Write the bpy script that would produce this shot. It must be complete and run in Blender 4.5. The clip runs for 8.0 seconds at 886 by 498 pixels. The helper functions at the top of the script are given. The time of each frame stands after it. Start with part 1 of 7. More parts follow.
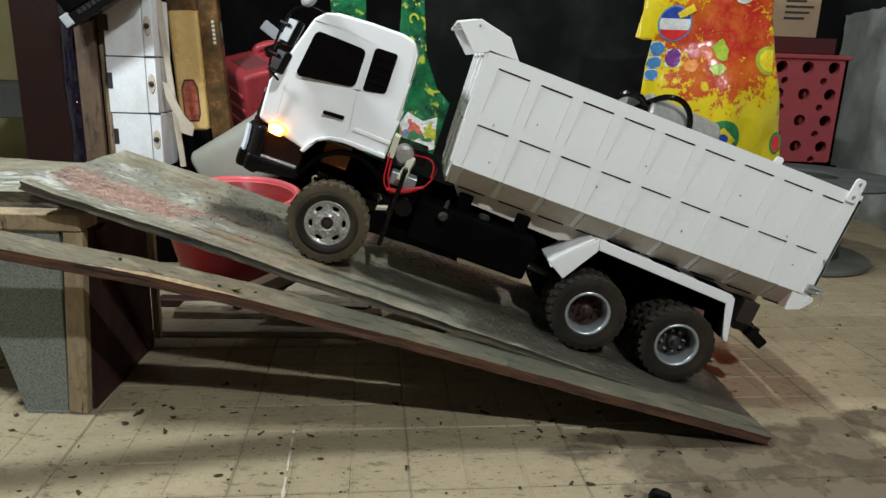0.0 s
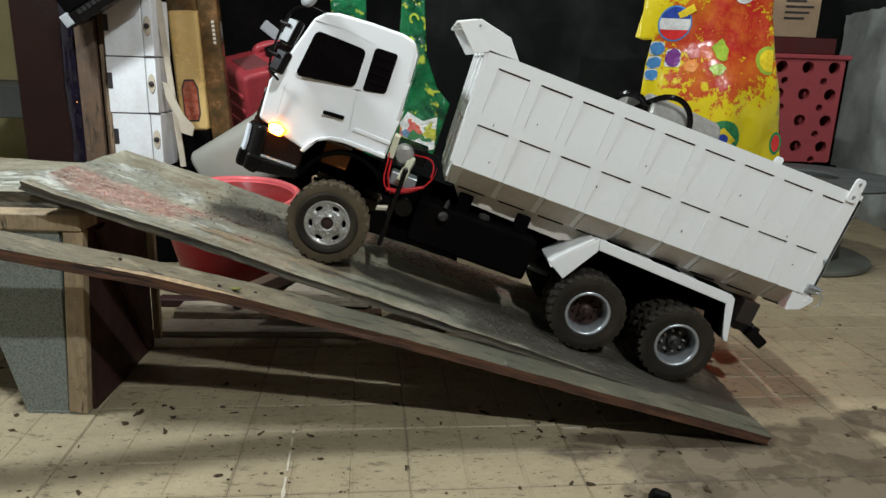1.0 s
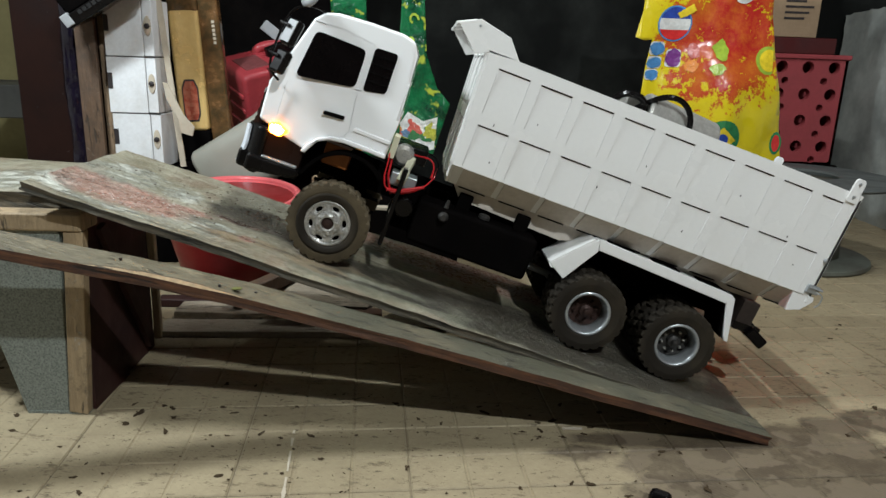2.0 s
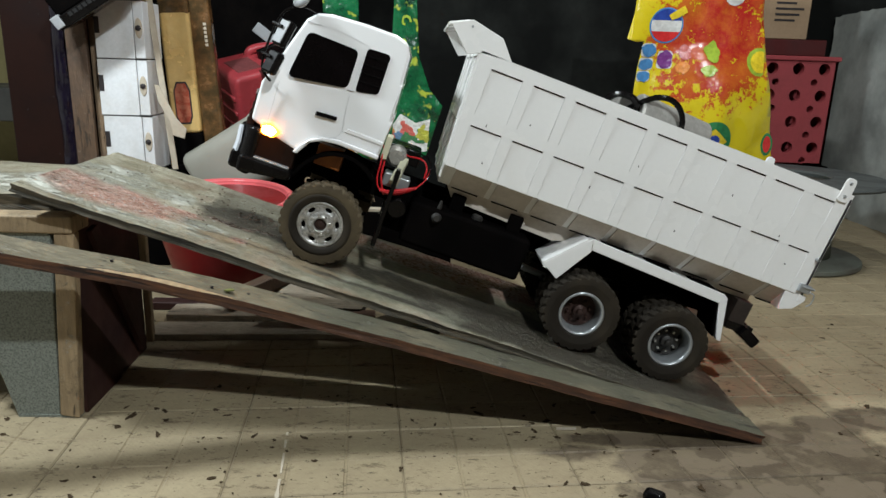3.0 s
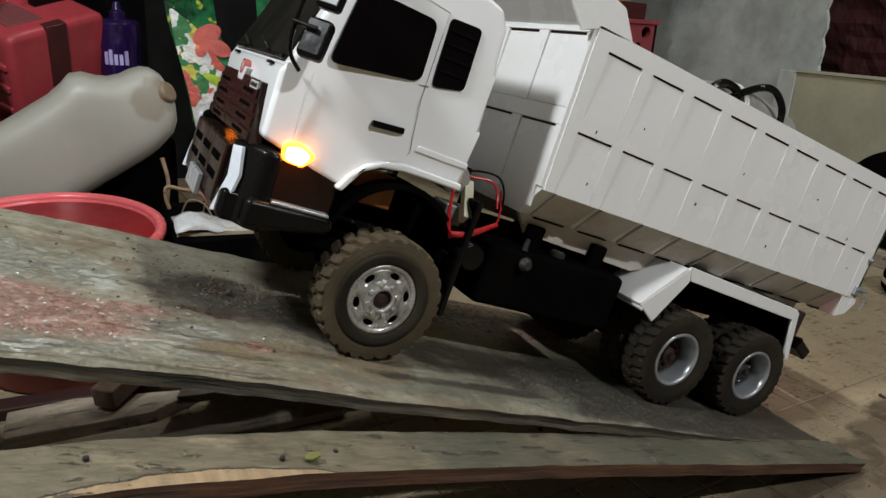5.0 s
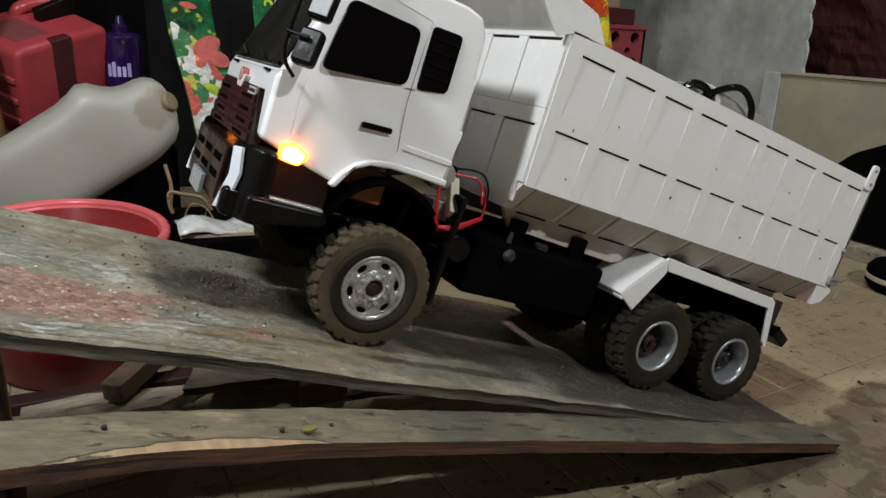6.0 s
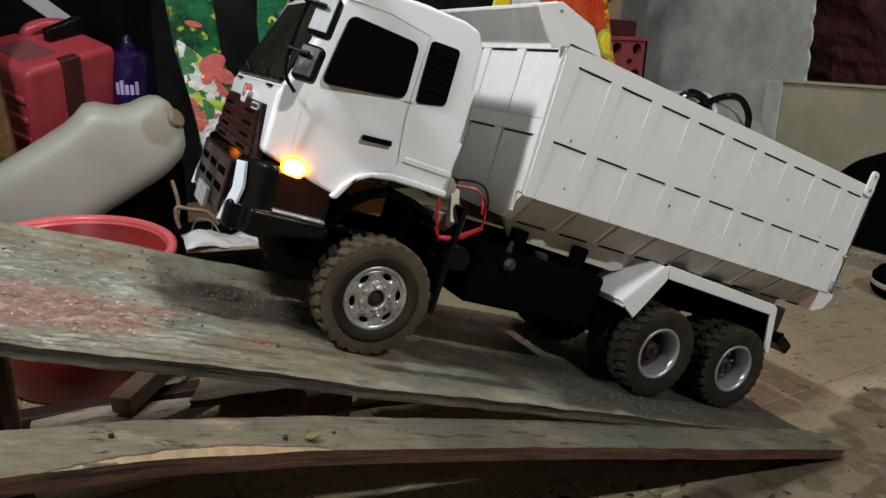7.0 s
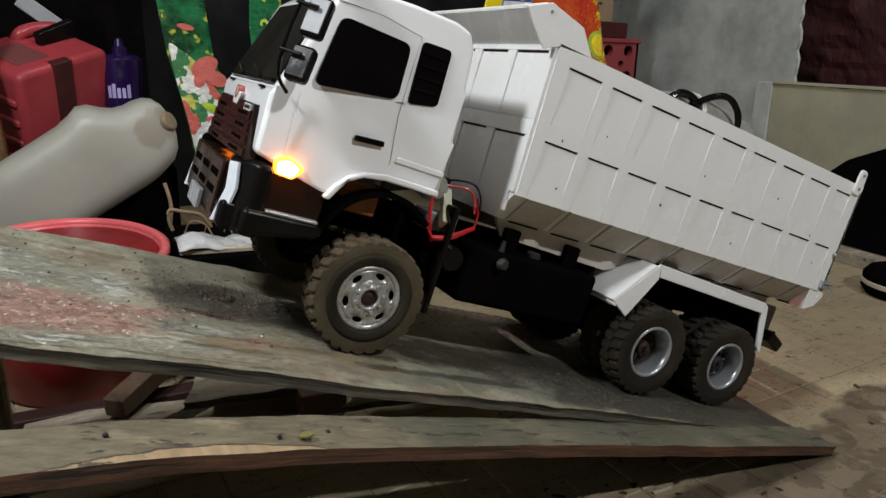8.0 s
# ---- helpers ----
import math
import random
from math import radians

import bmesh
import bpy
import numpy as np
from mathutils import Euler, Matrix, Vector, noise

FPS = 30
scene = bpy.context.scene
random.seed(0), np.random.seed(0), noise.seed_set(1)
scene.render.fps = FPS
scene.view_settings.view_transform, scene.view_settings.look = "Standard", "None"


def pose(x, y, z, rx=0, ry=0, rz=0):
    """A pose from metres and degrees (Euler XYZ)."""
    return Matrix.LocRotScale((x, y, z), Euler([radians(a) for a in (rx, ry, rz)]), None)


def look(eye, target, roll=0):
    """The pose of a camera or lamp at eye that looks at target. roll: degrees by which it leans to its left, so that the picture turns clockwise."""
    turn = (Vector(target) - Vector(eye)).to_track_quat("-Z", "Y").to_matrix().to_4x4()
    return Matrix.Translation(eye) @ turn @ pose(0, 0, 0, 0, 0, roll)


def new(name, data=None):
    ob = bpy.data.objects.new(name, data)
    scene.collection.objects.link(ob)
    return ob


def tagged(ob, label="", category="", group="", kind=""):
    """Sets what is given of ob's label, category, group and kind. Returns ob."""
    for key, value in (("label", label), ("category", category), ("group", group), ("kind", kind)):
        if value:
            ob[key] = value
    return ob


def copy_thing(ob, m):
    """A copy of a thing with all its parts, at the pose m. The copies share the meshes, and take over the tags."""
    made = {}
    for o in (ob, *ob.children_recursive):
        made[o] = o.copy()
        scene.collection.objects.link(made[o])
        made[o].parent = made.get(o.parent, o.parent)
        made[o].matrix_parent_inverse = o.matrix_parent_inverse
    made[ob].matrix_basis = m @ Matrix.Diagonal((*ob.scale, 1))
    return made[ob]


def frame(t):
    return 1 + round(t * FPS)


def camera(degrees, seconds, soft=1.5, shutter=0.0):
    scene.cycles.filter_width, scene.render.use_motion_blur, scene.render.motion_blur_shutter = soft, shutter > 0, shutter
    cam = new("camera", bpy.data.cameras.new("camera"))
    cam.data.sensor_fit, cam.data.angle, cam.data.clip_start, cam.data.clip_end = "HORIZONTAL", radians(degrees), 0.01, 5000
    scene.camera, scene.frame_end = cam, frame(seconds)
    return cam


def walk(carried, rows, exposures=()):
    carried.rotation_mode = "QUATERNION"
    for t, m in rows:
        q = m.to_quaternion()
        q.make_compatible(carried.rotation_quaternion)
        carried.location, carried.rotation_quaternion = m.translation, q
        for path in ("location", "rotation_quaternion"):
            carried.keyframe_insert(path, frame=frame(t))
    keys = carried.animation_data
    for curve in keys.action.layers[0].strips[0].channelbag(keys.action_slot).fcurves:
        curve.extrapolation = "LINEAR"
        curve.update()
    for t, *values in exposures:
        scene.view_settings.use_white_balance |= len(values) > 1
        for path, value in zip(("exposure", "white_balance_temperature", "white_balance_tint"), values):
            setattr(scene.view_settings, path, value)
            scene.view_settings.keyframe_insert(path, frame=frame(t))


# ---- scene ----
cam = camera(65.2, 8.0)
PATH = [
    (0, (0.294, -0.052, 0.46), (0.35, 1.877, -0.064), 1.9),
    (1.5, (0.294, -0.052, 0.46), (0.35, 1.877, -0.064), 1.9),
    (2.8, (0.293, -0.052, 0.461), (0.35, 1.877, -0.064), 1.9),
    (3, (0.294, -0.052, 0.457), (0.369, 1.879, -0.058), 1.8),
    (3.2, (0.296, -0.05, 0.459), (0.367, 1.879, -0.064), 1.7),
    (3.3, (0.296, -0.046, 0.458), (0.362, 1.881, -0.071), 1.6),
    (3.5, (0.287, -0.03, 0.457), (0.494, 1.863, -0.156), 3.7),
    (3.7, (0.267, 0.025, 0.497), (0.648, 1.885, -0.131), 4.2),
    (4, (0.209, 0.174, 0.5), (0.777, 1.997, -0.095), 3.6),
    (4.3, (0.088, 0.291, 0.489), (0.801, 2.073, -0.072), 9.8),
    (4.5, (0.029, 0.325, 0.477), (0.678, 2.144, -0.043), 5.4),
    (4.8, (-0.011, 0.336, 0.465), (0.666, 2.134, -0.091), 1.1),
    (5, (-0.024, 0.334, 0.469), (0.841, 2.027, -0.151), 3.5),
    (5.2, (-0.028, 0.331, 0.47), (0.916, 1.937, -0.257), 5.2),
    (6.3, (-0.033, 0.278, 0.467), (0.808, 2.006, -0.088), 1.8),
    (6.5, (-0.033, 0.276, 0.466), (0.805, 2.006, -0.084), 1.7),
    (7, (-0.031, 0.278, 0.469), (0.818, 1.999, -0.094), 1.7),
    (8, (-0.032, 0.274, 0.467), (0.834, 1.989, -0.087), 1.5),
]
walk(cam, [(t, look(eye, target, roll)) for t, eye, target, roll in PATH], exposures=(
    (0.0, -0.16, 6250, 7), (3.3, -0.14, 6250, 7), (4.0, -0.06, 6300, 7), (4.3, -0.10, 6350, 8), (4.5, 0.08, 6400, 9), (4.8, -0.10, 6500, 11), (5.0, -0.50, 6500, 11.5), (6.3, -0.50, 6500, 12), (8.0, -0.50, 6500, 12)))

# ---- world, lamps ----
world = bpy.data.worlds.new("night_room")
world.use_nodes = True
scene.world = world
world.node_tree.nodes["Background"].inputs[0].default_value = (0.9, 0.95, 1.0, 1)
world.node_tree.nodes["Background"].inputs[1].default_value = 0.001


def bulb(name, place, watts, radius, colour):
    data = bpy.data.lights.new(name, "POINT")
    data.energy, data.shadow_soft_size, data.color = watts, radius, colour
    ob = new(name, data)
    ob.matrix_world = pose(*place)
    return ob


bulb("bulb_front", (0.95, -0.70, 1.75), 140.0, 0.03, (0.95, 0.99, 1.0))
bulb("bulb_left", (-0.42, 0.72, 1.12), 56.0, 0.065, (0.92, 0.98, 1.0))
tube_data = bpy.data.lights.new("tube_above", "AREA")  # a ceiling tube, its length across the ramp
tube_data.shape, tube_data.size, tube_data.size_y = "RECTANGLE", 0.04, 0.62
tube_data.energy, tube_data.color = 15.0, (0.98, 0.98, 0.95)
tube_lamp = new("tube_above", tube_data)
tube_lamp.matrix_world = pose(0.76, 1.02, 1.72)


# ---- materials ----
def nodes_of(name):
    m = bpy.data.materials.new(name)
    m.use_nodes = True
    nt = m.node_tree
    return m, nt, nt.nodes["Principled BSDF"]


def add(nt, kind, **values):
    n = nt.nodes.new(kind)
    for k, v in values.items():
        n.inputs[k.replace("_", " ")].default_value = v
    return n


def rgba(c):
    return (c[0], c[1], c[2], 1.0)


def coords(nt, where="Object"):
    if where == "World":
        return nt.nodes.new("ShaderNodeNewGeometry").outputs["Position"]
    return nt.nodes.new("ShaderNodeTexCoord").outputs[where]


def noise_mask(nt, vec, scale, low, high, detail=4.0, rough=0.6):
    n = add(nt, "ShaderNodeTexNoise", Scale=scale, Detail=detail, Roughness=rough)
    nt.links.new(vec, n.inputs["Vector"])
    r = nt.nodes.new("ShaderNodeMapRange")
    r.inputs["From Min"].default_value, r.inputs["From Max"].default_value = low, high
    nt.links.new(n.outputs["Fac"], r.inputs["Value"])
    return r.outputs["Result"], n.outputs["Fac"]


def mix(nt, fac, a, b, mode="MIX"):
    n = nt.nodes.new("ShaderNodeMix")
    n.data_type, n.blend_type = "RGBA", mode
    for sock, v in ((n.inputs[0], fac), (n.inputs[6], a), (n.inputs[7], b)):
        if isinstance(v, (int, float)):
            sock.default_value = v
        elif isinstance(v, tuple):
            sock.default_value = rgba(v)
        else:
            nt.links.new(v, sock)
    return n.outputs[2]


def math_node(nt, op, a, b=0.0):
    n = nt.nodes.new("ShaderNodeMath")
    n.operation = op
    for sock, v in ((n.inputs[0], a), (n.inputs[1], b)):
        if isinstance(v, (int, float)):
            sock.default_value = v
        else:
            nt.links.new(v, sock)
    return n.outputs[0]


def bump(nt, bsdf, height, strength, distance):
    b = add(nt, "ShaderNodeBump", Strength=strength, Distance=distance)
    nt.links.new(height, b.inputs["Height"])
    nt.links.new(b.outputs["Normal"], bsdf.inputs["Normal"])


def surface(name, base, worn, scale=12.0, fine=120.0, rough=0.5, metal=0.0, amount=0.6, relief=0.25, deep=0.001, spread=(0.42, 0.68),
            where="Object", coat=0.0, gritty=0.22, shine=0.3):
    """A plain surface with stains at one scale and grain at a finer one."""
    m, nt, b = nodes_of(name)
    vec = coords(nt, where)
    mask, _ = noise_mask(nt, vec, scale, spread[0], spread[1])
    grain, fac = noise_mask(nt, vec, fine, 0.3, 0.7, 3.0)
    col = mix(nt, math_node(nt, "MULTIPLY", mask, amount), base, worn)
    col = mix(nt, math_node(nt, "MULTIPLY", grain, gritty), col, tuple(0.55 * c for c in base), "MIX")
    nt.links.new(col, b.inputs["Base Color"])
    r = nt.nodes.new("ShaderNodeMapRange")
    r.inputs["To Min"].default_value, r.inputs["To Max"].default_value = max(0.03, rough - 0.1), min(1, rough + 0.15)
    nt.links.new(mask, r.inputs["Value"])
    nt.links.new(r.outputs["Result"], b.inputs["Roughness"])
    b.inputs["Metallic"].default_value = metal
    b.inputs["Specular IOR Level"].default_value = shine
    b.inputs["Coat Weight"].default_value = coat
    bump(nt, b, fac, relief, deep)
    return m


def spots(nt, vec, places):
    """A soft mask of round stains: rows of x, y, radius."""
    total = None
    sep = nt.nodes.new("ShaderNodeSeparateXYZ")
    nt.links.new(vec, sep.inputs[0])
    _, wob = noise_mask(nt, vec, 14.0, 0, 1, 5.0, 0.7)
    for x, y, rx, ry in places:
        dx = math_node(nt, "DIVIDE", math_node(nt, "SUBTRACT", sep.outputs[0], x), rx)
        dy = math_node(nt, "DIVIDE", math_node(nt, "SUBTRACT", sep.outputs[1], y), ry)
        d = math_node(nt, "ADD", math_node(nt, "MULTIPLY", dx, dx), math_node(nt, "MULTIPLY", dy, dy))
        d = math_node(nt, "ADD", d, math_node(nt, "MULTIPLY", math_node(nt, "SUBTRACT", wob, 0.5), 3.0))
        r = nt.nodes.new("ShaderNodeMapRange")
        r.inputs["From Min"].default_value, r.inputs["From Max"].default_value = 1.15, 0.55
        nt.links.new(d, r.inputs["Value"])
        total = r.outputs[0] if total is None else math_node(nt, "MAXIMUM", total, r.outputs[0])
    return total


def tile_material():
    m, nt, b = nodes_of("cream_floor_tile")
    vec = coords(nt, "World")
    info = nt.nodes.new("ShaderNodeObjectInfo")
    col = mix(nt, info.outputs["Random"], (0.300, 0.246, 0.153), (0.335, 0.276, 0.174))
    grime, _ = noise_mask(nt, vec, 7.0, 0.40, 0.68, 8.0, 0.72)
    col = mix(nt, math_node(nt, "MULTIPLY", grime, 0.5), col, (0.165, 0.125, 0.078))
    worn, _ = noise_mask(nt, vec, 110.0, 0.40, 0.68, 6.0, 0.75)
    col = mix(nt, math_node(nt, "MULTIPLY", worn, 0.30), col, (0.17, 0.13, 0.085))
    drawn = nt.nodes.new("ShaderNodeMapping")
    drawn.inputs["Rotation"].default_value = (0, 0, radians(28))
    drawn.inputs["Scale"].default_value = (1.0, 2.4, 1.0)
    nt.links.new(vec, drawn.inputs["Vector"])
    smear, _ = noise_mask(nt, drawn.outputs[0], 20.0, 0.555, 0.615, 9.0, 0.80)
    col = mix(nt, math_node(nt, "MULTIPLY", smear, 0.72), col, (0.075, 0.052, 0.030))
    spatter, _ = noise_mask(nt, drawn.outputs[0], 55.0, 0.60, 0.63, 6.0, 0.75)
    col = mix(nt, math_node(nt, "MULTIPLY", spatter, 0.8), col, (0.055, 0.040, 0.024))
    dirt = spots(nt, vec, ((0.72, 0.68, 0.17, 0.060), (0.60, 0.685, 0.08, 0.040), (0.86, 0.775, 0.06, 0.03), (0.925, 0.795, 0.055, 0.035), (0.85, 0.69, 0.10, 0.05),
                           (0.70, 0.62, 0.16, 0.05), (0.95, 0.64, 0.12, 0.07), (0.60, 0.735, 0.12, 0.02), (0.50, 0.70, 0.06, 0.02), (0.80, 0.735, 0.10, 0.05), (0.70, 0.70, 0.12, 0.06), (0.62, 0.66, 0.08, 0.05), (0.945, 0.80, 0.050, 0.032), (0.82, 0.64, 0.10, 0.05)))
    patchy, _ = noise_mask(nt, vec, 26.0, 0.30, 0.56, 9.0, 0.75)
    swirl, _ = noise_mask(nt, vec, 17.0, 0.50, 0.53, 3.0, 0.5)
    stain = mix(nt, math_node(nt, "MULTIPLY", swirl, patchy), (0.072, 0.053, 0.035), (0.140, 0.108, 0.074))
    col = mix(nt, math_node(nt, "MULTIPLY", math_node(nt, "MULTIPLY", dirt, math_node(nt, "ADD", math_node(nt, "MULTIPLY", patchy, 0.35), 0.65)), 0.94), col, stain)
    nt.links.new(col, b.inputs["Base Color"])
    b.inputs["Roughness"].default_value = 0.55
    b.inputs["Specular IOR Level"].default_value = 0.25
    w = add(nt, "ShaderNodeTexWave", Scale=95.0, Distortion=1.5, Detail=1.0)
    w.bands_direction = "DIAGONAL"
    nt.links.new(vec, w.inputs["Vector"])
    _, fine = noise_mask(nt, vec, 160.0, 0, 1)
    bump(nt, b, math_node(nt, "ADD", math_node(nt, "MULTIPLY", w.outputs["Fac"], 0.35), fine), 0.25, 0.0012)
    return m


def ply_material(name, tone, worn, bare, patches, stretch=(6.0, 40.0, 40.0), bare_amount=0.9, torn=(), damp=()):
    """Weathered, painted plywood: grain along x, worn paint, bare pinkish patches."""
    m, nt, b = nodes_of(name)
    vec = coords(nt, "World")
    mp = nt.nodes.new("ShaderNodeMapping")
    mp.inputs["Scale"].default_value = stretch
    nt.links.new(vec, mp.inputs["Vector"])
    grain, gf = noise_mask(nt, mp.outputs[0], 4.0, 0.35, 0.7, 6.0, 0.65)
    blot, _ = noise_mask(nt, vec, 7.0, 0.38, 0.66, 7.0, 0.72)
    col = mix(nt, blot, tone, worn)
    col = mix(nt, math_node(nt, "MULTIPLY", grain, 0.6), col, tuple(0.38 * c for c in tone))
    long = nt.nodes.new("ShaderNodeMapping")  # torn fibres, drawn out along the grain
    long.inputs["Scale"].default_value = tuple(0.5 * s for s in stretch)
    nt.links.new(vec, long.inputs["Vector"])
    fibre, _ = noise_mask(nt, long.outputs[0], 2.6, 0.57, 0.66, 6.0, 0.7)
    patchy, _ = noise_mask(nt, vec, 6.0, 0.45, 0.62, 3.0)
    col = mix(nt, math_node(nt, "MULTIPLY", math_node(nt, "MULTIPLY", fibre, patchy), 0.75), col, tuple(1.9 * c for c in worn))
    wet = None
    if patches:
        p = spots(nt, vec, patches)
        chips, _ = noise_mask(nt, vec, 42.0, 0.40, 0.54, 6.0, 0.75)
        wet = math_node(nt, "MULTIPLY", math_node(nt, "MULTIPLY", p, chips), bare_amount)
        tint, _ = noise_mask(nt, vec, 70.0, 0.35, 0.7, 4.0)
        col = mix(nt, wet, col, mix(nt, tint, bare, tuple(0.5 * c for c in bare)))
    if damp:
        green, _ = noise_mask(nt, vec, 12.0, 0.25, 0.50, 6.0, 0.7)
        col = mix(nt, math_node(nt, "MULTIPLY", math_node(nt, "MULTIPLY", spots(nt, vec, damp), green), 0.8), col, (0.060, 0.060, 0.040))
    if torn:
        # a torn layer along the front edge, with a black crack behind it
        sep = nt.nodes.new("ShaderNodeSeparateXYZ")
        nt.links.new(vec, sep.inputs[0])
        off = math_node(nt, "SUBTRACT", sep.outputs[1], math_node(nt, "ADD", math_node(nt, "MULTIPLY", sep.outputs[0], 0.17), 0.6790))
        u = math_node(nt, "DIVIDE", math_node(nt, "SUBTRACT", sep.outputs[0], torn[0]), torn[1])
        limit = math_node(nt, "MULTIPLY", math_node(nt, "SUBTRACT", 1.0, math_node(nt, "MULTIPLY", u, u)), torn[2])
        _, wob = noise_mask(nt, vec, 45.0, 0, 1, 5.0, 0.7)
        gap = math_node(nt, "ADD", math_node(nt, "SUBTRACT", limit, off), math_node(nt, "MULTIPLY", math_node(nt, "SUBTRACT", wob, 0.5), 0.008))
        inside = nt.nodes.new("ShaderNodeMapRange")
        inside.inputs["From Min"].default_value, inside.inputs["From Max"].default_value = 0.0, 0.0006
        nt.links.new(gap, inside.inputs["Value"])
        line = nt.nodes.new("ShaderNodeMapRange")
        line.inputs["From Min"].default_value, line.inputs["From Max"].default_value = 0.0011, 0.0004
        nt.links.new(math_node(nt, "ABSOLUTE", gap), line.inputs["Value"])
        across = nt.nodes.new("ShaderNodeMapping")
        across.inputs["Scale"].default_value = (3.0, 0.4, 0.4)
        nt.links.new(vec, across.inputs["Vector"])
        streak, _ = noise_mask(nt, across.outputs[0], 40.0, 0.35, 0.7, 5.0)
        col = mix(nt, inside.outputs[0], col, mix(nt, streak, bare, tuple(0.55 * c for c in bare)))
        col = mix(nt, math_node(nt, "MULTIPLY", line.outputs[0], 0.9), col, (0.02, 0.014, 0.01))
    flake, _ = noise_mask(nt, vec, 60.0, 0.60, 0.66, 7.0, 0.82)
    col = mix(nt, math_node(nt, "MULTIPLY", flake, 0.5), col, (0.44, 0.42, 0.35))
    crack, _ = noise_mask(nt, mp.outputs[0], 2.2, 0.605, 0.64, 5.0, 0.7)
    soot, _ = noise_mask(nt, vec, 19.0, 0.55, 0.70, 8.0, 0.82)
    dark = math_node(nt, "MAXIMUM", math_node(nt, "MULTIPLY", crack, 0.8), math_node(nt, "MULTIPLY", soot, 0.75))
    col = mix(nt, dark, col, (0.028, 0.023, 0.018))
    nt.links.new(col, b.inputs["Base Color"])
    r = nt.nodes.new("ShaderNodeMapRange")
    r.inputs["To Min"].default_value, r.inputs["To Max"].default_value = 0.45, 0.75
    nt.links.new(blot, r.inputs["Value"])
    rough = r.outputs[0]
    if wet is not None:
        rough = math_node(nt, "SUBTRACT", rough, math_node(nt, "MULTIPLY", wet, 0.22))
    nt.links.new(rough, b.inputs["Roughness"])
    height = math_node(nt, "ADD", gf, math_node(nt, "MULTIPLY", flake, 0.5))
    bump(nt, b, math_node(nt, "SUBTRACT", height, math_node(nt, "MULTIPLY", crack, 0.7)), 0.8, 0.0025)
    return m


def splash_material():
    """Printed foil: yellow below, red splashes above."""
    m, nt, b = nodes_of("printed_foil")
    vec = coords(nt, "World")
    sep = nt.nodes.new("ShaderNodeSeparateXYZ")
    nt.links.new(vec, sep.inputs[0])
    _, big = noise_mask(nt, vec, 7.0, 0, 1, 3.0, 0.6)
    _, fine = noise_mask(nt, vec, 44.0, 0, 1, 7.0, 0.75)
    # red is sprayed over the upper middle and thins out into specks
    dx = math_node(nt, "DIVIDE", math_node(nt, "SUBTRACT", sep.outputs[0], 1.055), 0.165)
    dz = math_node(nt, "DIVIDE", math_node(nt, "SUBTRACT", sep.outputs[2], 0.56), 0.19)
    belt = math_node(nt, "ADD", math_node(nt, "MULTIPLY", dx, dx), math_node(nt, "MULTIPLY", dz, dz))
    spray = math_node(nt, "ADD", math_node(nt, "MULTIPLY", big, 1.2), math_node(nt, "MULTIPLY", fine, 6.0))
    v = math_node(nt, "SUBTRACT", spray, math_node(nt, "MULTIPLY", belt, 1.1))
    r = nt.nodes.new("ShaderNodeMapRange")
    r.inputs["From Min"].default_value, r.inputs["From Max"].default_value = 2.50, 2.80
    nt.links.new(v, r.inputs["Value"])
    col = mix(nt, r.outputs[0], (0.62, 0.49, 0.010), mix(nt, noise_mask(nt, vec, 11.0, 0.40, 0.62, 6.0, 0.75)[0], (0.40, 0.020, 0.014), (0.52, 0.13, 0.015)))
    low = nt.nodes.new("ShaderNodeMapRange")
    low.inputs["From Min"].default_value, low.inputs["From Max"].default_value = 0.215, 0.195
    nt.links.new(math_node(nt, "ADD", sep.outputs[2], math_node(nt, "MULTIPLY", math_node(nt, "SUBTRACT", big, 0.5), 0.12)), low.inputs["Value"])
    col = mix(nt, low.outputs[0], col, (0.62, 0.76, 0.74))
    nt.links.new(col, b.inputs["Base Color"])
    b.inputs["Roughness"].default_value = 0.25
    b.inputs["Coat Weight"].default_value = 1.0
    b.inputs["Coat Roughness"].default_value = 0.06
    _, crease = noise_mask(nt, vec, 13.0, 0, 1, 3.0)
    bump(nt, b, crease, 0.45, 0.012)
    return m


def leaf_foil():
    m, nt, b = nodes_of("green_foil")
    vec = coords(nt, "World")
    mask, f = noise_mask(nt, vec, 16.0, 0.45, 0.62, 5.0, 0.7)
    col = mix(nt, mask, (0.010, 0.12, 0.040), (0.003, 0.035, 0.014))
    curls, _ = noise_mask(nt, vec, 34.0, 0.60, 0.66, 2.0)
    col = mix(nt, math_node(nt, "MULTIPLY", curls, 0.8), col, (0.45, 0.50, 0.05))
    nt.links.new(col, b.inputs["Base Color"])
    b.inputs["Roughness"].default_value = 0.2
    b.inputs["Coat Weight"].default_value = 0.6
    _, crease = noise_mask(nt, vec, 48.0, 0, 1, 4.0)
    bump(nt, b, crease, 0.6, 0.006)
    return m


def glow(name, colour, power):
    m, nt, b = nodes_of(name)
    b.inputs["Base Color"].default_value = rgba(colour)
    b.inputs["Emission Color"].default_value = rgba(colour)
    b.inputs["Emission Strength"].default_value = power
    return m


def flat(name, colour, rough=0.4, metal=0.0):
    return surface(name, colour, tuple(0.7 * c for c in colour), 30.0, 200.0, rough, metal, 0.5, 0.1, 0.0004)


MAT_TILE = tile_material()
MAT_GROUT = surface("dirty_grout", (0.225, 0.180, 0.115), (0.045, 0.034, 0.023), 14, 150, 0.8, relief=0.4, where="World")


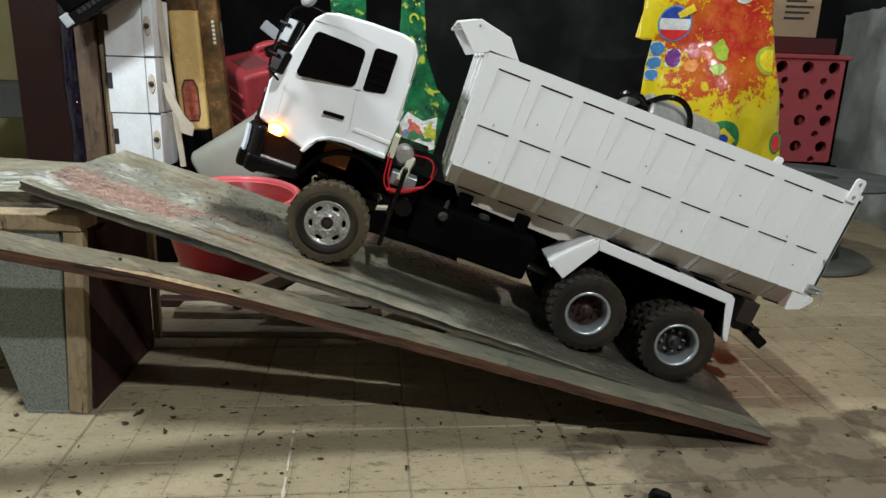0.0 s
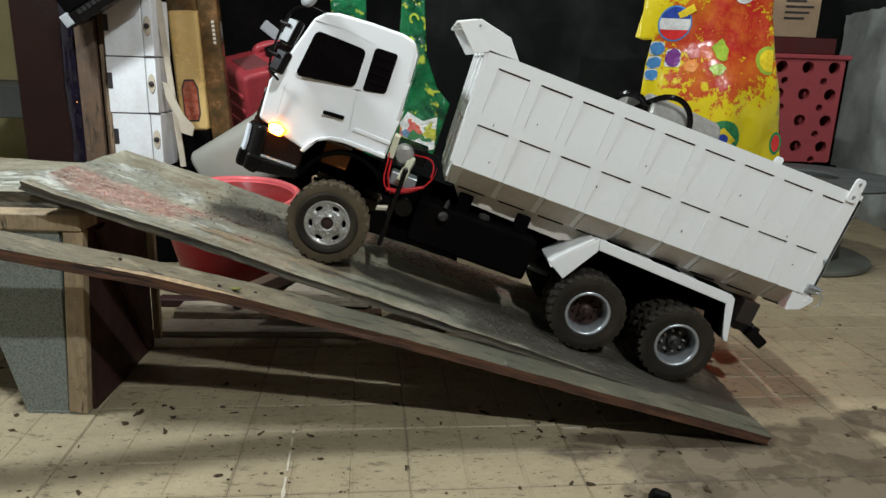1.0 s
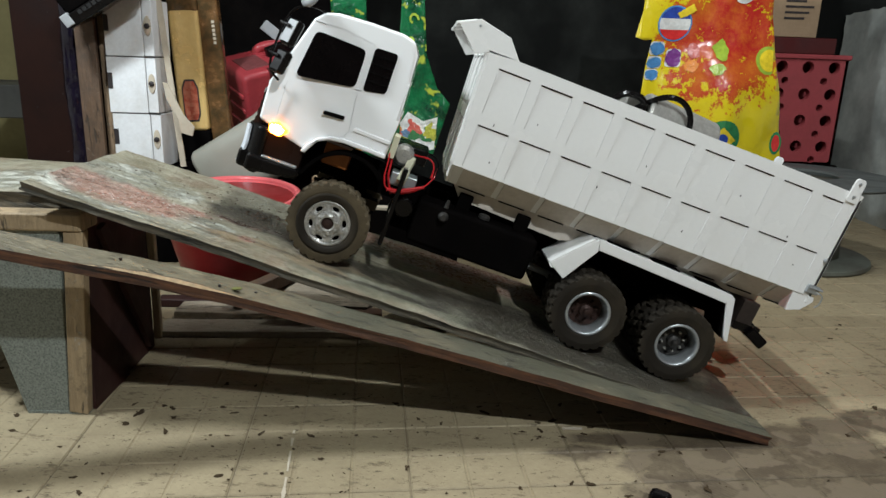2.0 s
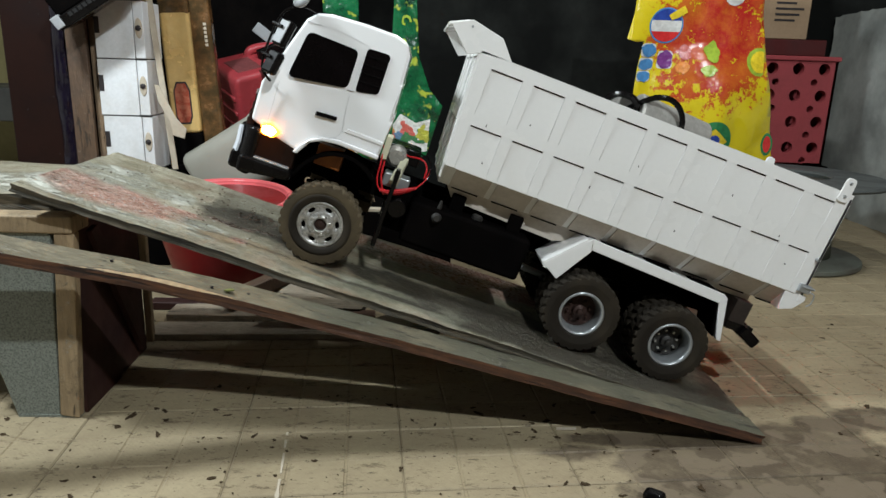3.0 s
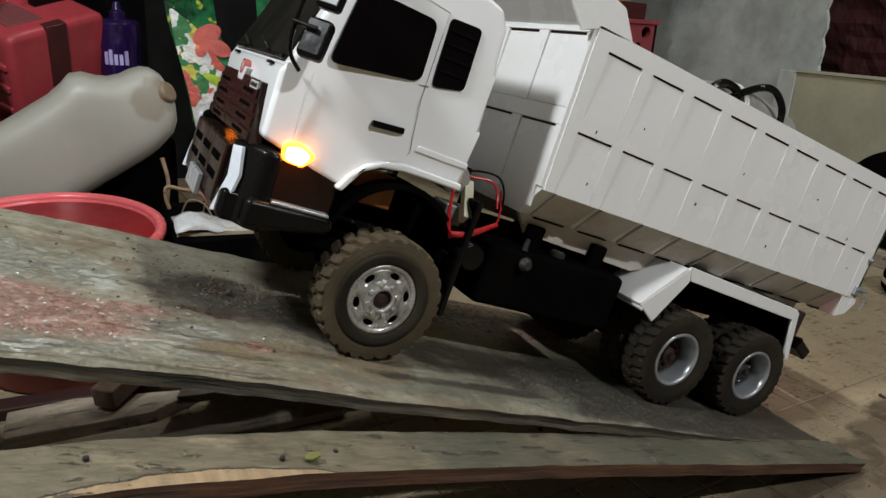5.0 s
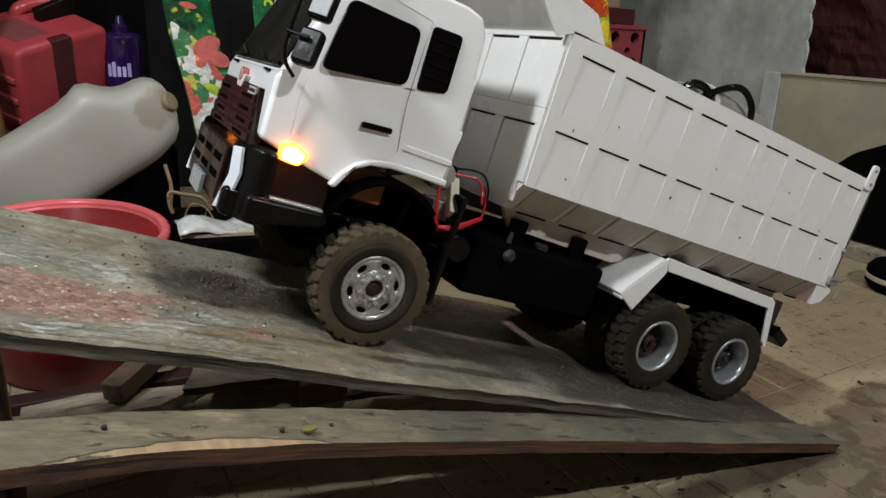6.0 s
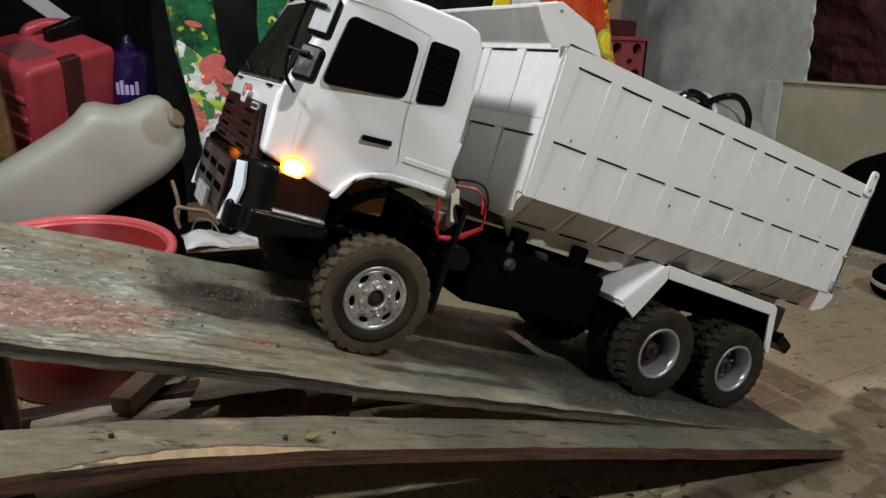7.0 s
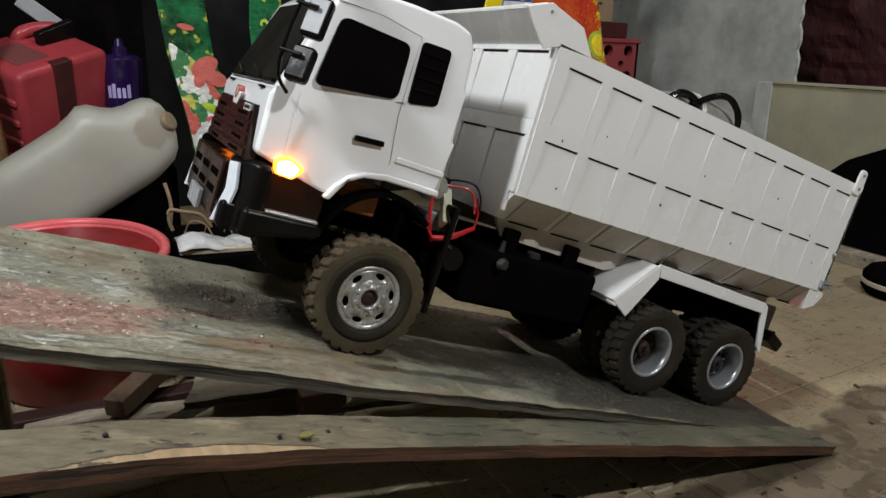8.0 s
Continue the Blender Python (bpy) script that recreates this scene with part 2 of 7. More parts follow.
def sheet_material():
    """Weathered plywood: grey flakes, pink worn paint, moss, mud and cracks along the grain, some light and shade
    painted in.
    """
    m, nt, b = nodes_of("weathered_plywood")
    vec = coords(nt, "World")

    def stretched(x, y):
        mp = nt.nodes.new("ShaderNodeMapping")
        mp.inputs["Scale"].default_value = (x, y, x)
        nt.links.new(vec, mp.inputs["Vector"])
        return mp.outputs[0]

    def times(a, c):
        return math_node(nt, "MULTIPLY", a, c)

    drawn, thin = stretched(0.6, 1.4), stretched(0.20, 3.0)
    big, _ = noise_mask(nt, vec, 9.0, 0.40, 0.60, 8.0, 0.72)
    mid, _ = noise_mask(nt, drawn, 34.0, 0.42, 0.60, 8.0, 0.75)
    fine, ff = noise_mask(nt, vec, 150.0, 0.32, 0.70, 6.0, 0.75)
    col = mix(nt, big, (0.240, 0.214, 0.138), (0.445, 0.405, 0.296))
    col = mix(nt, times(mid, 0.36), col, (0.130, 0.108, 0.064))
    moss, _ = noise_mask(nt, vec, 6.0, 0.50, 0.62, 6.0, 0.7)
    col = mix(nt, times(moss, 0.55), col, (0.120, 0.118, 0.062))
    rusty, _ = noise_mask(nt, vec, 15.0, 0.50, 0.60, 5.0, 0.65)
    col = mix(nt, times(rusty, 0.62), col, (0.190, 0.118, 0.066))
    olive = spots(nt, vec, ((0.20, 0.79, 0.10, 0.035), (0.34, 0.80, 0.12, 0.04), (0.50, 0.80, 0.14, 0.05), (0.66, 0.80, 0.10, 0.06)))
    col = mix(nt, times(olive, 0.6), col, (0.088, 0.100, 0.066))
    grain, gf = noise_mask(nt, thin, 36.0, 0.50, 0.68, 7.0, 0.72)
    col = mix(nt, times(grain, 0.24), col, (0.065, 0.053, 0.034))
    col = mix(nt, times(fine, 0.25), col, (0.070, 0.060, 0.042))
    # pale flaked layers; the left bulb's light is also painted into their base
    flakes, _ = noise_mask(nt, drawn, 30.0, 0.485, 0.52, 9.0, 0.78)
    where_pale = spots(nt, vec, ((-0.045, 0.905, 0.035, 0.035), (-0.13, 0.905, 0.09, 0.05), (-0.23, 0.90, 0.08, 0.09), (-0.075, 0.762, 0.075, 0.014), (0.005, 0.780, 0.045, 0.014), (0.02, 0.815, 0.03, 0.014), (-0.155, 0.79, 0.03, 0.03)))
    pale = times(flakes, math_node(nt, "ADD", times(where_pale, 0.88), 0.10))
    col = mix(nt, times(where_pale, 0.5), col, (0.36, 0.355, 0.285))
    col = mix(nt, pale, col, mix(nt, fine, (0.58, 0.58, 0.51), (0.42, 0.41, 0.34)))
    raw = spots(nt, vec, ((0.045, 0.792, 0.026, 0.016), (0.085, 0.81, 0.03, 0.014), (0.16, 0.80, 0.05, 0.02)))
    col = mix(nt, times(raw, 0.6), col, (0.24, 0.165, 0.085))
    # pink coat, worn through; last four patches also paint light under the truck
    edge, _ = noise_mask(nt, vec, 40.0, 0.36, 0.44, 9.0, 0.78)
    pink = times(edge, spots(nt, vec, ((-0.085, 0.815, 0.080, 0.052), (-0.15, 0.83, 0.06, 0.042), (-0.02, 0.842, 0.035, 0.014), (0.045, 0.862, 0.030, 0.008), (0.085, 0.878, 0.026, 0.009), (0.068, 0.806, 0.012, 0.012),
                                           (0.27, 1.00, 0.10, 0.05), (0.34, 1.00, 0.20, 0.055), (0.38, 1.02, 0.12, 0.06), (0.48, 1.04, 0.10, 0.06))))
    mottle, _ = noise_mask(nt, vec, 85.0, 0.44, 0.60, 8.0, 0.78)
    tone, _ = noise_mask(nt, vec, 24.0, 0.38, 0.64, 6.0, 0.7)
    col = mix(nt, times(pink, 0.93), col, mix(nt, mottle, mix(nt, tone, (0.36, 0.185, 0.140), (0.44, 0.315, 0.255)), (0.25, 0.135, 0.098)))
    # mud, soot and cracks; the mud patches also paint the truck's shade
    damp, _ = noise_mask(nt, vec, 30.0, 0.22, 0.46, 8.0, 0.74)
    mud_and_shade = times(damp, spots(nt, vec, ((0.055, 0.908, 0.075, 0.050), (0.12, 0.89, 0.07, 0.045), (0.15, 0.85, 0.04, 0.020),
                                      (0.45, 0.85, 0.20, 0.075), (0.30, 0.86, 0.12, 0.035), (0.62, 0.88, 0.15, 0.12), (0.64, 0.80, 0.14, 0.06), (0.52, 0.785, 0.20, 0.03), (0.25, 0.795, 0.10, 0.010))))
    soot, _ = noise_mask(nt, vec, 24.0, 0.56, 0.63, 9.0, 0.85)
    crack, _ = noise_mask(nt, thin, 17.0, 0.60, 0.615, 7.0, 0.68)
    dark = math_node(nt, "MAXIMUM", times(mud_and_shade, 0.93), math_node(nt, "MAXIMUM", times(soot, 0.6), times(crack, 0.45)))
    col = mix(nt, dark, col, (0.034, 0.027, 0.016))
    scratch, _ = noise_mask(nt, drawn, 95.0, 0.66, 0.69, 4.0, 0.7)
    col = mix(nt, times(scratch, 0.6), col, (0.42, 0.39, 0.32))
    nt.links.new(col, b.inputs["Base Color"])
    rough = math_node(nt, "SUBTRACT", 0.34, times(pink, 0.18))
    nt.links.new(math_node(nt, "ADD", rough, times(fine, 0.25)), b.inputs["Roughness"])
    b.inputs["Specular IOR Level"].default_value = 0.6
    height = math_node(nt, "ADD", times(pale, 0.9), times(ff, 0.7))
    height = math_node(nt, "ADD", height, math_node(nt, "ADD", times(mottle, 0.4), times(gf, 0.45)))
    bump(nt, b, math_node(nt, "SUBTRACT", height, times(crack, 0.9)), 1.0, 0.0026)
    return m


MAT_SHEET = sheet_material()
MAT_PLANK = ply_material("worn_plank", (0.112, 0.095, 0.058), (0.180, 0.152, 0.096), (0.34, 0.24, 0.135), (), torn=(0.010, 0.082, 0.0125),
                         damp=((0.22, 0.73, 0.09, 0.06), (0.40, 0.74, 0.14, 0.07), (0.58, 0.75, 0.14, 0.07), (0.72, 0.75, 0.10, 0.07)))


def edge_material(name, slope, pale, deep, gap):
    """The layered edge of old plywood: plies drawn out along x, torn and dark between."""
    m, nt, b = nodes_of(name)
    mp = nt.nodes.new("ShaderNodeMapping")
    mp.inputs["Scale"].default_value = (0.16, 0.7, 3.2)
    turn = nt.nodes.new("ShaderNodeMapping")
    turn.inputs["Rotation"].default_value = (0, radians(-slope), 0)
    nt.links.new(coords(nt, "World"), turn.inputs["Vector"])
    nt.links.new(turn.outputs[0], mp.inputs["Vector"])
    plies, pf = noise_mask(nt, mp.outputs[0], 60.0, 0.40, 0.62, 6.0, 0.7)
    torn, _ = noise_mask(nt, coords(nt, "World"), 26.0, 0.44, 0.64, 7.0, 0.75)
    split, _ = noise_mask(nt, mp.outputs[0], 34.0, 0.58, 0.62, 4.0, 0.6)
    col = mix(nt, plies, deep, pale)
    col = mix(nt, math_node(nt, "MULTIPLY", torn, 0.6), col, deep)
    col = mix(nt, math_node(nt, "MULTIPLY", split, 0.85), col, gap)
    nt.links.new(col, b.inputs["Base Color"])
    b.inputs["Roughness"].default_value = 0.7
    bump(nt, b, math_node(nt, "SUBTRACT", pf, math_node(nt, "MULTIPLY", split, 0.8)), 0.9, 0.003)
    return m


MAT_EDGE = edge_material("raw_ply_edge", 15.7, (0.140, 0.058, 0.026), (0.038, 0.016, 0.009), (0.012, 0.007, 0.005))
MAT_DARKEDGE = edge_material("dark_ply_edge", 18.65, (0.110, 0.088, 0.055), (0.030, 0.027, 0.018), (0.008, 0.007, 0.005))
MAT_RAIL = ply_material("dusty_rail_wood", (0.38, 0.325, 0.245), (0.24, 0.20, 0.145), (0.5, 0.4, 0.28), ())
MAT_BAREWOOD = ply_material("bare_wood_strip", (0.38, 0.28, 0.165), (0.30, 0.22, 0.13), (0.5, 0.4, 0.28), (), (40.0, 40.0, 6.0))
MAT_BLOCK = surface("speckled_grey_laminate", (0.235, 0.255, 0.225), (0.075, 0.085, 0.072), 430, 900, 0.6, amount=0.85, relief=0.3, where="World")
MAT_MAROON = surface("maroon_stained_board", (0.040, 0.014, 0.011), (0.016, 0.008, 0.007), 8, 90, 0.6, where="World")
MAT_PLUM = surface("plum_painted_post", (0.017, 0.0075, 0.006), (0.006, 0.003, 0.003), 10, 60, 0.40, relief=0.35, where="World", coat=0.04, shine=0.12)
MAT_FILM = surface("purple_film", (0.007, 0.005, 0.012), (0.003, 0.002, 0.004), 22, 50, 0.10, relief=0.8, deep=0.006, where="World", coat=0.6)
MAT_STUD = ply_material("old_stud", (0.30, 0.20, 0.12), (0.22, 0.15, 0.09), (0.4, 0.3, 0.2), (), (40.0, 40.0, 6.0))
MAT_BATTEN = ply_material("stained_batten_wood", (0.135, 0.082, 0.048), (0.060, 0.038, 0.026), (0.3, 0.2, 0.12), (), (40.0, 40.0, 6.0))
MAT_WHITE = surface("white_board_paint", (0.74, 0.735, 0.72), (0.63, 0.60, 0.55), 9, 160, 0.36, amount=0.30, relief=0.03, spread=(0.5, 0.75), gritty=0.05)
# browner copy of the white board; paints the shade under the bed
MAT_WHITE_SHADED = surface("white_board_shaded", (0.54, 0.49, 0.43), (0.38, 0.33, 0.27), 20, 160, 0.5, amount=0.6, relief=0.1)
MAT_CAB = surface("white_gloss_cab", (0.80, 0.80, 0.80), (0.74, 0.73, 0.71), 10, 200, 0.22, amount=0.2, relief=0.0, coat=0.5, spread=(0.5, 0.8), gritty=0.0)
MAT_GLASS = surface("smoked_window", (0.004, 0.003, 0.003), (0.007, 0.004, 0.004), 5, 60, 0.10, relief=0.0, coat=0.0, shine=0.12)
MAT_SCREEN = surface("dark_windscreen", (0.008, 0.007, 0.006), (0.020, 0.018, 0.014), 12, 60, 0.6, relief=0.0, shine=0.02)
MAT_RUBBER = surface("dusty_tyre_rubber", (0.016, 0.0125, 0.0085), (0.050, 0.039, 0.024), 16, 130, 0.85, amount=0.8, relief=0.5, spread=(0.38, 0.75), shine=0.2)
MAT_DUSTRUBBER = surface("muddy_tyre_rubber", (0.052, 0.040, 0.024), (0.105, 0.082, 0.048), 20, 130, 0.9, amount=0.8, relief=0.5, spread=(0.38, 0.75), shine=0.2)
MAT_CHROME = surface("worn_chrome", (0.44, 0.43, 0.40), (0.20, 0.185, 0.16), 90, 240, 0.34, 0.45, amount=0.7, relief=0.12)
MAT_STEEL = surface("grey_wheel_steel", (0.40, 0.42, 0.43), (0.26, 0.27, 0.27), 45, 200, 0.38, 0.6, amount=0.6)
MAT_SCRAP = surface("oily_cast_metal", (0.34, 0.33, 0.30), (0.12, 0.11, 0.10), 40, 160, 0.4, 0.3)
MAT_OLDSTEEL = surface("dark_wheel_steel", (0.05, 0.048, 0.045), (0.025, 0.022, 0.02), 45, 200, 0.5, 0.4)
MAT_RUST = surface("rusty_red_hub", (0.048, 0.026, 0.021), (0.018, 0.012, 0.010), 80, 240, 0.6, 0.3)
MAT_BLACK = surface("black_plastic", (0.004, 0.0036, 0.0036), (0.008, 0.0065, 0.006), 14, 140, 0.18, relief=0.05, shine=0.14)
MAT_MATT = surface("matt_black", (0.0028, 0.0025, 0.0025), (0.006, 0.005, 0.0045), 14, 140, 0.8, relief=0.12, shine=0.0)
MAT_BROWNPL = surface("dark_brown_plastic", (0.020, 0.010, 0.007), (0.010, 0.006, 0.005), 20, 140, 0.30, relief=0.06, shine=0.08)
# near-white base paints the bulb's reflection on the chrome strip
MAT_LENS = surface("headlamp_chrome_glint", (0.86, 0.91, 0.98), (0.72, 0.78, 0.86), 60, 160, 0.14, 0.25, amount=0.5, relief=0.15)
MAT_GREY = surface("grey_mirror_face", (0.33, 0.34, 0.35), (0.25, 0.25, 0.26), 20, 140, 0.35)
MAT_TAILPLATE = surface("dark_brown_board", (0.030, 0.022, 0.018), (0.012, 0.009, 0.008), 40, 160, 0.6)
MAT_BACKSHELL = surface("dark_grey_shell", (0.022, 0.022, 0.023), (0.014, 0.014, 0.014), 20, 140, 0.3)
MAT_LAMP = glow("lit_indicator", (1.0, 0.22, 0.012), 14.0)
MAT_CORE = glow("lit_indicator_core", (1.0, 0.42, 0.07), 130.0)
MAT_TAIL = glow("red_tail_lamp", (1.0, 0.03, 0.01), 34.0)
MAT_REDWIRE = flat("red_wire", (0.55, 0.02, 0.025), 0.35)
MAT_IVORY = flat("ivory_connector", (0.62, 0.60, 0.44), 0.5)
MAT_PINK = surface("pink_plastic", (0.66, 0.115, 0.125), (0.56, 0.10, 0.10), 9, 160, 0.34, relief=0.05)
# the basin's outer red is darkened to paint its shade
MAT_BASIN_SHADED = surface("shaded_red_plastic", (0.29, 0.018, 0.019), (0.20, 0.014, 0.015), 9, 160, 0.4, relief=0.06)
MAT_REDCAN = surface("red_can_plastic", (0.34, 0.042, 0.05), (0.22, 0.026, 0.032), 12, 120, 0.35, relief=0.12)


def stained_plastic():
    """Milky plastic with a brown smear near one end."""
    m, nt, b = nodes_of("stained_milky_plastic")
    vec = coords(nt)
    mp = nt.nodes.new("ShaderNodeMapping")
    mp.inputs["Rotation"].default_value = (radians(90), 0, 0)
    nt.links.new(vec, mp.inputs["Vector"])
    mask, f = noise_mask(nt, vec, 7.0, 0.45, 0.8)
    col = mix(nt, math_node(nt, "MULTIPLY", mask, 0.6), (0.29, 0.285, 0.245), (0.21, 0.20, 0.165))
    smear = spots(nt, mp.outputs[0], ((0.282, -0.005, 0.024, 0.026), (0.300, -0.01, 0.020, 0.030)))
    col = mix(nt, math_node(nt, "MULTIPLY", smear, 0.5), col, (0.15, 0.11, 0.07))
    nt.links.new(col, b.inputs["Base Color"])
    b.inputs["Roughness"].default_value = 0.45
    bump(nt, b, f, 0.1, 0.002)
    return m


MAT_STAINED = stained_plastic()
MAT_PURPLE = surface("purple_bottle", (0.017, 0.006, 0.052), (0.010, 0.004, 0.032), 10, 120, 0.25, relief=0.05, coat=0.4)
MAT_LILAC = flat("lilac_print", (0.42, 0.36, 0.62))
MAT_BOX = surface("white_box_card", (0.68, 0.69, 0.70), (0.48, 0.46, 0.42), 16, 160, 0.6, amount=0.5)
MAT_CARD = surface("brown_cardboard", (0.30, 0.21, 0.13), (0.23, 0.16, 0.10), 14, 150, 0.8)
MAT_PAPER = surface("beige_paper", (0.48, 0.42, 0.33), (0.36, 0.30, 0.22), 14, 150, 0.8)
MAT_GOLD = surface("gold_foil_pack", (0.72, 0.50, 0.20), (0.56, 0.34, 0.10), 14, 60, 0.22, 0.25, relief=0.35, deep=0.004, coat=0.5)
MAT_EMBLEM = surface("red_brown_print", (0.25, 0.05, 0.03), (0.42, 0.18, 0.10), 60, 120, 0.3)
MAT_BROWNFOIL = surface("brown_foil_pack", (0.07, 0.045, 0.02), (0.30, 0.14, 0.05), 26, 60, 0.2, 0.2, relief=0.6, deep=0.005, coat=0.5)
MAT_CRATE = surface("red_crate_plastic", (0.31, 0.055, 0.062), (0.22, 0.04, 0.044), 9, 120, 0.5)
MAT_SPOOL = surface("green_grey_spool", (0.10, 0.105, 0.085), (0.065, 0.05, 0.04), 8, 90, 0.6, where="World")
MAT_SPOOLTOP = surface("dusty_disc", (0.075, 0.082, 0.080), (0.045, 0.048, 0.046), 10, 110, 0.6, where="World")
MAT_GREYSHEET = surface("stained_cement_sheet", (0.46, 0.475, 0.44), (0.20, 0.21, 0.195), 6.0, 70, 0.75, amount=0.9, relief=0.3, spread=(0.38, 0.7), where="World")
MAT_CREAM = surface("cream_panel", (0.36, 0.34, 0.24), (0.22, 0.21, 0.165), 5, 90, 0.5, where="World")
MAT_BACK = surface("sooty_wall", (0.006, 0.0065, 0.006), (0.026, 0.028, 0.0255), 2.6, 60, 0.8, amount=0.9, relief=0.3, shine=0.05, spread=(0.46, 0.72), where="World")
MAT_OLIVE = surface("olive_wall", (0.25, 0.22, 0.10), (0.18, 0.155, 0.075), 3, 60, 0.8, where="World")
# near black so that unseen surfaces give little bounce light
MAT_LOWBOUNCE = surface("low_bounce_plaster", (0.022, 0.021, 0.02), (0.012, 0.0115, 0.011), 3, 60, 0.85, where="World")
# pale so that the unseen west wall bounces fill light
MAT_BOUNCE = surface("fill_bounce_plaster", (0.42, 0.40, 0.365), (0.34, 0.32, 0.29), 3, 60, 0.85, where="World")
MAT_BRICK = surface("dark_red_brick", (0.042, 0.008, 0.008), (0.009, 0.004, 0.004), 7, 90, 0.8, relief=0.5, deep=0.003, where="World")
MAT_FOIL = splash_material()
MAT_GREENFOIL = leaf_foil()
MAT_HAZE = surface("thin_white_film", (0.62, 0.63, 0.63), (0.42, 0.44, 0.46), 30, 90, 0.25, relief=0.6, deep=0.004, coat=0.4)


def fruit_print():
    """White crumpled foil printed with flowers and fruit in many small patches of colour."""
    m, nt, b = nodes_of("fruit_print")
    vec = coords(nt, "World")
    bent = nt.nodes.new("ShaderNodeVectorMath")
    bent.operation = "MULTIPLY_ADD"
    n = add(nt, "ShaderNodeTexNoise", Scale=26.0, Detail=3.0)
    nt.links.new(vec, n.inputs["Vector"])
    nt.links.new(n.outputs["Color"], bent.inputs[0])
    bent.inputs[1].default_value = (0.10, 0.10, 0.10)
    nt.links.new(vec, bent.inputs[2])
    cells = add(nt, "ShaderNodeTexVoronoi", Scale=30.0)
    nt.links.new(bent.outputs[0], cells.inputs["Vector"])
    pick = nt.nodes.new("ShaderNodeSeparateColor")
    nt.links.new(cells.outputs["Color"], pick.inputs[0])
    ramp = nt.nodes.new("ShaderNodeValToRGB")
    ramp.color_ramp.interpolation = "CONSTANT"
    shades = ((0.0, (0.66, 0.66, 0.62)), (0.34, (0.55, 0.10, 0.08)), (0.46, (0.62, 0.28, 0.05)), (0.57, (0.03, 0.17, 0.06)), (0.70, (0.46, 0.46, 0.06)), (0.80, (0.70, 0.70, 0.68)), (0.92, (0.12, 0.22, 0.36)))
    while len(ramp.color_ramp.elements) < len(shades):
        ramp.color_ramp.elements.new(0.5)
    for e, (at, c) in zip(ramp.color_ramp.elements, shades):
        e.position, e.color = at, rgba(c)
    nt.links.new(pick.outputs[0], ramp.inputs[0])
    shade, _ = noise_mask(nt, vec, 70.0, 0.38, 0.66, 5.0, 0.7)
    nt.links.new(mix(nt, math_node(nt, "MULTIPLY", shade, 0.45), ramp.outputs[0], (0.10, 0.10, 0.06)), b.inputs["Base Color"])
    b.inputs["Roughness"].default_value = 0.18
    b.inputs["Coat Weight"].default_value = 0.7
    _, crease = noise_mask(nt, vec, 55.0, 0, 1, 4.0)
    bump(nt, b, crease, 0.8, 0.008)
    return m


MAT_FRUIT = fruit_print()


def foil_print(name, colour, rough=0.25, metal=0.0):
    """Printing ink on crumpled foil."""
    m, nt, b = nodes_of(name)
    vec = coords(nt, "World")
    mask, f = noise_mask(nt, vec, 45.0, 0.4, 0.7, 5.0, 0.7)
    nt.links.new(mix(nt, math_node(nt, "MULTIPLY", mask, 0.6), colour, tuple(0.45 * c for c in colour)), b.inputs["Base Color"])
    b.inputs["Roughness"].default_value = rough
    b.inputs["Coat Weight"].default_value = 0.5
    _, crease = noise_mask(nt, vec, 48.0, 0, 1, 4.0)
    bump(nt, b, crease, 0.5, 0.006)
    return m


MAT_CLEAR = foil_print("print_white", (0.70, 0.70, 0.68), 0.25)
MAT_PBLUE = foil_print("print_blue", (0.03, 0.07, 0.36), 0.25)
MAT_PSKY = foil_print("print_sky", (0.08, 0.25, 0.52), 0.25)
MAT_PRED = foil_print("print_red", (0.60, 0.03, 0.03), 0.25)
MAT_PGREEN = foil_print("print_green", (0.03, 0.20, 0.07), 0.25)
MAT_PLIME = foil_print("print_lime", (0.36, 0.50, 0.05), 0.25)
MAT_PYEL = foil_print("print_yellow", (0.82, 0.62, 0.03), 0.25)
MAT_PORANGE = foil_print("print_orange", (0.70, 0.24, 0.04), 0.25)
MAT_PPURPLE = foil_print("print_purple", (0.18, 0.04, 0.22), 0.25)
MAT_PROSE = foil_print("print_rose", (0.50, 0.12, 0.10), 0.22)
MAT_INK = flat("dark_ink", (0.03, 0.025, 0.025), 0.5)


# ---- building helpers ----
def part(name, bm, material, parent=None, label="", smooth=False, bevel=0.0, segments=2, thick=0.0):
    me = bpy.data.meshes.new(name)
    bmesh.ops.recalc_face_normals(bm, faces=bm.faces)
    bm.to_mesh(me)
    bm.free()
    me.materials.append(material)
    ob = new(name, me)
    if parent is not None:
        ob.parent = parent
    if smooth:
        for p in me.polygons:
            p.use_smooth = True
    if thick:
        s = ob.modifiers.new("thickness", "SOLIDIFY")
        s.thickness, s.offset = thick, 0
    if bevel:
        b = ob.modifiers.new("edge", "BEVEL")
        b.width, b.segments, b.limit_method, b.angle_limit = bevel, segments, "ANGLE", radians(35)
        b.harden_normals = True
        for p in me.polygons:
            p.use_smooth = True
    if label:
        ob["label"] = label
    return ob


def empty(name, m, label, category, group="", kind=""):
    ob = new(name)
    ob.matrix_world = m
    return tagged(ob, label, category, group, kind)


def box(bm, x0, x1, y0, y1, z0, z1, m=None):
    made = bmesh.ops.create_cube(bm, size=1.0)["verts"]
    t = Matrix.Translation(((x0 + x1) / 2, (y0 + y1) / 2, (z0 + z1) / 2)) @ Matrix.Diagonal((x1 - x0, y1 - y0, z1 - z0, 1))
    bmesh.ops.transform(bm, matrix=(m @ t) if m else t, verts=made)
    return bm


def boxed(*sizes, m=None):
    return box(bmesh.new(), *sizes, m=m)


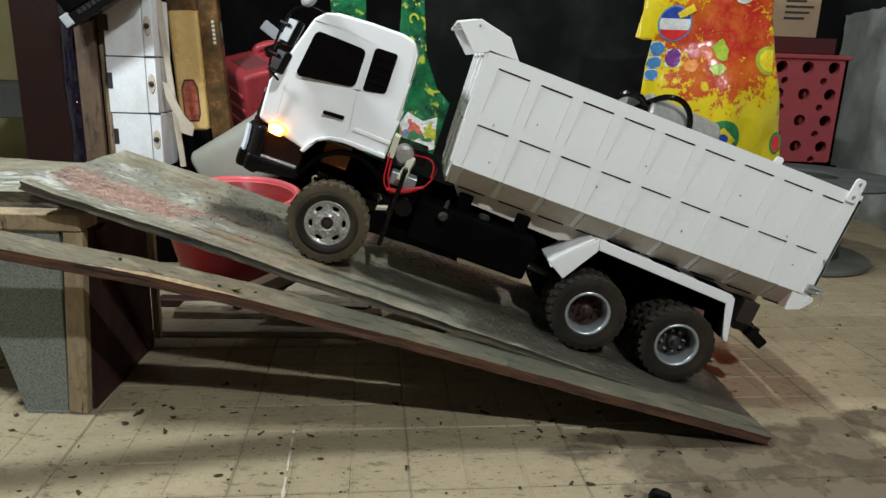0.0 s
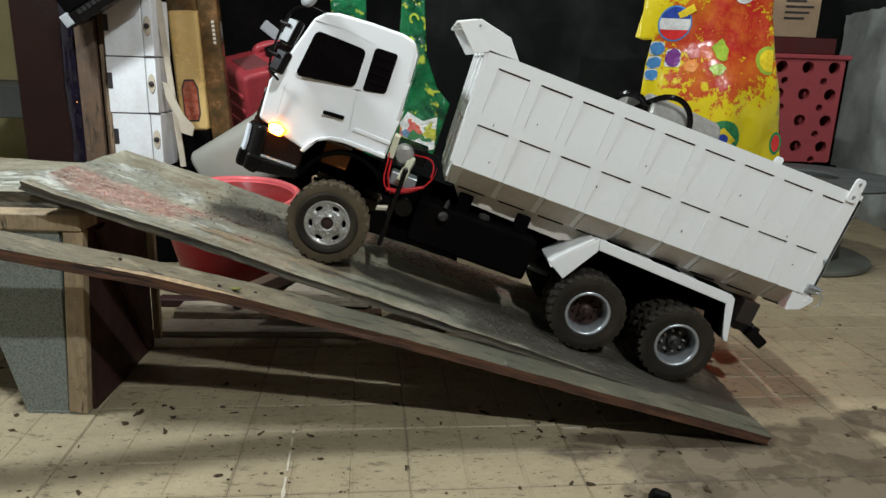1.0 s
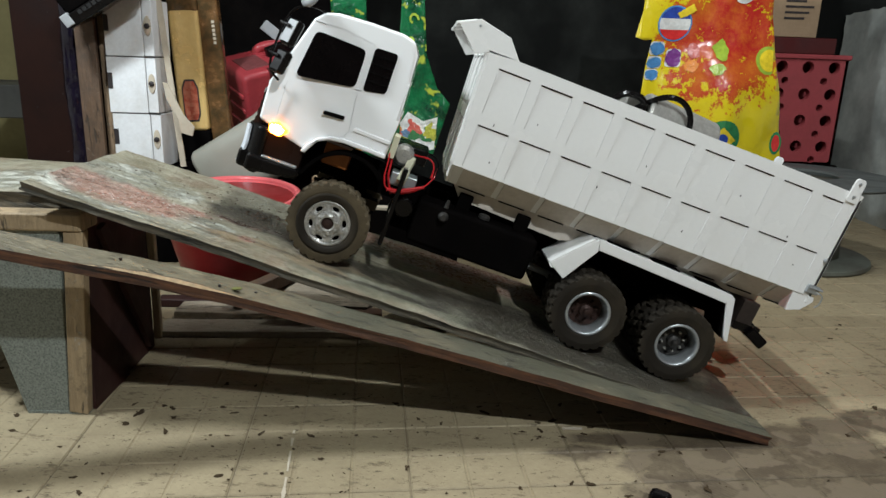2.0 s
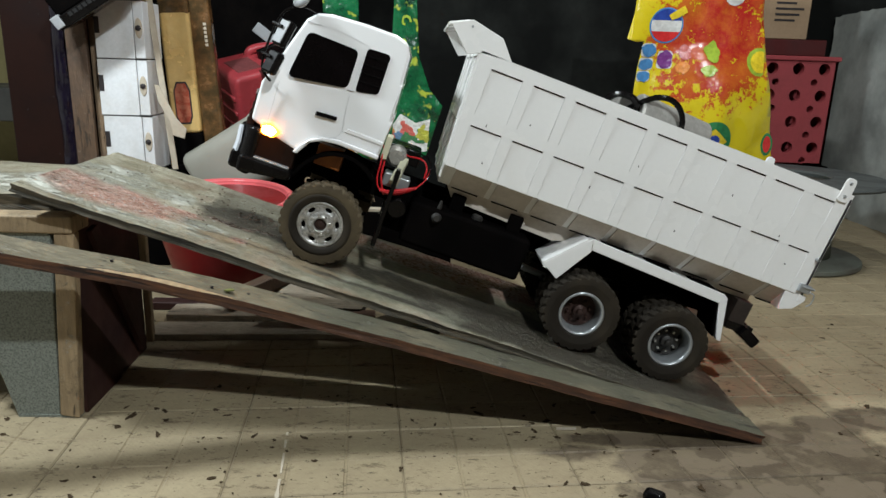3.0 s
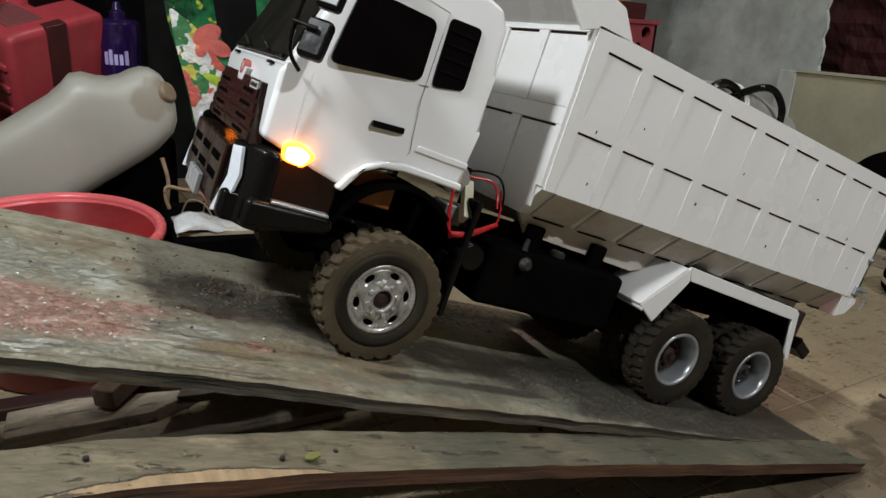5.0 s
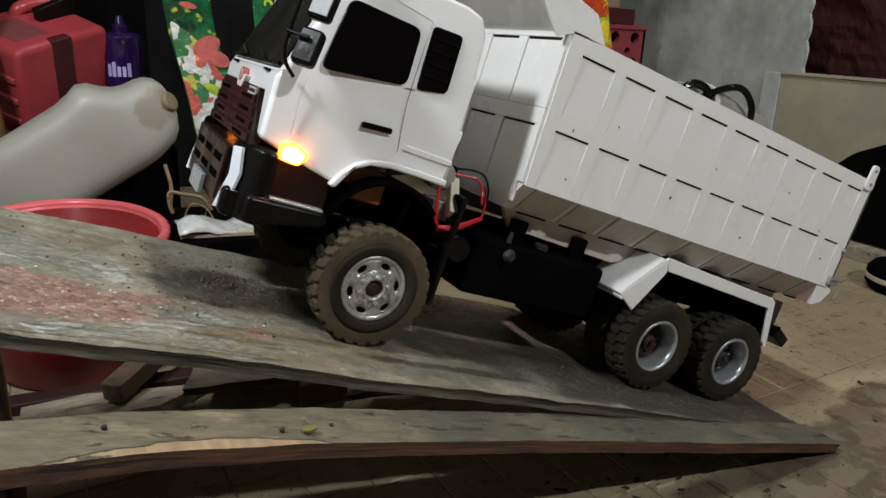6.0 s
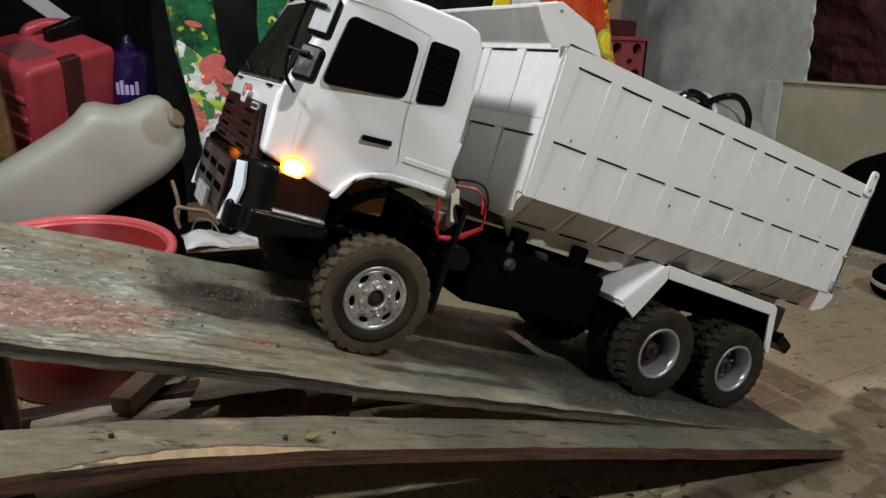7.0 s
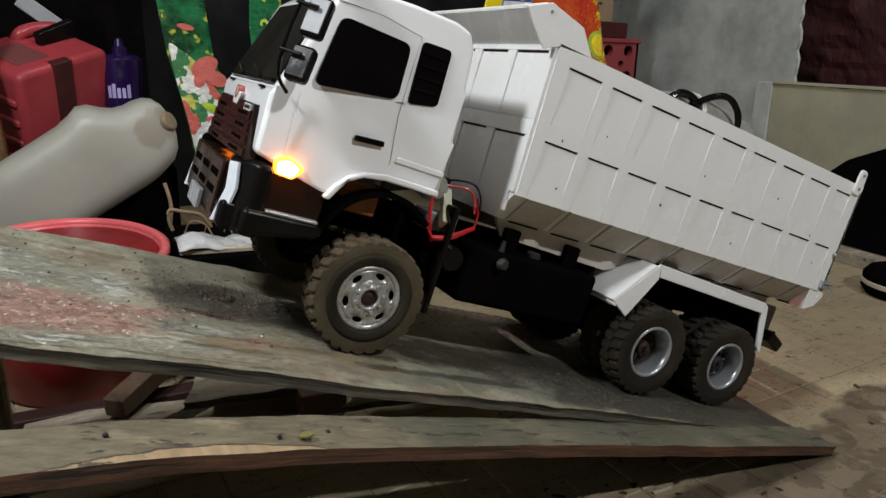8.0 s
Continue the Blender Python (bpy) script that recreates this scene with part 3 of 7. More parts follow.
def prism(bm, outline, lo, hi, axis="y", m=None):
    """Extrudes a flat outline: (x, z) along y, (y, z) along x or (x, y) along z."""
    def place(p, d):
        v = {"y": (p[0], d, p[1]), "x": (d, p[0], p[1]), "z": (p[0], p[1], d)}[axis]
        return m @ Vector(v) if m else Vector(v)
    a = [bm.verts.new(place(p, lo)) for p in outline]
    b = [bm.verts.new(place(p, hi)) for p in outline]
    bm.faces.new(a)
    bm.faces.new(b[::-1])
    for i in range(len(a)):
        j = (i + 1) % len(a)
        bm.faces.new((a[i], b[i], b[j], a[j]))
    return bm


def prismed(outline, lo, hi, axis="y", m=None):
    return prism(bmesh.new(), outline, lo, hi, axis, m)


def rounded(pts, r, n=4):
    """A polygon with rounded corners."""
    out = []
    for i, p in enumerate(pts):
        p, a, b = Vector(p), Vector(pts[i - 1]), Vector(pts[(i + 1) % len(pts)])
        u, v = (a - p).normalized(), (b - p).normalized()
        for k in range(n + 1):
            t = k / n
            out.append(tuple(p + u * r * (1 - t) ** 2 + v * r * t ** 2))
    return out


def disc(cx, cz, rx, rz=None, n=24, turn=0.0):
    rz = rz or rx
    c, s = math.cos(turn), math.sin(turn)
    return [(cx + rx * math.cos(a) * c - rz * math.sin(a) * s, cz + rx * math.cos(a) * s + rz * math.sin(a) * c)
            for a in (math.tau * k / n for k in range(n))]


def lathe(bm, profile, n=32, m=None, closed=False):
    """Turns (radius, height) rows round the z axis."""
    rings = []
    for r, h in profile:
        rings.append([bm.verts.new((r * math.cos(math.tau * k / n), r * math.sin(math.tau * k / n), h)) for k in range(n)])
    pairs = list(zip(rings, rings[1:])) + ([(rings[-1], rings[0])] if closed else [])
    for a, b in pairs:
        for k in range(n):
            j = (k + 1) % n
            bm.faces.new((a[k], a[j], b[j], b[k]))
    if not closed:
        for ring in (rings[0], rings[-1]):
            bm.faces.new(ring)
    if m:
        bmesh.ops.transform(bm, matrix=m, verts=[v for r in rings for v in r])
    return bm


def rod(bm, p, q, r, r2=None, n=12):
    p, q = Vector(p), Vector(q)
    m = Matrix.Translation(p) @ (q - p).to_track_quat("Z", "Y").to_matrix().to_4x4()
    return lathe(bm, ((r, 0), (r2 if r2 is not None else r, (q - p).length)), n, m)


def smooth_line(pts, n=8):
    pts = [Vector(p) for p in pts]
    out = []
    for i in range(len(pts) - 1):
        a, b, c, d = pts[max(i - 1, 0)], pts[i], pts[i + 1], pts[min(i + 2, len(pts) - 1)]
        for k in range(n):
            t = k / n
            out.append(0.5 * ((2 * b) + (c - a) * t + (2 * a - 5 * b + 4 * c - d) * t * t + (3 * b - a - 3 * c + d) * t ** 3))
    return out + [pts[-1]]


def tube(bm, pts, r, n=8, steps=8):
    pts = smooth_line(pts, steps)
    rings = []
    for i, p in enumerate(pts):
        d = (pts[min(i + 1, len(pts) - 1)] - pts[max(i - 1, 0)]).normalized()
        q = d.to_track_quat("Z", "Y")
        rings.append([bm.verts.new(p + q @ Vector((r * math.cos(math.tau * k / n), r * math.sin(math.tau * k / n), 0))) for k in range(n)])
    for a, b in zip(rings, rings[1:]):
        for k in range(n):
            j = (k + 1) % n
            bm.faces.new((a[k], a[j], b[j], b[k]))
    bm.faces.new(rings[0][::-1])
    bm.faces.new(rings[-1])
    return bm


def board(name, corners, thickness, material, edge, parent=None, nx=40, ny=10, wobble=0.0015, chip=0.002, label="", rugged=0.0):
    """A worn board over four corners of its top (front left, front right, back right, back left), with uneven faces and chipped edges."""
    fl, fr, br, bl = (Vector(c) for c in corners)
    up = (fr - fl).cross(bl - fl).normalized()
    bm = bmesh.new()
    top, low = [], []
    for j in range(ny + 1):
        for i in range(nx + 1):
            u, v = i / nx, j / ny
            p = fl.lerp(fr, u).lerp(bl.lerp(br, u), v)
            h = noise.noise(p * 9.0) * wobble * 2 + noise.noise(p * 40.0) * wobble * 0.5
            if rugged:  # lifted flakes, drawn out along the grain
                lift = noise.fractal(Vector((p.x * 45, p.y * 150, p.z * 45)), 0.6, 2.2, 4)
                h += rugged * max(-0.5, min(1.0, lift * 1.2))
            if j in (0, ny):
                p = p + (bl - fl).normalized() * noise.noise(p * 35.0) * chip * 1.5
            if i in (0, nx):
                p = p + (fr - fl).normalized() * noise.noise(p * 35.0 + Vector((7, 3, 1))) * chip * 1.5
            top.append(bm.verts.new(p + up * h))
            low.append(bm.verts.new(p + up * (h * 0.6 - thickness)))
    w = nx + 1
    for j in range(ny):
        for i in range(nx):
            a = j * w + i
            bm.faces.new((top[a], top[a + 1], top[a + w + 1], top[a + w]))
            bm.faces.new((low[a], low[a + w], low[a + w + 1], low[a + 1]))
    rim = [i for i in range(w)] + [j * w + nx for j in range(1, ny + 1)] + [ny * w + i for i in range(nx - 1, -1, -1)] + [j * w for j in range(ny - 1, 0, -1)]
    mids = []
    for layer in (0.22, 0.36, 0.62, 0.78):
        ring = []
        for a in rim:
            p = top[a].co.lerp(low[a].co, layer)
            inward = ((fl + fr + br + bl) / 4 - p)
            inward = (inward - up * inward.dot(up)).normalized()
            ring.append(bm.verts.new(p + inward * (0.0016 if layer in (0.36, 0.62) else 0.0002) + inward * abs(noise.noise(p * 60)) * chip))
        mids.append(ring)
    stack = [[top[a] for a in rim]] + mids + [[low[a] for a in rim]]
    sides = []
    for a, b in zip(stack, stack[1:]):
        for k in range(len(rim)):
            j = (k + 1) % len(rim)
            sides.append(bm.faces.new((a[k], b[k], b[j], a[j])))
    for f in sides:
        f.material_index = 1
    ob = part(name, bm, material, parent, label)
    ob.data.materials.append(edge)
    return ob


# ---- the room ----
floor = tagged(part("floor", boxed(-1.7, 2.0, -1.7, 2.6, -0.08, -0.0022), MAT_GROUT), "dirty cream ceramic tile floor with dark grout", "floor", kind="structure")
wall_north = tagged(part("wall_north", boxed(-0.62, 2.0, 2.42, 2.54, -0.0022, 2.4), MAT_BACK), "sooty black plaster wall", "wall", kind="structure")
wall_olive = tagged(part("wall_olive", boxed(-1.7, -0.62, 2.42, 2.54, -0.0022, 2.4), MAT_OLIVE), "olive yellow painted wall", "wall", kind="structure")
# unseen wall, added pale to throw fill on the truck's front
wall_west = tagged(part("wall_west", boxed(-1.82, -1.7, -1.7, 2.54, -0.0022, 2.4), MAT_BOUNCE), "unseen plaster wall, toned to set the bounce light", "wall", kind="structure")
# unseen south wall, kept near black against bounce light
wall_south = tagged(part("wall_south", boxed(-1.82, 2.12, -1.82, -1.7, -0.0022, 2.4), MAT_LOWBOUNCE), "unseen plaster wall, toned to set the bounce light", "wall", kind="structure")
wall_east = tagged(part("wall_east", boxed(2.0, 2.12, -1.7, 2.54, -0.0022, 2.4), MAT_BRICK), "dark red rough stone wall", "wall", kind="structure")
# unseen ceiling, kept near black against bounce light
ceiling = tagged(part("ceiling", boxed(-1.82, 2.12, -1.82, 2.54, 2.4, 2.5), MAT_LOWBOUNCE), "unseen near-black ceiling that keeps bounce light low", "ceiling", kind="structure")


# ---- ramp ----
SLOPE = 18.65
RAMP = pose(0.156, 0.94, 0.203, 0, SLOPE, 0)  # along the truck: x to its tail, z out of the ramp


def on_ramp(x, y, z=0.0):
    p = RAMP @ Vector((x, y - 0.94, z))
    return (p.x, p.y, p.z)


ramp_sheet = board("ramp_sheet", (on_ramp(-0.342, 0.738), on_ramp(0.628, 0.766), on_ramp(0.628, 1.080), on_ramp(-0.342, 1.030)), 0.0095, MAT_SHEET, MAT_DARKEDGE,
                   nx=240, ny=84, wobble=0.0011, rugged=0.0005)
for v in ramp_sheet.data.vertices:  # its far corner at the floor end is cut off
    if v.co.x > 0.62:
        front, full = 0.754, 1.087
        v.co.y = front + (v.co.y - front) * (full - (v.co.x - 0.62) * 0.84 - front) / (full - front)
tagged(ramp_sheet, "weathered grey-green plywood sheet propped as a ramp, paint worn to pink", "ramp")
ramp_plank = board("ramp_plank", ((-0.30, 0.640, 0.305), (0.742, 0.724, 0.012), (0.742, 0.772, 0.0125), (-0.30, 0.684, 0.309)), 0.0125, MAT_PLANK, MAT_EDGE,
                   nx=120, ny=12, wobble=0.0005, chip=0.0008, rugged=0.0004)
for v in ramp_plank.data.vertices:  # it sags towards its upper end and is bowed along its length
    t = (v.co.x + 0.30) / 1.04
    v.co.z -= 0.004 * (1 - t) ** 3
    v.co.y += float(np.interp(v.co.x, (-0.30, -0.13, -0.03, 0.085, 0.20, 0.35, 0.55, 0.742), (-0.030, -0.004, 0.014, 0.022, 0.022, 0.017, 0.008, 0.0)))
tagged(ramp_plank, "long grey-green plank with split brown edge beside the ramp sheet", "plank")


def on_plank(x, y):
    """The height of the plank's top near a place."""
    near = sorted(ramp_plank.data.vertices, key=lambda v: (v.co.x - x) ** 2 + (v.co.y - y) ** 2)[:8]
    return max(v.co.z for v in near)


plank_prop = tagged(part("plank_prop", boxed(-0.30, -0.27, 0.617, 0.652, 0.0, 0.281), MAT_STUD, bevel=0.002), "short rough wooden prop under the plank", "prop")


def dark_block():
    """The stand under the head of the ramp: a laminate box with a bare wood corner strip."""
    stand = empty("ramp_stand", pose(-0.138, 0.775, 0.0), "grey laminate box stand with bare wood corner, holding the ramp", "stand")
    part("front_panel", prismed(((-0.079, 0.0), (-0.026, 0.0), (-0.012, 0.246), (-0.125, 0.246), (-0.105, 0.105)), 0.0, 0.012), MAT_BLOCK, stand, bevel=0.0012)
    part("corner_strip", prismed(((-0.024, 0.004), (0.0, 0.0), (0.018, 0.246), (-0.006, 0.246)), -0.003, 0.012), MAT_BAREWOOD, stand, "bare pale wood corner strip", bevel=0.0015)
    part("foot_rail", boxed(-0.078, 0.0, -0.001, 0.012, 0.0, 0.0035), MAT_BLOCK, stand)
    part("side_panel", prismed(((0.012, 0.0), (0.225, 0.0), (0.225, 0.246), (0.012, 0.246)), -0.008, 0.0, "x"), MAT_MAROON, stand, "maroon stained side board")
    part("side_sheet", prismed(((0.013, 0.0), (0.12, 0.0), (0.072, 0.09), (0.013, 0.16)), 0.0, 0.004, "x"), MAT_MAROON, stand)
    part("brace", prismed(((0.055, 0.235), (0.075, 0.24), (0.20, 0.03), (0.185, 0.015)), 0.004, 0.012, "x"), MAT_MAROON, stand, bevel=0.001)
    part("back_panel", boxed(-0.125, -0.008, 0.215, 0.225, 0.0, 0.246), MAT_MAROON, stand)
    part("left_panel", boxed(-0.125, -0.115, 0.012, 0.215, 0.105, 0.246), MAT_MAROON, stand)
    part("ledge", boxed(-0.14, 0.018, -0.006, 0.04, 0.246, 0.268), MAT_BAREWOOD, stand, "splintered pale wood ledge", bevel=0.003)
    return stand


dark_block()
platform = board("platform_board", ((-0.52, 0.80, 0.289), (-0.10, 0.80, 0.287), (-0.10, 1.03, 0.287), (-0.52, 1.09, 0.289)), 0.021, MAT_SHEET, MAT_DARKEDGE, nx=30, ny=16)
tagged(platform, "grey weathered board on the stand at the ramp's head", "board")
platform_post = tagged(part("platform_post", boxed(-0.50, -0.45, 0.86, 0.91, 0.0, 0.268), MAT_STUD, bevel=0.002), "rough wooden post under the platform board", "post")

# timber under the ramp
frame_back = empty("timber_trestle", pose(-0.135, 1.005, 0.0), "dusty upright timber trestle standing under the ramp", "trestle")
part("bottom_rail", prismed(((-0.020, 0.026), (0.345, 0.044), (0.36, 0.050), (0.27, 0.096), (-0.014, 0.086)), 0.0, 0.012, "z"), MAT_RAIL, frame_back, "dusty flat bottom board, pointed at one end", bevel=0.002)
part("post", boxed(-0.014, -0.002, 0.022, 0.034, 0.0, 0.232), MAT_BAREWOOD, frame_back, bevel=0.002)
part("back_board", prismed(((-0.010, 0.104), (0.14, 0.106), (0.20, 0.142), (0.06, 0.168), (-0.010, 0.160)), 0.0, 0.018, "z"), MAT_RAIL, frame_back, bevel=0.002)
scrap_stick = tagged(part("scrap_stick", boxed(0, 0.17, -0.014, 0.014, 0, 0.026, m=pose(-0.045, 1.125, 0.024, 0, -8, 50)), MAT_BATTEN, bevel=0.003),
                     "short rough timber offcut lying under the ramp", "offcut")
pale_scrap = board("scrap_board", ((0.03, 1.07, 0.055), (0.20, 1.065, 0.05), (0.235, 1.17, 0.06), (0.075, 1.20, 0.062)), 0.01, MAT_RAIL, MAT_DARKEDGE, nx=16, ny=8)
tagged(pale_scrap, "dusty grey scrap of board lying under the ramp", "offcut")
scrap_two = board("scrap_wedge", ((0.20, 0.99, 0.052), (0.33, 0.975, 0.05), (0.35, 1.03, 0.052), (0.28, 1.06, 0.054)), 0.008, MAT_RAIL, MAT_DARKEDGE, nx=12, ny=6)
tagged(scrap_two, "pale pointed scrap of board under the ramp", "offcut")
# added dark strip in place of the shade before the basin
scrap_bearer = tagged(part("scrap_bearer", boxed(-0.20, 0.10, 1.176, 1.206, 0.0, 0.016), MAT_MAROON, bevel=0.003), "dark strip standing in for shade on the floor", "bearer")
tagged(part("brick", boxed(0.165, 0.225, 1.045, 1.075, 0.012, 0.046), surface("clay_brick", (0.13, 0.075, 0.052), (0.08, 0.05, 0.036), 20, 150, 0.85), bevel=0.003),
       "reddish clay brick on the timber frame", "brick")
splinters = bmesh.new()
for k in range(9):
    a = random.uniform(-0.6, 0.4)
    x, y = random.uniform(0.27, 0.36), random.uniform(1.0, 1.05)
    rod(splinters, (x, y, 0.026 + 0.002 * k), (x + 0.05 * math.cos(a), y + 0.05 * math.sin(a), 0.028 + 0.002 * k), 0.0012, n=5)
tagged(part("splinters", splinters, MAT_PAPER), "thin pale wood splinters on the timber frame", "splinters", kind="stuff")
shim = tagged(part("ramp_shim", boxed(-0.164, -0.142, 0.83, 1.02, 0.2875, 0.2900), MAT_STUD), "thin wooden shim under the ramp sheet", "shim")


# ---- the model truck ----
W = 0.107  # half its width
truck = empty("model_truck", RAMP, "white radio-controlled model dump truck with black chassis, standing on the ramp", "model truck")


def side(x, z, lift=0.0):
    """A point on the near flank of the cab, which leans in above the belt."""
    return Vector((x, -(W * (1 - max(0.0, z - 0.2035) * 0.62)) - lift, z))


def flank(outline, lift, deep, mirror=1):
    """A plate on the cab's flank."""
    bm = bmesh.new()
    outer = [bm.verts.new(Vector((x, mirror * side(x, z, lift).y, z))) for x, z in outline]
    inner = [bm.verts.new(Vector((x, mirror * side(x, z, lift - deep).y, z))) for x, z in outline]
    bm.faces.new(outer)
    bm.faces.new(inner[::-1])
    for i in range(len(outer)):
        j = (i + 1) % len(outer)
        bm.faces.new((outer[i], inner[i], inner[j], outer[j]))
    return bm


def make_cab():
    cab = part("cab", bmesh.new(), MAT_CAB, truck, "glossy white cab shell")
    outline = [(-0.1285, 0.147), (-0.112, 0.1425), (-0.086, 0.1345), (-0.0635, 0.1290), (-0.056, 0.140), (-0.046, 0.1490), (-0.034, 0.1550), (-0.017, 0.1580),
               (0.010, 0.1580), (0.038, 0.1570), (0.0395, 0.2035), (0.037, 0.250), (0.0345, 0.288), (0.026, 0.303), (0.010, 0.3065), (-0.030, 0.3055),
               (-0.072, 0.302), (-0.088, 0.297), (-0.0985, 0.286), (-0.112, 0.245), (-0.1255, 0.2035), (-0.1295, 0.196)]
    bm = prismed(outline, -W, W)
    for h in (0.2035, 0.25):
        bmesh.ops.bisect_plane(bm, geom=bm.verts[:] + bm.edges[:] + bm.faces[:], plane_co=(0, 0, h), plane_no=(0, 0, 1))
    for v in bm.verts:
        if v.co.z > 0.2035:
            v.co.y *= 1 - (v.co.z - 0.2035) * 0.62
        if v.co.x < -0.1:  # the nose is rounded in plan
            v.co.y *= 1 - (-0.1 - v.co.x) * 2.2
    bmesh.ops.recalc_face_normals(bm, faces=bm.faces)
    bm.to_mesh(cab.data)
    bm.free()
    for p in cab.data.polygons:
        p.use_smooth = True
    b = cab.modifiers.new("edge", "BEVEL")
    b.width, b.segments, b.limit_method, b.angle_limit, b.harden_normals = 0.0065, 4, "ANGLE", radians(38), True
    window = rounded(((-0.0915, 0.2735), (-0.0265, 0.2725), (-0.0260, 0.2245), (-0.1000, 0.2135)), 0.008)
    quarter = rounded(((-0.0175, 0.2795), (0.0120, 0.2810), (0.0125, 0.2305), (-0.0160, 0.2245)), 0.005)
    for mirror in (1, -1):
        part("side_window", flank(window, 0.0010, 0.004, mirror), MAT_GLASS, cab, "dark smoked side window", bevel=0.0006, segments=1)
        q = part("quarter_window", flank(quarter, 0.0010, 0.004, mirror), MAT_GLASS, cab, "dark louvred quarter window", bevel=0.0006, segments=1)
        for k in range(4):
            z = 0.238 + 0.0105 * k
            part("louvre", flank(((-0.0145, z), (0.0105, z + 0.001), (0.0105, z + 0.003), (-0.0145, z + 0.002)), 0.0022, 0.0016, mirror), MAT_BLACK, cab)
        for pts in (((-0.0195, 0.282), (-0.0205, 0.212), (-0.0175, 0.188), (-0.0150, 0.171), (-0.020, 0.163), (-0.033, 0.1565)),
                    ((-0.0975, 0.2835), (-0.060, 0.2865), (-0.0195, 0.2825)), ((-0.0175, 0.2245), (-0.0262, 0.2235)), ((-0.1070, 0.2040), (-0.1065, 0.149))):
            seams = bmesh.new()
            for (xa, za), (xb, zb) in zip(pts, pts[1:]):
                w = 0.00036
                d = Vector((xb - xa, zb - za)).normalized()
                n = Vector((-d.y, d.x)) * w
                o = [(xa + n.x, za + n.y), (xb + n.x, zb + n.y), (xb - n.x, zb - n.y), (xa - n.x, za - n.y)]
                outer = [seams.verts.new((x, mirror * side(x, z, 0.0005).y * (1 - max(0, -0.1 - x) * 2.2), z)) for x, z in o]
                inner = [seams.verts.new((x, mirror * side(x, z, -0.001).y * (1 - max(0, -0.1 - x) * 2.2), z)) for x, z in o]
                seams.faces.new(outer)
                for i in range(4):
                    j = (i + 1) % 4
                    seams.faces.new((outer[i], inner[i], inner[j], outer[j]))
            bmesh.ops.remove_doubles(seams, verts=seams.verts, dist=0.0009)
            part("door_seam", seams, MAT_GREY, cab)
        part("door_handle", flank(rounded(((-0.0535, 0.1855), (-0.0265, 0.1875), (-0.0262, 0.1825), (-0.0532, 0.1805)), 0.0015), 0.0022, 0.004, mirror), MAT_BLACK, cab,
             "black door handle", bevel=0.0006, segments=1)
        step = flank(((-0.010, 0.1785), (0.0385, 0.1775), (0.0385, 0.172), (-0.012, 0.173)), 0.0018, 0.004, mirror)
        part("step_moulding", step, MAT_CAB, cab, bevel=0.0014)
        arch = [(-0.0665, 0.1275), (-0.059, 0.1405), (-0.049, 0.1510), (-0.036, 0.1578), (-0.017, 0.1612), (0.010, 0.1610), (0.038, 0.1600)]
        low = [(x, z - 0.0062 if x > -0.03 else z - 0.0052) for x, z in arch]
        low[0], low[1] = (-0.0605, 0.1262), (-0.0545, 0.1366)
        part("arch_lip", flank(arch + low[::-1], 0.0050, 0.010, mirror), MAT_CAB, cab, bevel=0.0022, segments=3)
        liner = bmesh.new()
        rows = [(0.064 * math.cos(a), 0.074 + 0.072 * math.sin(a)) for a in (radians(d) for d in range(48, 164, 8))]
        o = rows + [(x * 0.93, 0.074 + (z - 0.074) * 0.93) for x, z in rows[::-1]]
        prism(liner, o, min(mirror * 0.055, mirror * 0.1035), max(mirror * 0.055, mirror * 0.1035))
        part("wheel_arch", liner, MAT_MATT, cab, "black inner wheel arch")
    # nose
    ws = bmesh.new()
    f = [Vector((-0.0995, y, 0.2835)) for y in (-0.080, 0.080)] + [Vector((-0.1250, y, 0.2065)) for y in (0.091, -0.091)]
    n = Vector((-0.96, 0, 0.28)) * 0.0022
    a = [ws.verts.new(p + n) for p in f]
    b2 = [ws.verts.new(p - n) for p in f]
    ws.faces.new(a), ws.faces.new(b2[::-1])
    for i in range(4):
        ws.faces.new((a[i], b2[i], b2[(i + 1) % 4], a[(i + 1) % 4]))
    part("windscreen", ws, MAT_SCREEN, cab, "dark windscreen", bevel=0.001)
    part("windscreen_base", boxed(-0.1290, -0.120, -0.090, 0.090, 0.2045, 0.2085), MAT_BLACK, cab, bevel=0.0012)
    for y in (-0.055, 0.015):
        w = bmesh.new()
        rod(w, (-0.1315, y, 0.208), (-0.1265, y + 0.055, 0.217), 0.0010)
        part("wiper", w, MAT_BLACK, cab)
    for y in (-0.066, 0.066):
        part("hood_slot", boxed(-0.1312, -0.128, y - 0.007, y + 0.007, 0.1985, 0.2010), MAT_BLACK, cab, bevel=0.0005)
    part("grille", prismed(((-0.078, 0.184), (0.078, 0.184), (0.094, 0.138), (-0.094, 0.138)), -0.1338, -0.124, "x"), MAT_BROWNPL, cab, "dark brown slatted grille", bevel=0.001)
    for k in range(4):
        z = 0.1385 + 0.0104 * k
        part("grille_slat", boxed(-0.1352, -0.1325, -0.089 + 0.0037 * k, 0.089 - 0.0037 * k, z + 0.0006, z + 0.0084), MAT_BROWNPL, cab, bevel=0.0006)
    for y in (-0.048, 0.048):
        for z in (0.1428, 0.1532, 0.1636, 0.1740):
            part("grille_slot", boxed(-0.1356, -0.1340, y - 0.019, y + 0.019, z - 0.0016, z + 0.0016), MAT_MATT, cab, bevel=0.0006)
    part("hood_tongue", prismed(((-0.016, 0.190), (0.016, 0.190), (0.008, 0.178), (-0.008, 0.178)), -0.1346, -0.128, "x"), MAT_CAB, cab, bevel=0.0012)
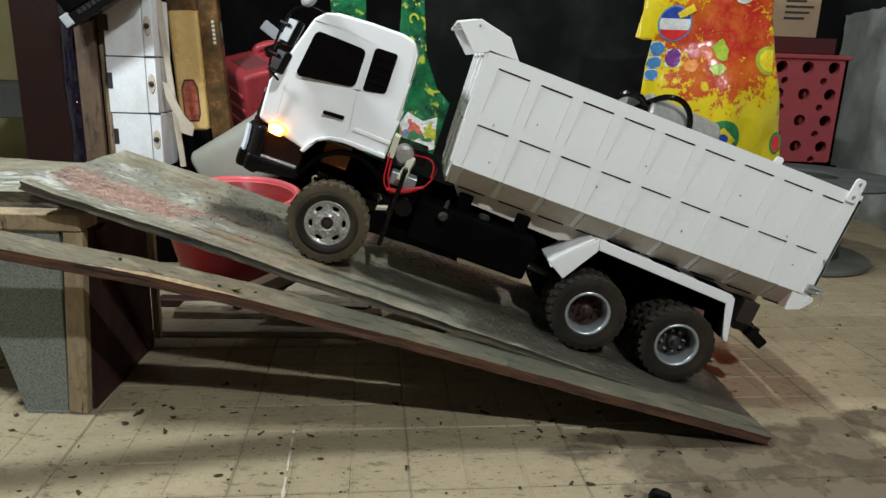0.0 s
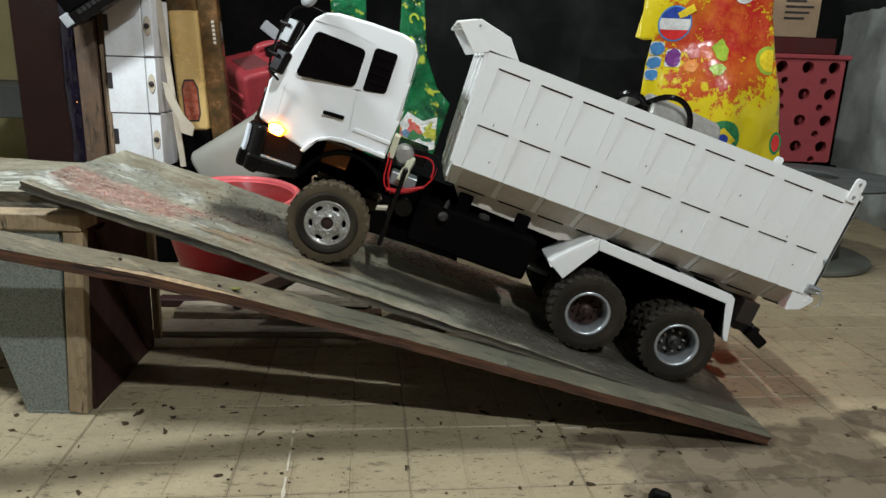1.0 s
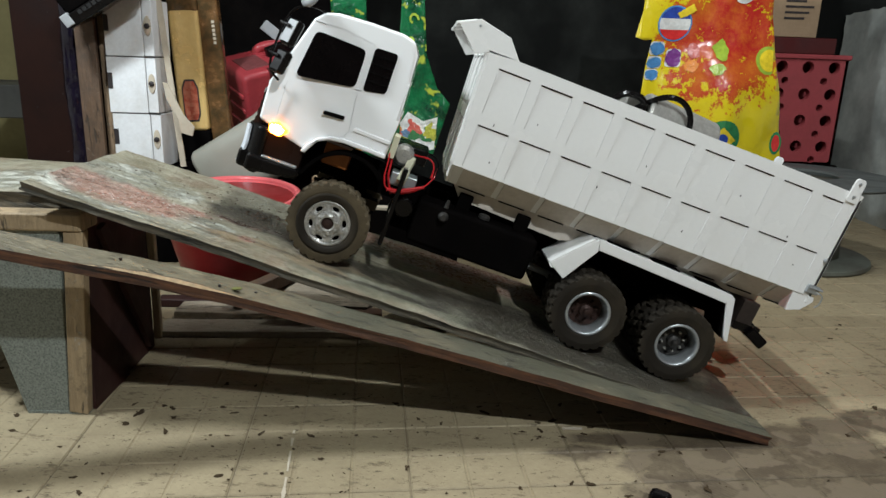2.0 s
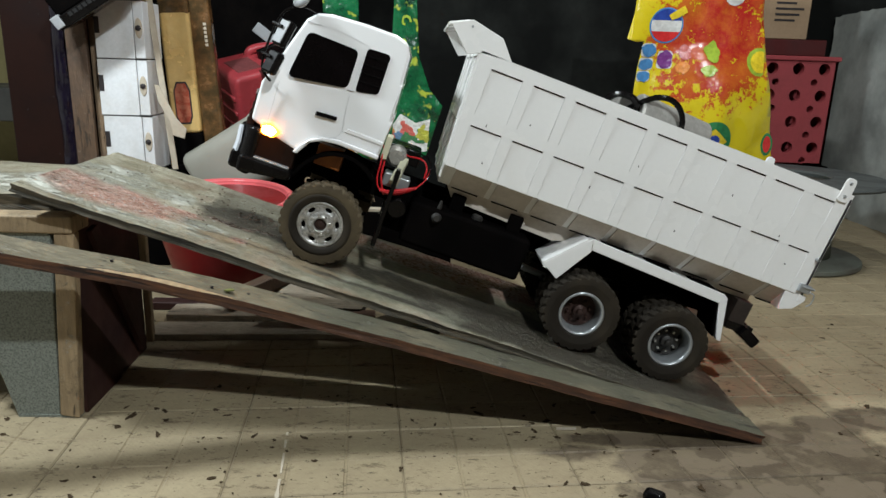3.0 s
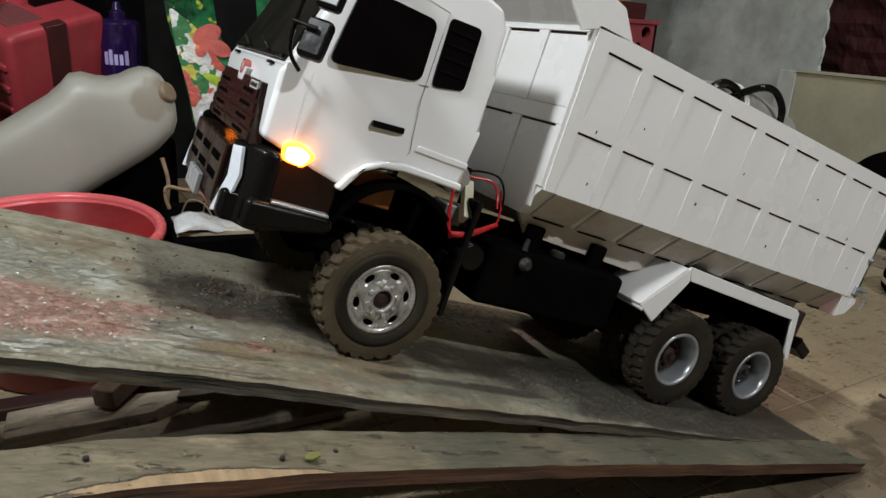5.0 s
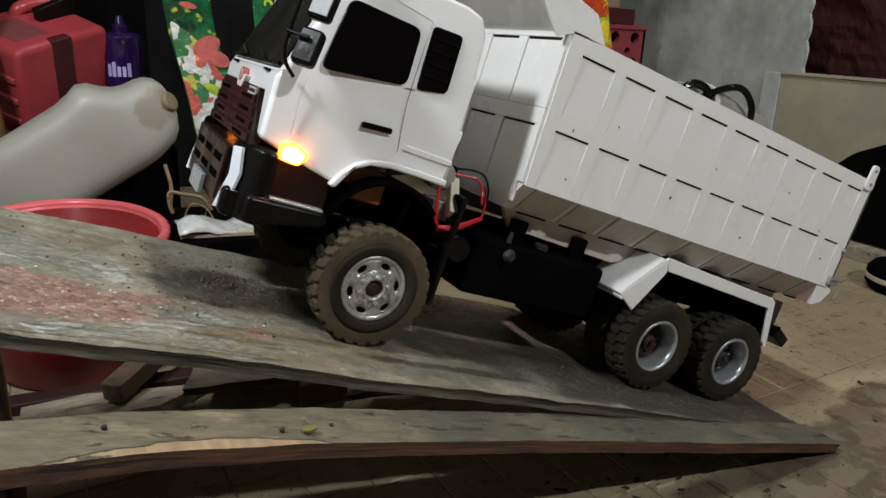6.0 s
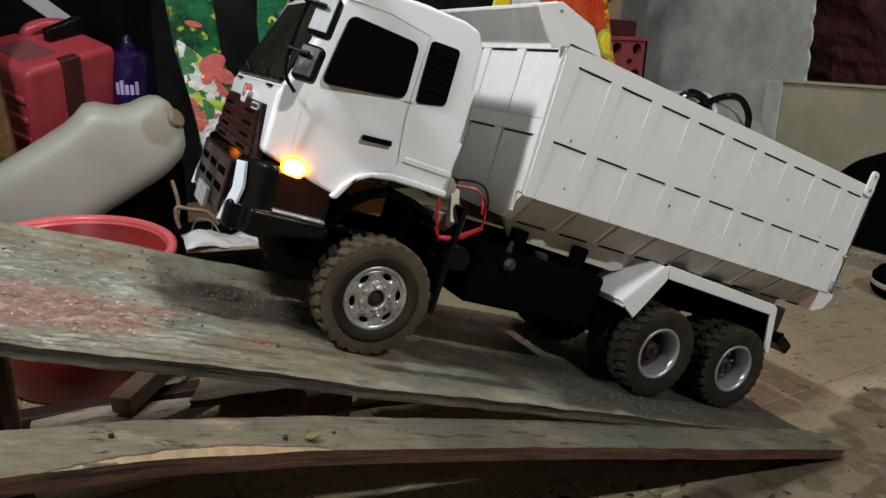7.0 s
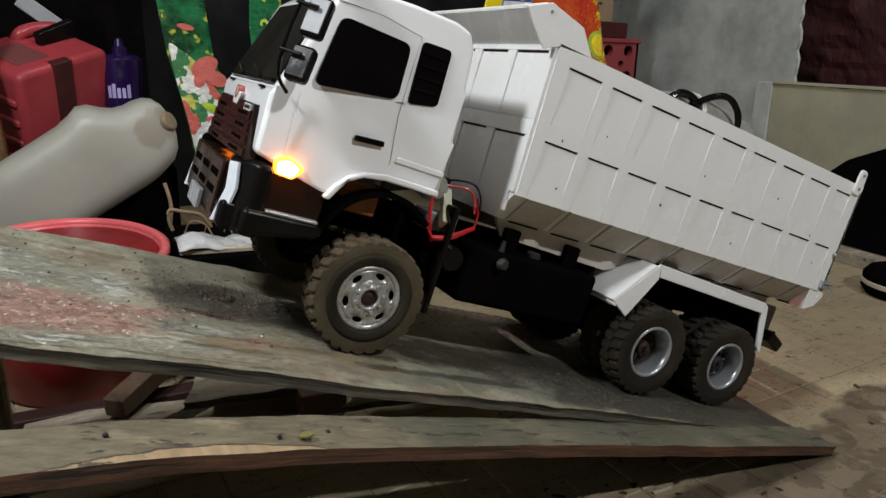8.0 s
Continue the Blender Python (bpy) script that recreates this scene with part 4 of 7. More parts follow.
    part("badge", prismed(disc(0.0, 0.1895, 0.0062, 0.0062), -0.1352, -0.130, "x"), MAT_PROSE, cab, "small round red badge")
    part("badge_centre", prismed(disc(0.0, 0.1895, 0.0044, 0.0044, 20), -0.1356, -0.1348, "x"), MAT_CLEAR, cab)
    part("badge_bar", boxed(-0.1360, -0.1350, -0.0012, 0.0012, 0.1858, 0.1932), MAT_PROSE, cab)
    plate = part("name_plate", boxed(-0.1358, -0.1335, -0.076, -0.050, 0.1768, 0.1828), MAT_CLEAR, cab, "small white name plate")
    for k in range(6):
        part("letter_bar", boxed(-0.1361, -0.1356, -0.0738 + 0.0038 * k, -0.0712 + 0.0038 * k, 0.1782, 0.1812), MAT_INK, plate)
    return cab


cab = make_cab()


def make_bumper():
    bumper = part("bumper", boxed(-0.1425, -0.112, -0.098, 0.098, 0.079, 0.104), MAT_BLACK, truck, "black front bumper", bevel=0.006, segments=3)
    for s in (-1, 1):
        plan = [(-0.1425, s * 0.078), (-0.1255, s * 0.1065), (-0.1210, s * 0.1105), (-0.110, s * 0.1115), (-0.108, s * 0.078)]
        corner = prismed(plan if s < 0 else plan[::-1], 0.079, 0.1405, "z")
        part("side_lip", prismed(((-0.128, 0.080), (-0.058, 0.0900), (-0.060, 0.1050), (-0.128, 0.1040)), min(s * 0.086, s * 0.1145), max(s * 0.086, s * 0.1145)), MAT_BLACK, bumper, bevel=0.006, segments=4)
        part("corner", corner, MAT_BLACK, bumper, bevel=0.0055, segments=5)
        part("lamp_recess", boxed(-0.119, -0.062, min(s * 0.08, s * 0.1055), max(s * 0.08, s * 0.1010), 0.100, 0.138), MAT_BROWNPL, bumper, "dark brown side recess", bevel=0.002)
        part("step_strip", boxed(-0.110, -0.064, min(s * 0.100, s * 0.1135), max(s * 0.100, s * 0.1135), 0.1030, 0.1062), MAT_STEEL, bumper, bevel=0.0015)
        strip, out = bmesh.new(), Vector((-0.857, s * 0.514, 0)) * 0.0012
        lens = [Vector((x, s * y, z)) for x, y, z in ((-0.1416, 0.0865, 0.1345), (-0.1366, 0.0950, 0.1358), (-0.1340, 0.0991, 0.1152), (-0.1371, 0.0941, 0.0852), (-0.1441, 0.0824, 0.0820), (-0.1399, 0.0894, 0.1122))]
        near, far = [strip.verts.new(p + out) for p in lens], [strip.verts.new(p - out * 2) for p in lens]
        strip.faces.new(near), strip.faces.new(far[::-1])
        for k in range(6):
            strip.faces.new((near[k], far[k], far[(k + 1) % 6], near[(k + 1) % 6]))
        part("headlamp_strip", strip, MAT_LENS, bumper, "chromed angled headlamp strip", bevel=0.0008)
        lamp = part("indicator", flank(rounded(((-0.1125, 0.1480), (-0.1020, 0.1520), (-0.0865, 0.1450), (-0.0950, 0.1345), (-0.1105, 0.1360)), 0.003), 0.0024, 0.008, 1 if s < 0 else -1), MAT_LAMP, bumper,
                    "lit orange indicator lamp", bevel=0.001)
        part("filament", flank(rounded(((-0.1105, 0.1462), (-0.1010, 0.1490), (-0.0915, 0.1445), (-0.0960, 0.1362), (-0.1090, 0.1372)), 0.003), 0.0034, 0.002, 1 if s < 0 else -1), MAT_CORE, lamp)
    part("lower_grille", boxed(-0.1440, -0.120, -0.074, 0.074, 0.086, 0.133), MAT_BROWNPL, bumper, "dark slotted lower grille", bevel=0.002)
    for y in (-0.046, 0.0, 0.046):
        for z in (0.1040, 0.1185):
            part("slot", boxed(-0.1447, -0.143, y - 0.016, y + 0.016, z - 0.0032, z + 0.0032), MAT_MATT, bumper, bevel=0.001)
    part("number_plate", boxed(-0.1485, -0.1440, -0.026, 0.024, 0.079, 0.097), MAT_GREY, bumper, "blank grey number plate", bevel=0.001)
    return bumper


make_bumper()


def make_mirrors():
    for s in (-1,):
        arm = bmesh.new()
        tube(arm, ((-0.084, s * 0.094, 0.296), (-0.104, s * 0.106, 0.298), (-0.124, s * 0.112, 0.284), (-0.1315, s * 0.113, 0.248), (-0.1310, s * 0.112, 0.214), (-0.118, s * 0.104, 0.2005)), 0.0016)
        carrier = part("mirror_arm", arm, MAT_BLACK, truck, "bent black mirror arm")
        for z0, z1, x in ((0.2440, 0.2775, -0.1150), (0.2090, 0.2385, -0.1175)):
            m = pose(x, s * 0.121, (z0 + z1) / 2, 0, 14, 52)
            h = (z1 - z0) / 2
            head = part("mirror", boxed(-0.006, 0.005, -0.0095, 0.0095, -h, h, m=m), MAT_BLACK, carrier, "black door mirror", bevel=0.004, segments=3)
            part("mirror_face", boxed(0.0043, 0.0056, -0.0075, 0.0075, -h + 0.003, h - 0.003, m=m), MAT_GREY, head)
            part("mirror_back", boxed(-0.0067, -0.0054, -0.0072, 0.0072, -h + 0.003, h - 0.003, m=m), MAT_GREY if z0 > 0.24 else MAT_BACKSHELL, head)
            stay = bmesh.new()
            rod(stay, m @ Vector((-0.0085, 0.017, h * 0.34)), m @ Vector((-0.0088, -0.001, h * 0.30)), 0.0016, 0.0020, 8)
            part("bracket", stay, MAT_BLACK, head)
        clip = bmesh.new()
        rod(clip, (-0.088, s * 0.093, 0.293), (-0.079, s * 0.092, 0.299), 0.003)
        part("arm_clip", clip, MAT_BLACK, carrier)
        if s < 0:
            r = bmesh.new()
            lathe(r, ((0.002, -0.004), (0.010, -0.002), (0.012, 0.002), (0.004, 0.004)), 20, pose(-0.108, -0.112, 0.305, 70, 0, -40))
            part("round_mirror", r, MAT_GREY, carrier, "small round mirror", smooth=True)


make_mirrors()


def tyre(bm, r, y0, y1, lugs, inner):
    """A tyre round the y axis, from its outer wall y0 to its inner wall y1, its lugs raised out of the tread."""
    mid, w, n = (y0 + y1) / 2, abs(y1 - y0) / 2, lugs * 8
    across = [(inner, -0.80), (inner + 0.004, -0.92), (r * 0.80, -1.0), (r * 0.88, -0.985), (r * 0.905, -0.97)]
    across += [(0.0, v) for v in (-0.95, -0.86, -0.60, -0.34, -0.10, -0.04, 0.04, 0.10, 0.34, 0.60, 0.86, 0.95)]
    across += [(q, -v) for q, v in across[4::-1]]
    rings = []
    for q, v in across:
        ring = []
        for k in range(n):
            a = math.tau * k / n
            radius = q
            if q == 0.0:
                slant = (k / 8 + (0.5 if v > 0 else 0.0) + 0.42 * abs(v)) % 1.0
                raised = slant < 0.64 if abs(v) > 0.05 else slant < 0.30
                radius = r * ((0.998 if abs(v) < 0.9 else 0.972) if raised else 0.938)
            ring.append(bm.verts.new((radius * math.cos(a), mid + v * w, radius * math.sin(a))))
        rings.append(ring)
    for a, b in zip(rings, rings[1:] + rings[:1]):
        for k in range(n):
            bm.faces.new((a[k], a[(k + 1) % n], b[(k + 1) % n], b[k]))


R = 0.0530
HOLES = 6


def front_wheel(s):
    w = part("front_wheel", bmesh.new(), MAT_DUSTRUBBER, truck, "dusty treaded front wheel")
    bm = bmesh.new()
    tyre(bm, R, s * 0.131, s * 0.097, 26, 0.0285)
    bmesh.ops.recalc_face_normals(bm, faces=bm.faces)
    bm.to_mesh(w.data)
    bm.free()
    w.location = (-0.0035, -s * 0.0035, R)
    ring = bmesh.new()
    lathe(ring, ((0.0300, 0.1289), (0.0325, 0.1303), (0.0365, 0.1310), (0.0398, 0.1313), (0.0402, 0.1295), (0.0300, 0.1270)), 48, pose(0, 0, 0, 90 * -s, 0, 0), closed=True)
    part("sidewall", ring, MAT_RUBBER, w, "dark rubber sidewall", smooth=True)
    rim, n = bmesh.new(), 70

    def turned(prof):
        rings = [[rim.verts.new((r * math.cos(math.tau * k / n), s * y, r * math.sin(math.tau * k / n))) for k in range(n)] for r, y in prof]
        for p, q in zip(rings, rings[1:]):
            for k in range(n):
                rim.faces.new((p[k], p[(k + 1) % n], q[(k + 1) % n], q[k]))

    turned(((0.0315, 0.1220), (0.0310, 0.1275), (0.0295, 0.1287), (0.0280, 0.1272), (0.0268, 0.1262)))
    turned(((0.0176, 0.1272), (0.0150, 0.1280), (0.0118, 0.1283), (0.0110, 0.1296), (0.0092, 0.1296), (0.0088, 0.1240)))
    lo_r, hi_r, step = 0.0176, 0.0268, math.tau / HOLES
    for k in range(HOLES):  # each hand hole with the disc round it
        mid = step * k + 0.3
        outer, inner = [], []
        for j in range(40):
            a = math.tau * j / 40
            d = max(abs(math.cos(a)), abs(math.sin(a)))
            u, v = math.cos(a) / d, math.sin(a) / d
            for ring, (uu, vv) in ((outer, (u, v)), (inner, (0.42 * math.cos(a), 0.62 * math.sin(a)))):
                ang, r = mid + uu * step / 2, (lo_r + hi_r) / 2 + 0.0004 * (ring is inner) + vv * (hi_r - lo_r) / 2
                y = 0.1272 - 0.0010 * (r - lo_r) / (hi_r - lo_r)
                ring.append(rim.verts.new((r * math.cos(ang), s * y, r * math.sin(ang))))
        for j in range(40):
            i = (j + 1) % 40
            rim.faces.new((outer[j], outer[i], inner[i], inner[j]))
    bmesh.ops.remove_doubles(rim, verts=rim.verts, dist=0.00035)
    for v in rim.verts:
        v.co.x, v.co.z = v.co.x * 0.95, v.co.z * 0.95
    part("rim", rim, MAT_CHROME, w, "worn chromed rim with oval hand holes", smooth=True, thick=0.0014)
    hub = bmesh.new()
    lathe(hub, ((0.0076, 0.0), (0.0076, 0.006), (0.003, 0.0075)), 20, Matrix.Translation((0, s * 0.120, 0)) @ pose(0, 0, 0, 90 * -s, 0, 0))
    part("hub", hub, MAT_RUST, w, "dark rusty hub")
    for k in range(8):
        a = math.tau * (k + 0.5) / 8
        nut = bmesh.new()
        rod(nut, (0.0128 * math.cos(a), s * 0.1275, 0.0128 * math.sin(a)), (0.0128 * math.cos(a), s * 0.1315, 0.0128 * math.sin(a)), 0.0024, 0.0017, 6)
        part("wheel_nut", nut, MAT_CHROME, w)
    well = bmesh.new()
    lathe(well, ((0.0305, 0.0), (0.0305, 0.022), (0.004, 0.022)), 32, Matrix.Translation((0, s * 0.098, 0)) @ pose(0, 0, 0, 90 * -s, 0, 0))
    part("brake_drum", well, MAT_MATT, w)
    return w


def rear_wheel(x, s):
    w = part("rear_wheel", bmesh.new(), MAT_RUBBER, truck, "dusty treaded twin rear wheel")
    bm = bmesh.new()
    tyre(bm, R, s * 0.137, s * 0.105, 26, 0.0293)
    bmesh.ops.recalc_face_normals(bm, faces=bm.faces)
    bm.to_mesh(w.data)
    bm.free()
    twin = bmesh.new()
    tyre(twin, R, s * 0.099, s * 0.067, 26, 0.0293)
    part("inner_tyre", twin, MAT_RUBBER, w)
    w.location = (x, -s * 0.0165, R)
    rim = bmesh.new()
    prof = ((0.0303, 0.1280), (0.0307, 0.1345), (0.0288, 0.1355), (0.0272, 0.1330), (0.0258, 0.1180), (0.0246, 0.1130))
    n = 48
    rings = [[rim.verts.new((r * math.cos(math.tau * k / n), s * y, r * math.sin(math.tau * k / n))) for k in range(n)] for r, y in prof]
    for i in range(len(rings) - 1):
        for k in range(n):
            j = (k + 1) % n
            rim.faces.new((rings[i][k], rings[i][j], rings[i + 1][j], rings[i + 1][k]))
    part("rim", rim, MAT_STEEL, w, "deep grey steel rim", smooth=True, thick=0.0014)
    dish = bmesh.new()
    prof = ((0.0248, 0.1128), (0.0228, 0.1120), (0.0180, 0.1130), (0.0125, 0.1140), (0.0110, 0.1155), (0.0085, 0.1157))
    rings = [[dish.verts.new((r * math.cos(math.tau * k / n), s * y, r * math.sin(math.tau * k / n))) for k in range(n)] for r, y in prof]
    for i in range(len(rings) - 1):
        for k in range(n):
            if i == 1 and (k % 8) in (3, 4):
                continue
            j = (k + 1) % n
            dish.faces.new((rings[i][k], rings[i][j], rings[i + 1][j], rings[i + 1][k]))
    part("wheel_disc", dish, MAT_RUST if x < 0.4 else MAT_OLDSTEEL, w, "rusty dished wheel disc" if x < 0.4 else "dark dished wheel disc", smooth=True, thick=0.0012)
    disc_bm = bmesh.new()
    lathe(disc_bm, ((0.0246, 0.0), (0.0246, 0.002), (0.003, 0.0025)), 32, Matrix.Translation((0, s * 0.1105, 0)) @ pose(0, 0, 0, 90 * -s, 0, 0))
    part("brake_drum", disc_bm, MAT_RUST if x < 0.4 else MAT_MATT, w)
    hub = bmesh.new()
    lathe(hub, ((0.0090, 0.0), (0.0085, 0.006), (0.0045, 0.008), (0.0040, 0.012), (0.001, 0.013)), 20, Matrix.Translation((0, s * 0.1165, 0)) @ pose(0, 0, 0, 90 * -s, 0, 0))
    part("hub", hub, MAT_RUST if x < 0.4 else MAT_OLDSTEEL, w)
    for k in range(8):
        a = math.tau * (k + 0.5) / 8
        nut = bmesh.new()
        rod(nut, (0.0150 * math.cos(a), s * 0.1145, 0.0150 * math.sin(a)), (0.0150 * math.cos(a), s * 0.1190, 0.0150 * math.sin(a)), 0.0021, 0.0015, 6)
        part("wheel_nut", nut, MAT_RUST if x < 0.4 else MAT_CHROME, w)
    return w


for s in (-1, 1):
    front_wheel(s)
    for x in (0.3635, 0.4968):
        rear_wheel(x, s)


def make_chassis():
    chassis = part("chassis", boxed(-0.09, 0.600, -0.036, -0.022, 0.095, 0.128), MAT_MATT, truck, "black ladder chassis", bevel=0.001)
    part("chassis_rail", boxed(-0.09, 0.600, 0.022, 0.036, 0.095, 0.128), MAT_MATT, chassis)
    for x in (-0.085, 0.06, 0.20, 0.33, 0.46, 0.59):
        part("cross_member", boxed(x, x + 0.012, -0.022, 0.022, 0.098, 0.125), MAT_MATT, chassis)
    for x in (-0.0035, 0.3635, 0.4968):
        a = bmesh.new()
        rod(a, (x, -0.097, R), (x, 0.097, R), 0.007)
        lathe(a, ((0.008, -0.02), (0.019, -0.008), (0.019, 0.008), (0.008, 0.02)), 16, pose(x, 0, R, 90, 0, 0))
        part("axle", a, MAT_MATT, chassis, smooth=False)
        for s in (-1, 1):
            for k in range(3):
                part("spring_leaf", boxed(x - 0.05 + 0.01 * k, x + 0.05 - 0.01 * k, s * 0.045 - 0.005, s * 0.045 + 0.005, 0.066 + 0.0035 * k, 0.069 + 0.0035 * k), MAT_MATT, chassis)
    part("gearbox", boxed(0.07, 0.17, -0.03, 0.03, 0.055, 0.095), MAT_MATT, chassis, bevel=0.004)
    shaft = bmesh.new()
    rod(shaft, (0.17, 0, 0.07), (0.36, 0, 0.057), 0.005)
    part("drive_shaft", shaft, MAT_STEEL, chassis)
    for s in (-1,):
        tank = part("fuel_tank", boxed(0.098, 0.268, min(s * 0.045, s * 0.098), max(s * 0.045, s * 0.098), 0.060, 0.119), MAT_MATT, truck, "black box fuel tank", bevel=0.006, segments=3)
        cap = bmesh.new()
        lathe(cap, ((0.008, 0), (0.008, 0.004), (0.006, 0.006)), 20, pose(0.19, s * 0.075, 0.119))
        part("tank_cap", cap, MAT_OLDSTEEL, tank)
        v = bmesh.new()
        rod(v, (0.135, s * 0.095, 0.119), (0.135, s * 0.095, 0.130), 0.003, 0.002)
        lathe(v, ((0.005, 0), (0.007, 0.004), (0.004, 0.009)), 14, pose(0.135, s * 0.100, 0.108, 90, 0, 0))
        part("valve", v, MAT_OLDSTEEL, tank)
        reservoir = bmesh.new()
        rod(reservoir, (0.082, s * 0.06, 0.100), (0.082, s * 0.098, 0.100), 0.013)
        part("air_reservoir", reservoir, MAT_BLACK, chassis, bevel=0.002)
    for s in (-1, 1):
        part("mud_flap", boxed(0.0655, 0.0715, min(s * 0.082, s * 0.1020), max(s * 0.082, s * 0.1020), 0.042, 0.150), MAT_BLACK, chassis, "black upright mud flap", bevel=0.002)
        part("bed_runner", prismed(((0.135, 0.150), (0.60, 0.150), (0.60, 0.140), (0.345, 0.140), (0.300, 0.125), (0.150, 0.131)), min(s * 0.060, s * 0.066), max(s * 0.060, s * 0.066)), MAT_WHITE_SHADED, truck,
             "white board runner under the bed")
        for x in (0.148, 0.232):
            part("bed_pad", boxed(x, x + 0.020, min(s * 0.066, s * 0.074), max(s * 0.066, s * 0.074), 0.118, 0.142), MAT_MATT, chassis, bevel=0.002)
    part("tail_plate", boxed(0.575, 0.600, -0.085, 0.085, 0.095, 0.140), MAT_TAILPLATE, chassis, "dark brown tail plate", bevel=0.002)
    part("tail_bar", boxed(0.580, 0.625, -0.050, -0.030, 0.092, 0.104), MAT_BLACK, chassis)
    part("tow_block", boxed(-0.016, 0.016, -0.014, 0.014, -0.008, 0.008, m=pose(0.612, -0.080, 0.094, 0, 25, 0)), MAT_BLACK, chassis, "black tow block", bevel=0.003)
    part("tow_arm", boxed(0.575, 0.615, -0.086, -0.074, 0.097, 0.107), MAT_BLACK, chassis)
    part("tail_lamp", boxed(0.600, 0.604, -0.060, -0.040, 0.108, 0.116), MAT_TAIL, chassis, "lit red tail lamp")
    part("tail_lamp", boxed(0.600, 0.604, 0.040, 0.060, 0.108, 0.116), MAT_TAIL, chassis, "lit red tail lamp")


make_chassis()


def make_fender(s):
    a, b = min(s * 0.045, s * 0.1080), max(s * 0.045, s * 0.1080)
    line = [(0.292, 0.096), (0.342, 0.1500), (0.5420, 0.1400), (0.5620, 0.080)]
    top = line + [(0.559, 0.080), (0.5395, 0.1370), (0.3435, 0.1470), (0.2945, 0.094)]
    f = part("rear_fender", prismed(top, a, b), MAT_WHITE, truck, "white folded rear fender")
    lo, hi = min(s * 0.1050, s * 0.1085), max(s * 0.1050, s * 0.1085)
    for o in ((((0.289, 0.1000), (0.3150, 0.0850), (0.3450, 0.1365), (0.3400, 0.1525))), ((0.3400, 0.1530), (0.5425, 0.1430), (0.5395, 0.1290), (0.3450, 0.1380)),
              ((0.5420, 0.1425), (0.5480, 0.1390), (0.5660, 0.0790), (0.5590, 0.0790), (0.5390, 0.1300))):
        part("fender_lip", prismed(o, lo, hi), MAT_WHITE, f, bevel=0.0008, segments=1)
    part("fender_flap", prismed(((0.2885, 0.1010), (0.3345, 0.1505), (0.3375, 0.1480), (0.2915, 0.0985)), a, b), MAT_WHITE, f)
    # added black insert that paints the shade inside the white fender
    part("fender_lining", prismed([(0.3460, 0.1455), (0.5380, 0.1355), (0.5560, 0.0815), (0.5535, 0.0815), (0.5360, 0.1330), (0.3460, 0.1430)], min(s * 0.046, s * 0.1045), max(s * 0.046, s * 0.1045)), MAT_MATT, f, "black insert painting the shade inside the fender")
    for x in (0.36, 0.43, 0.50):
        part("fender_stay", boxed(x, x + 0.035, min(s * 0.06, s * 0.098), max(s * 0.06, s * 0.098), 0.146 - (x - 0.34) * 0.05, 0.152 - (x - 0.34) * 0.05), MAT_MATT, f)


make_fender(-1)
make_fender(1)


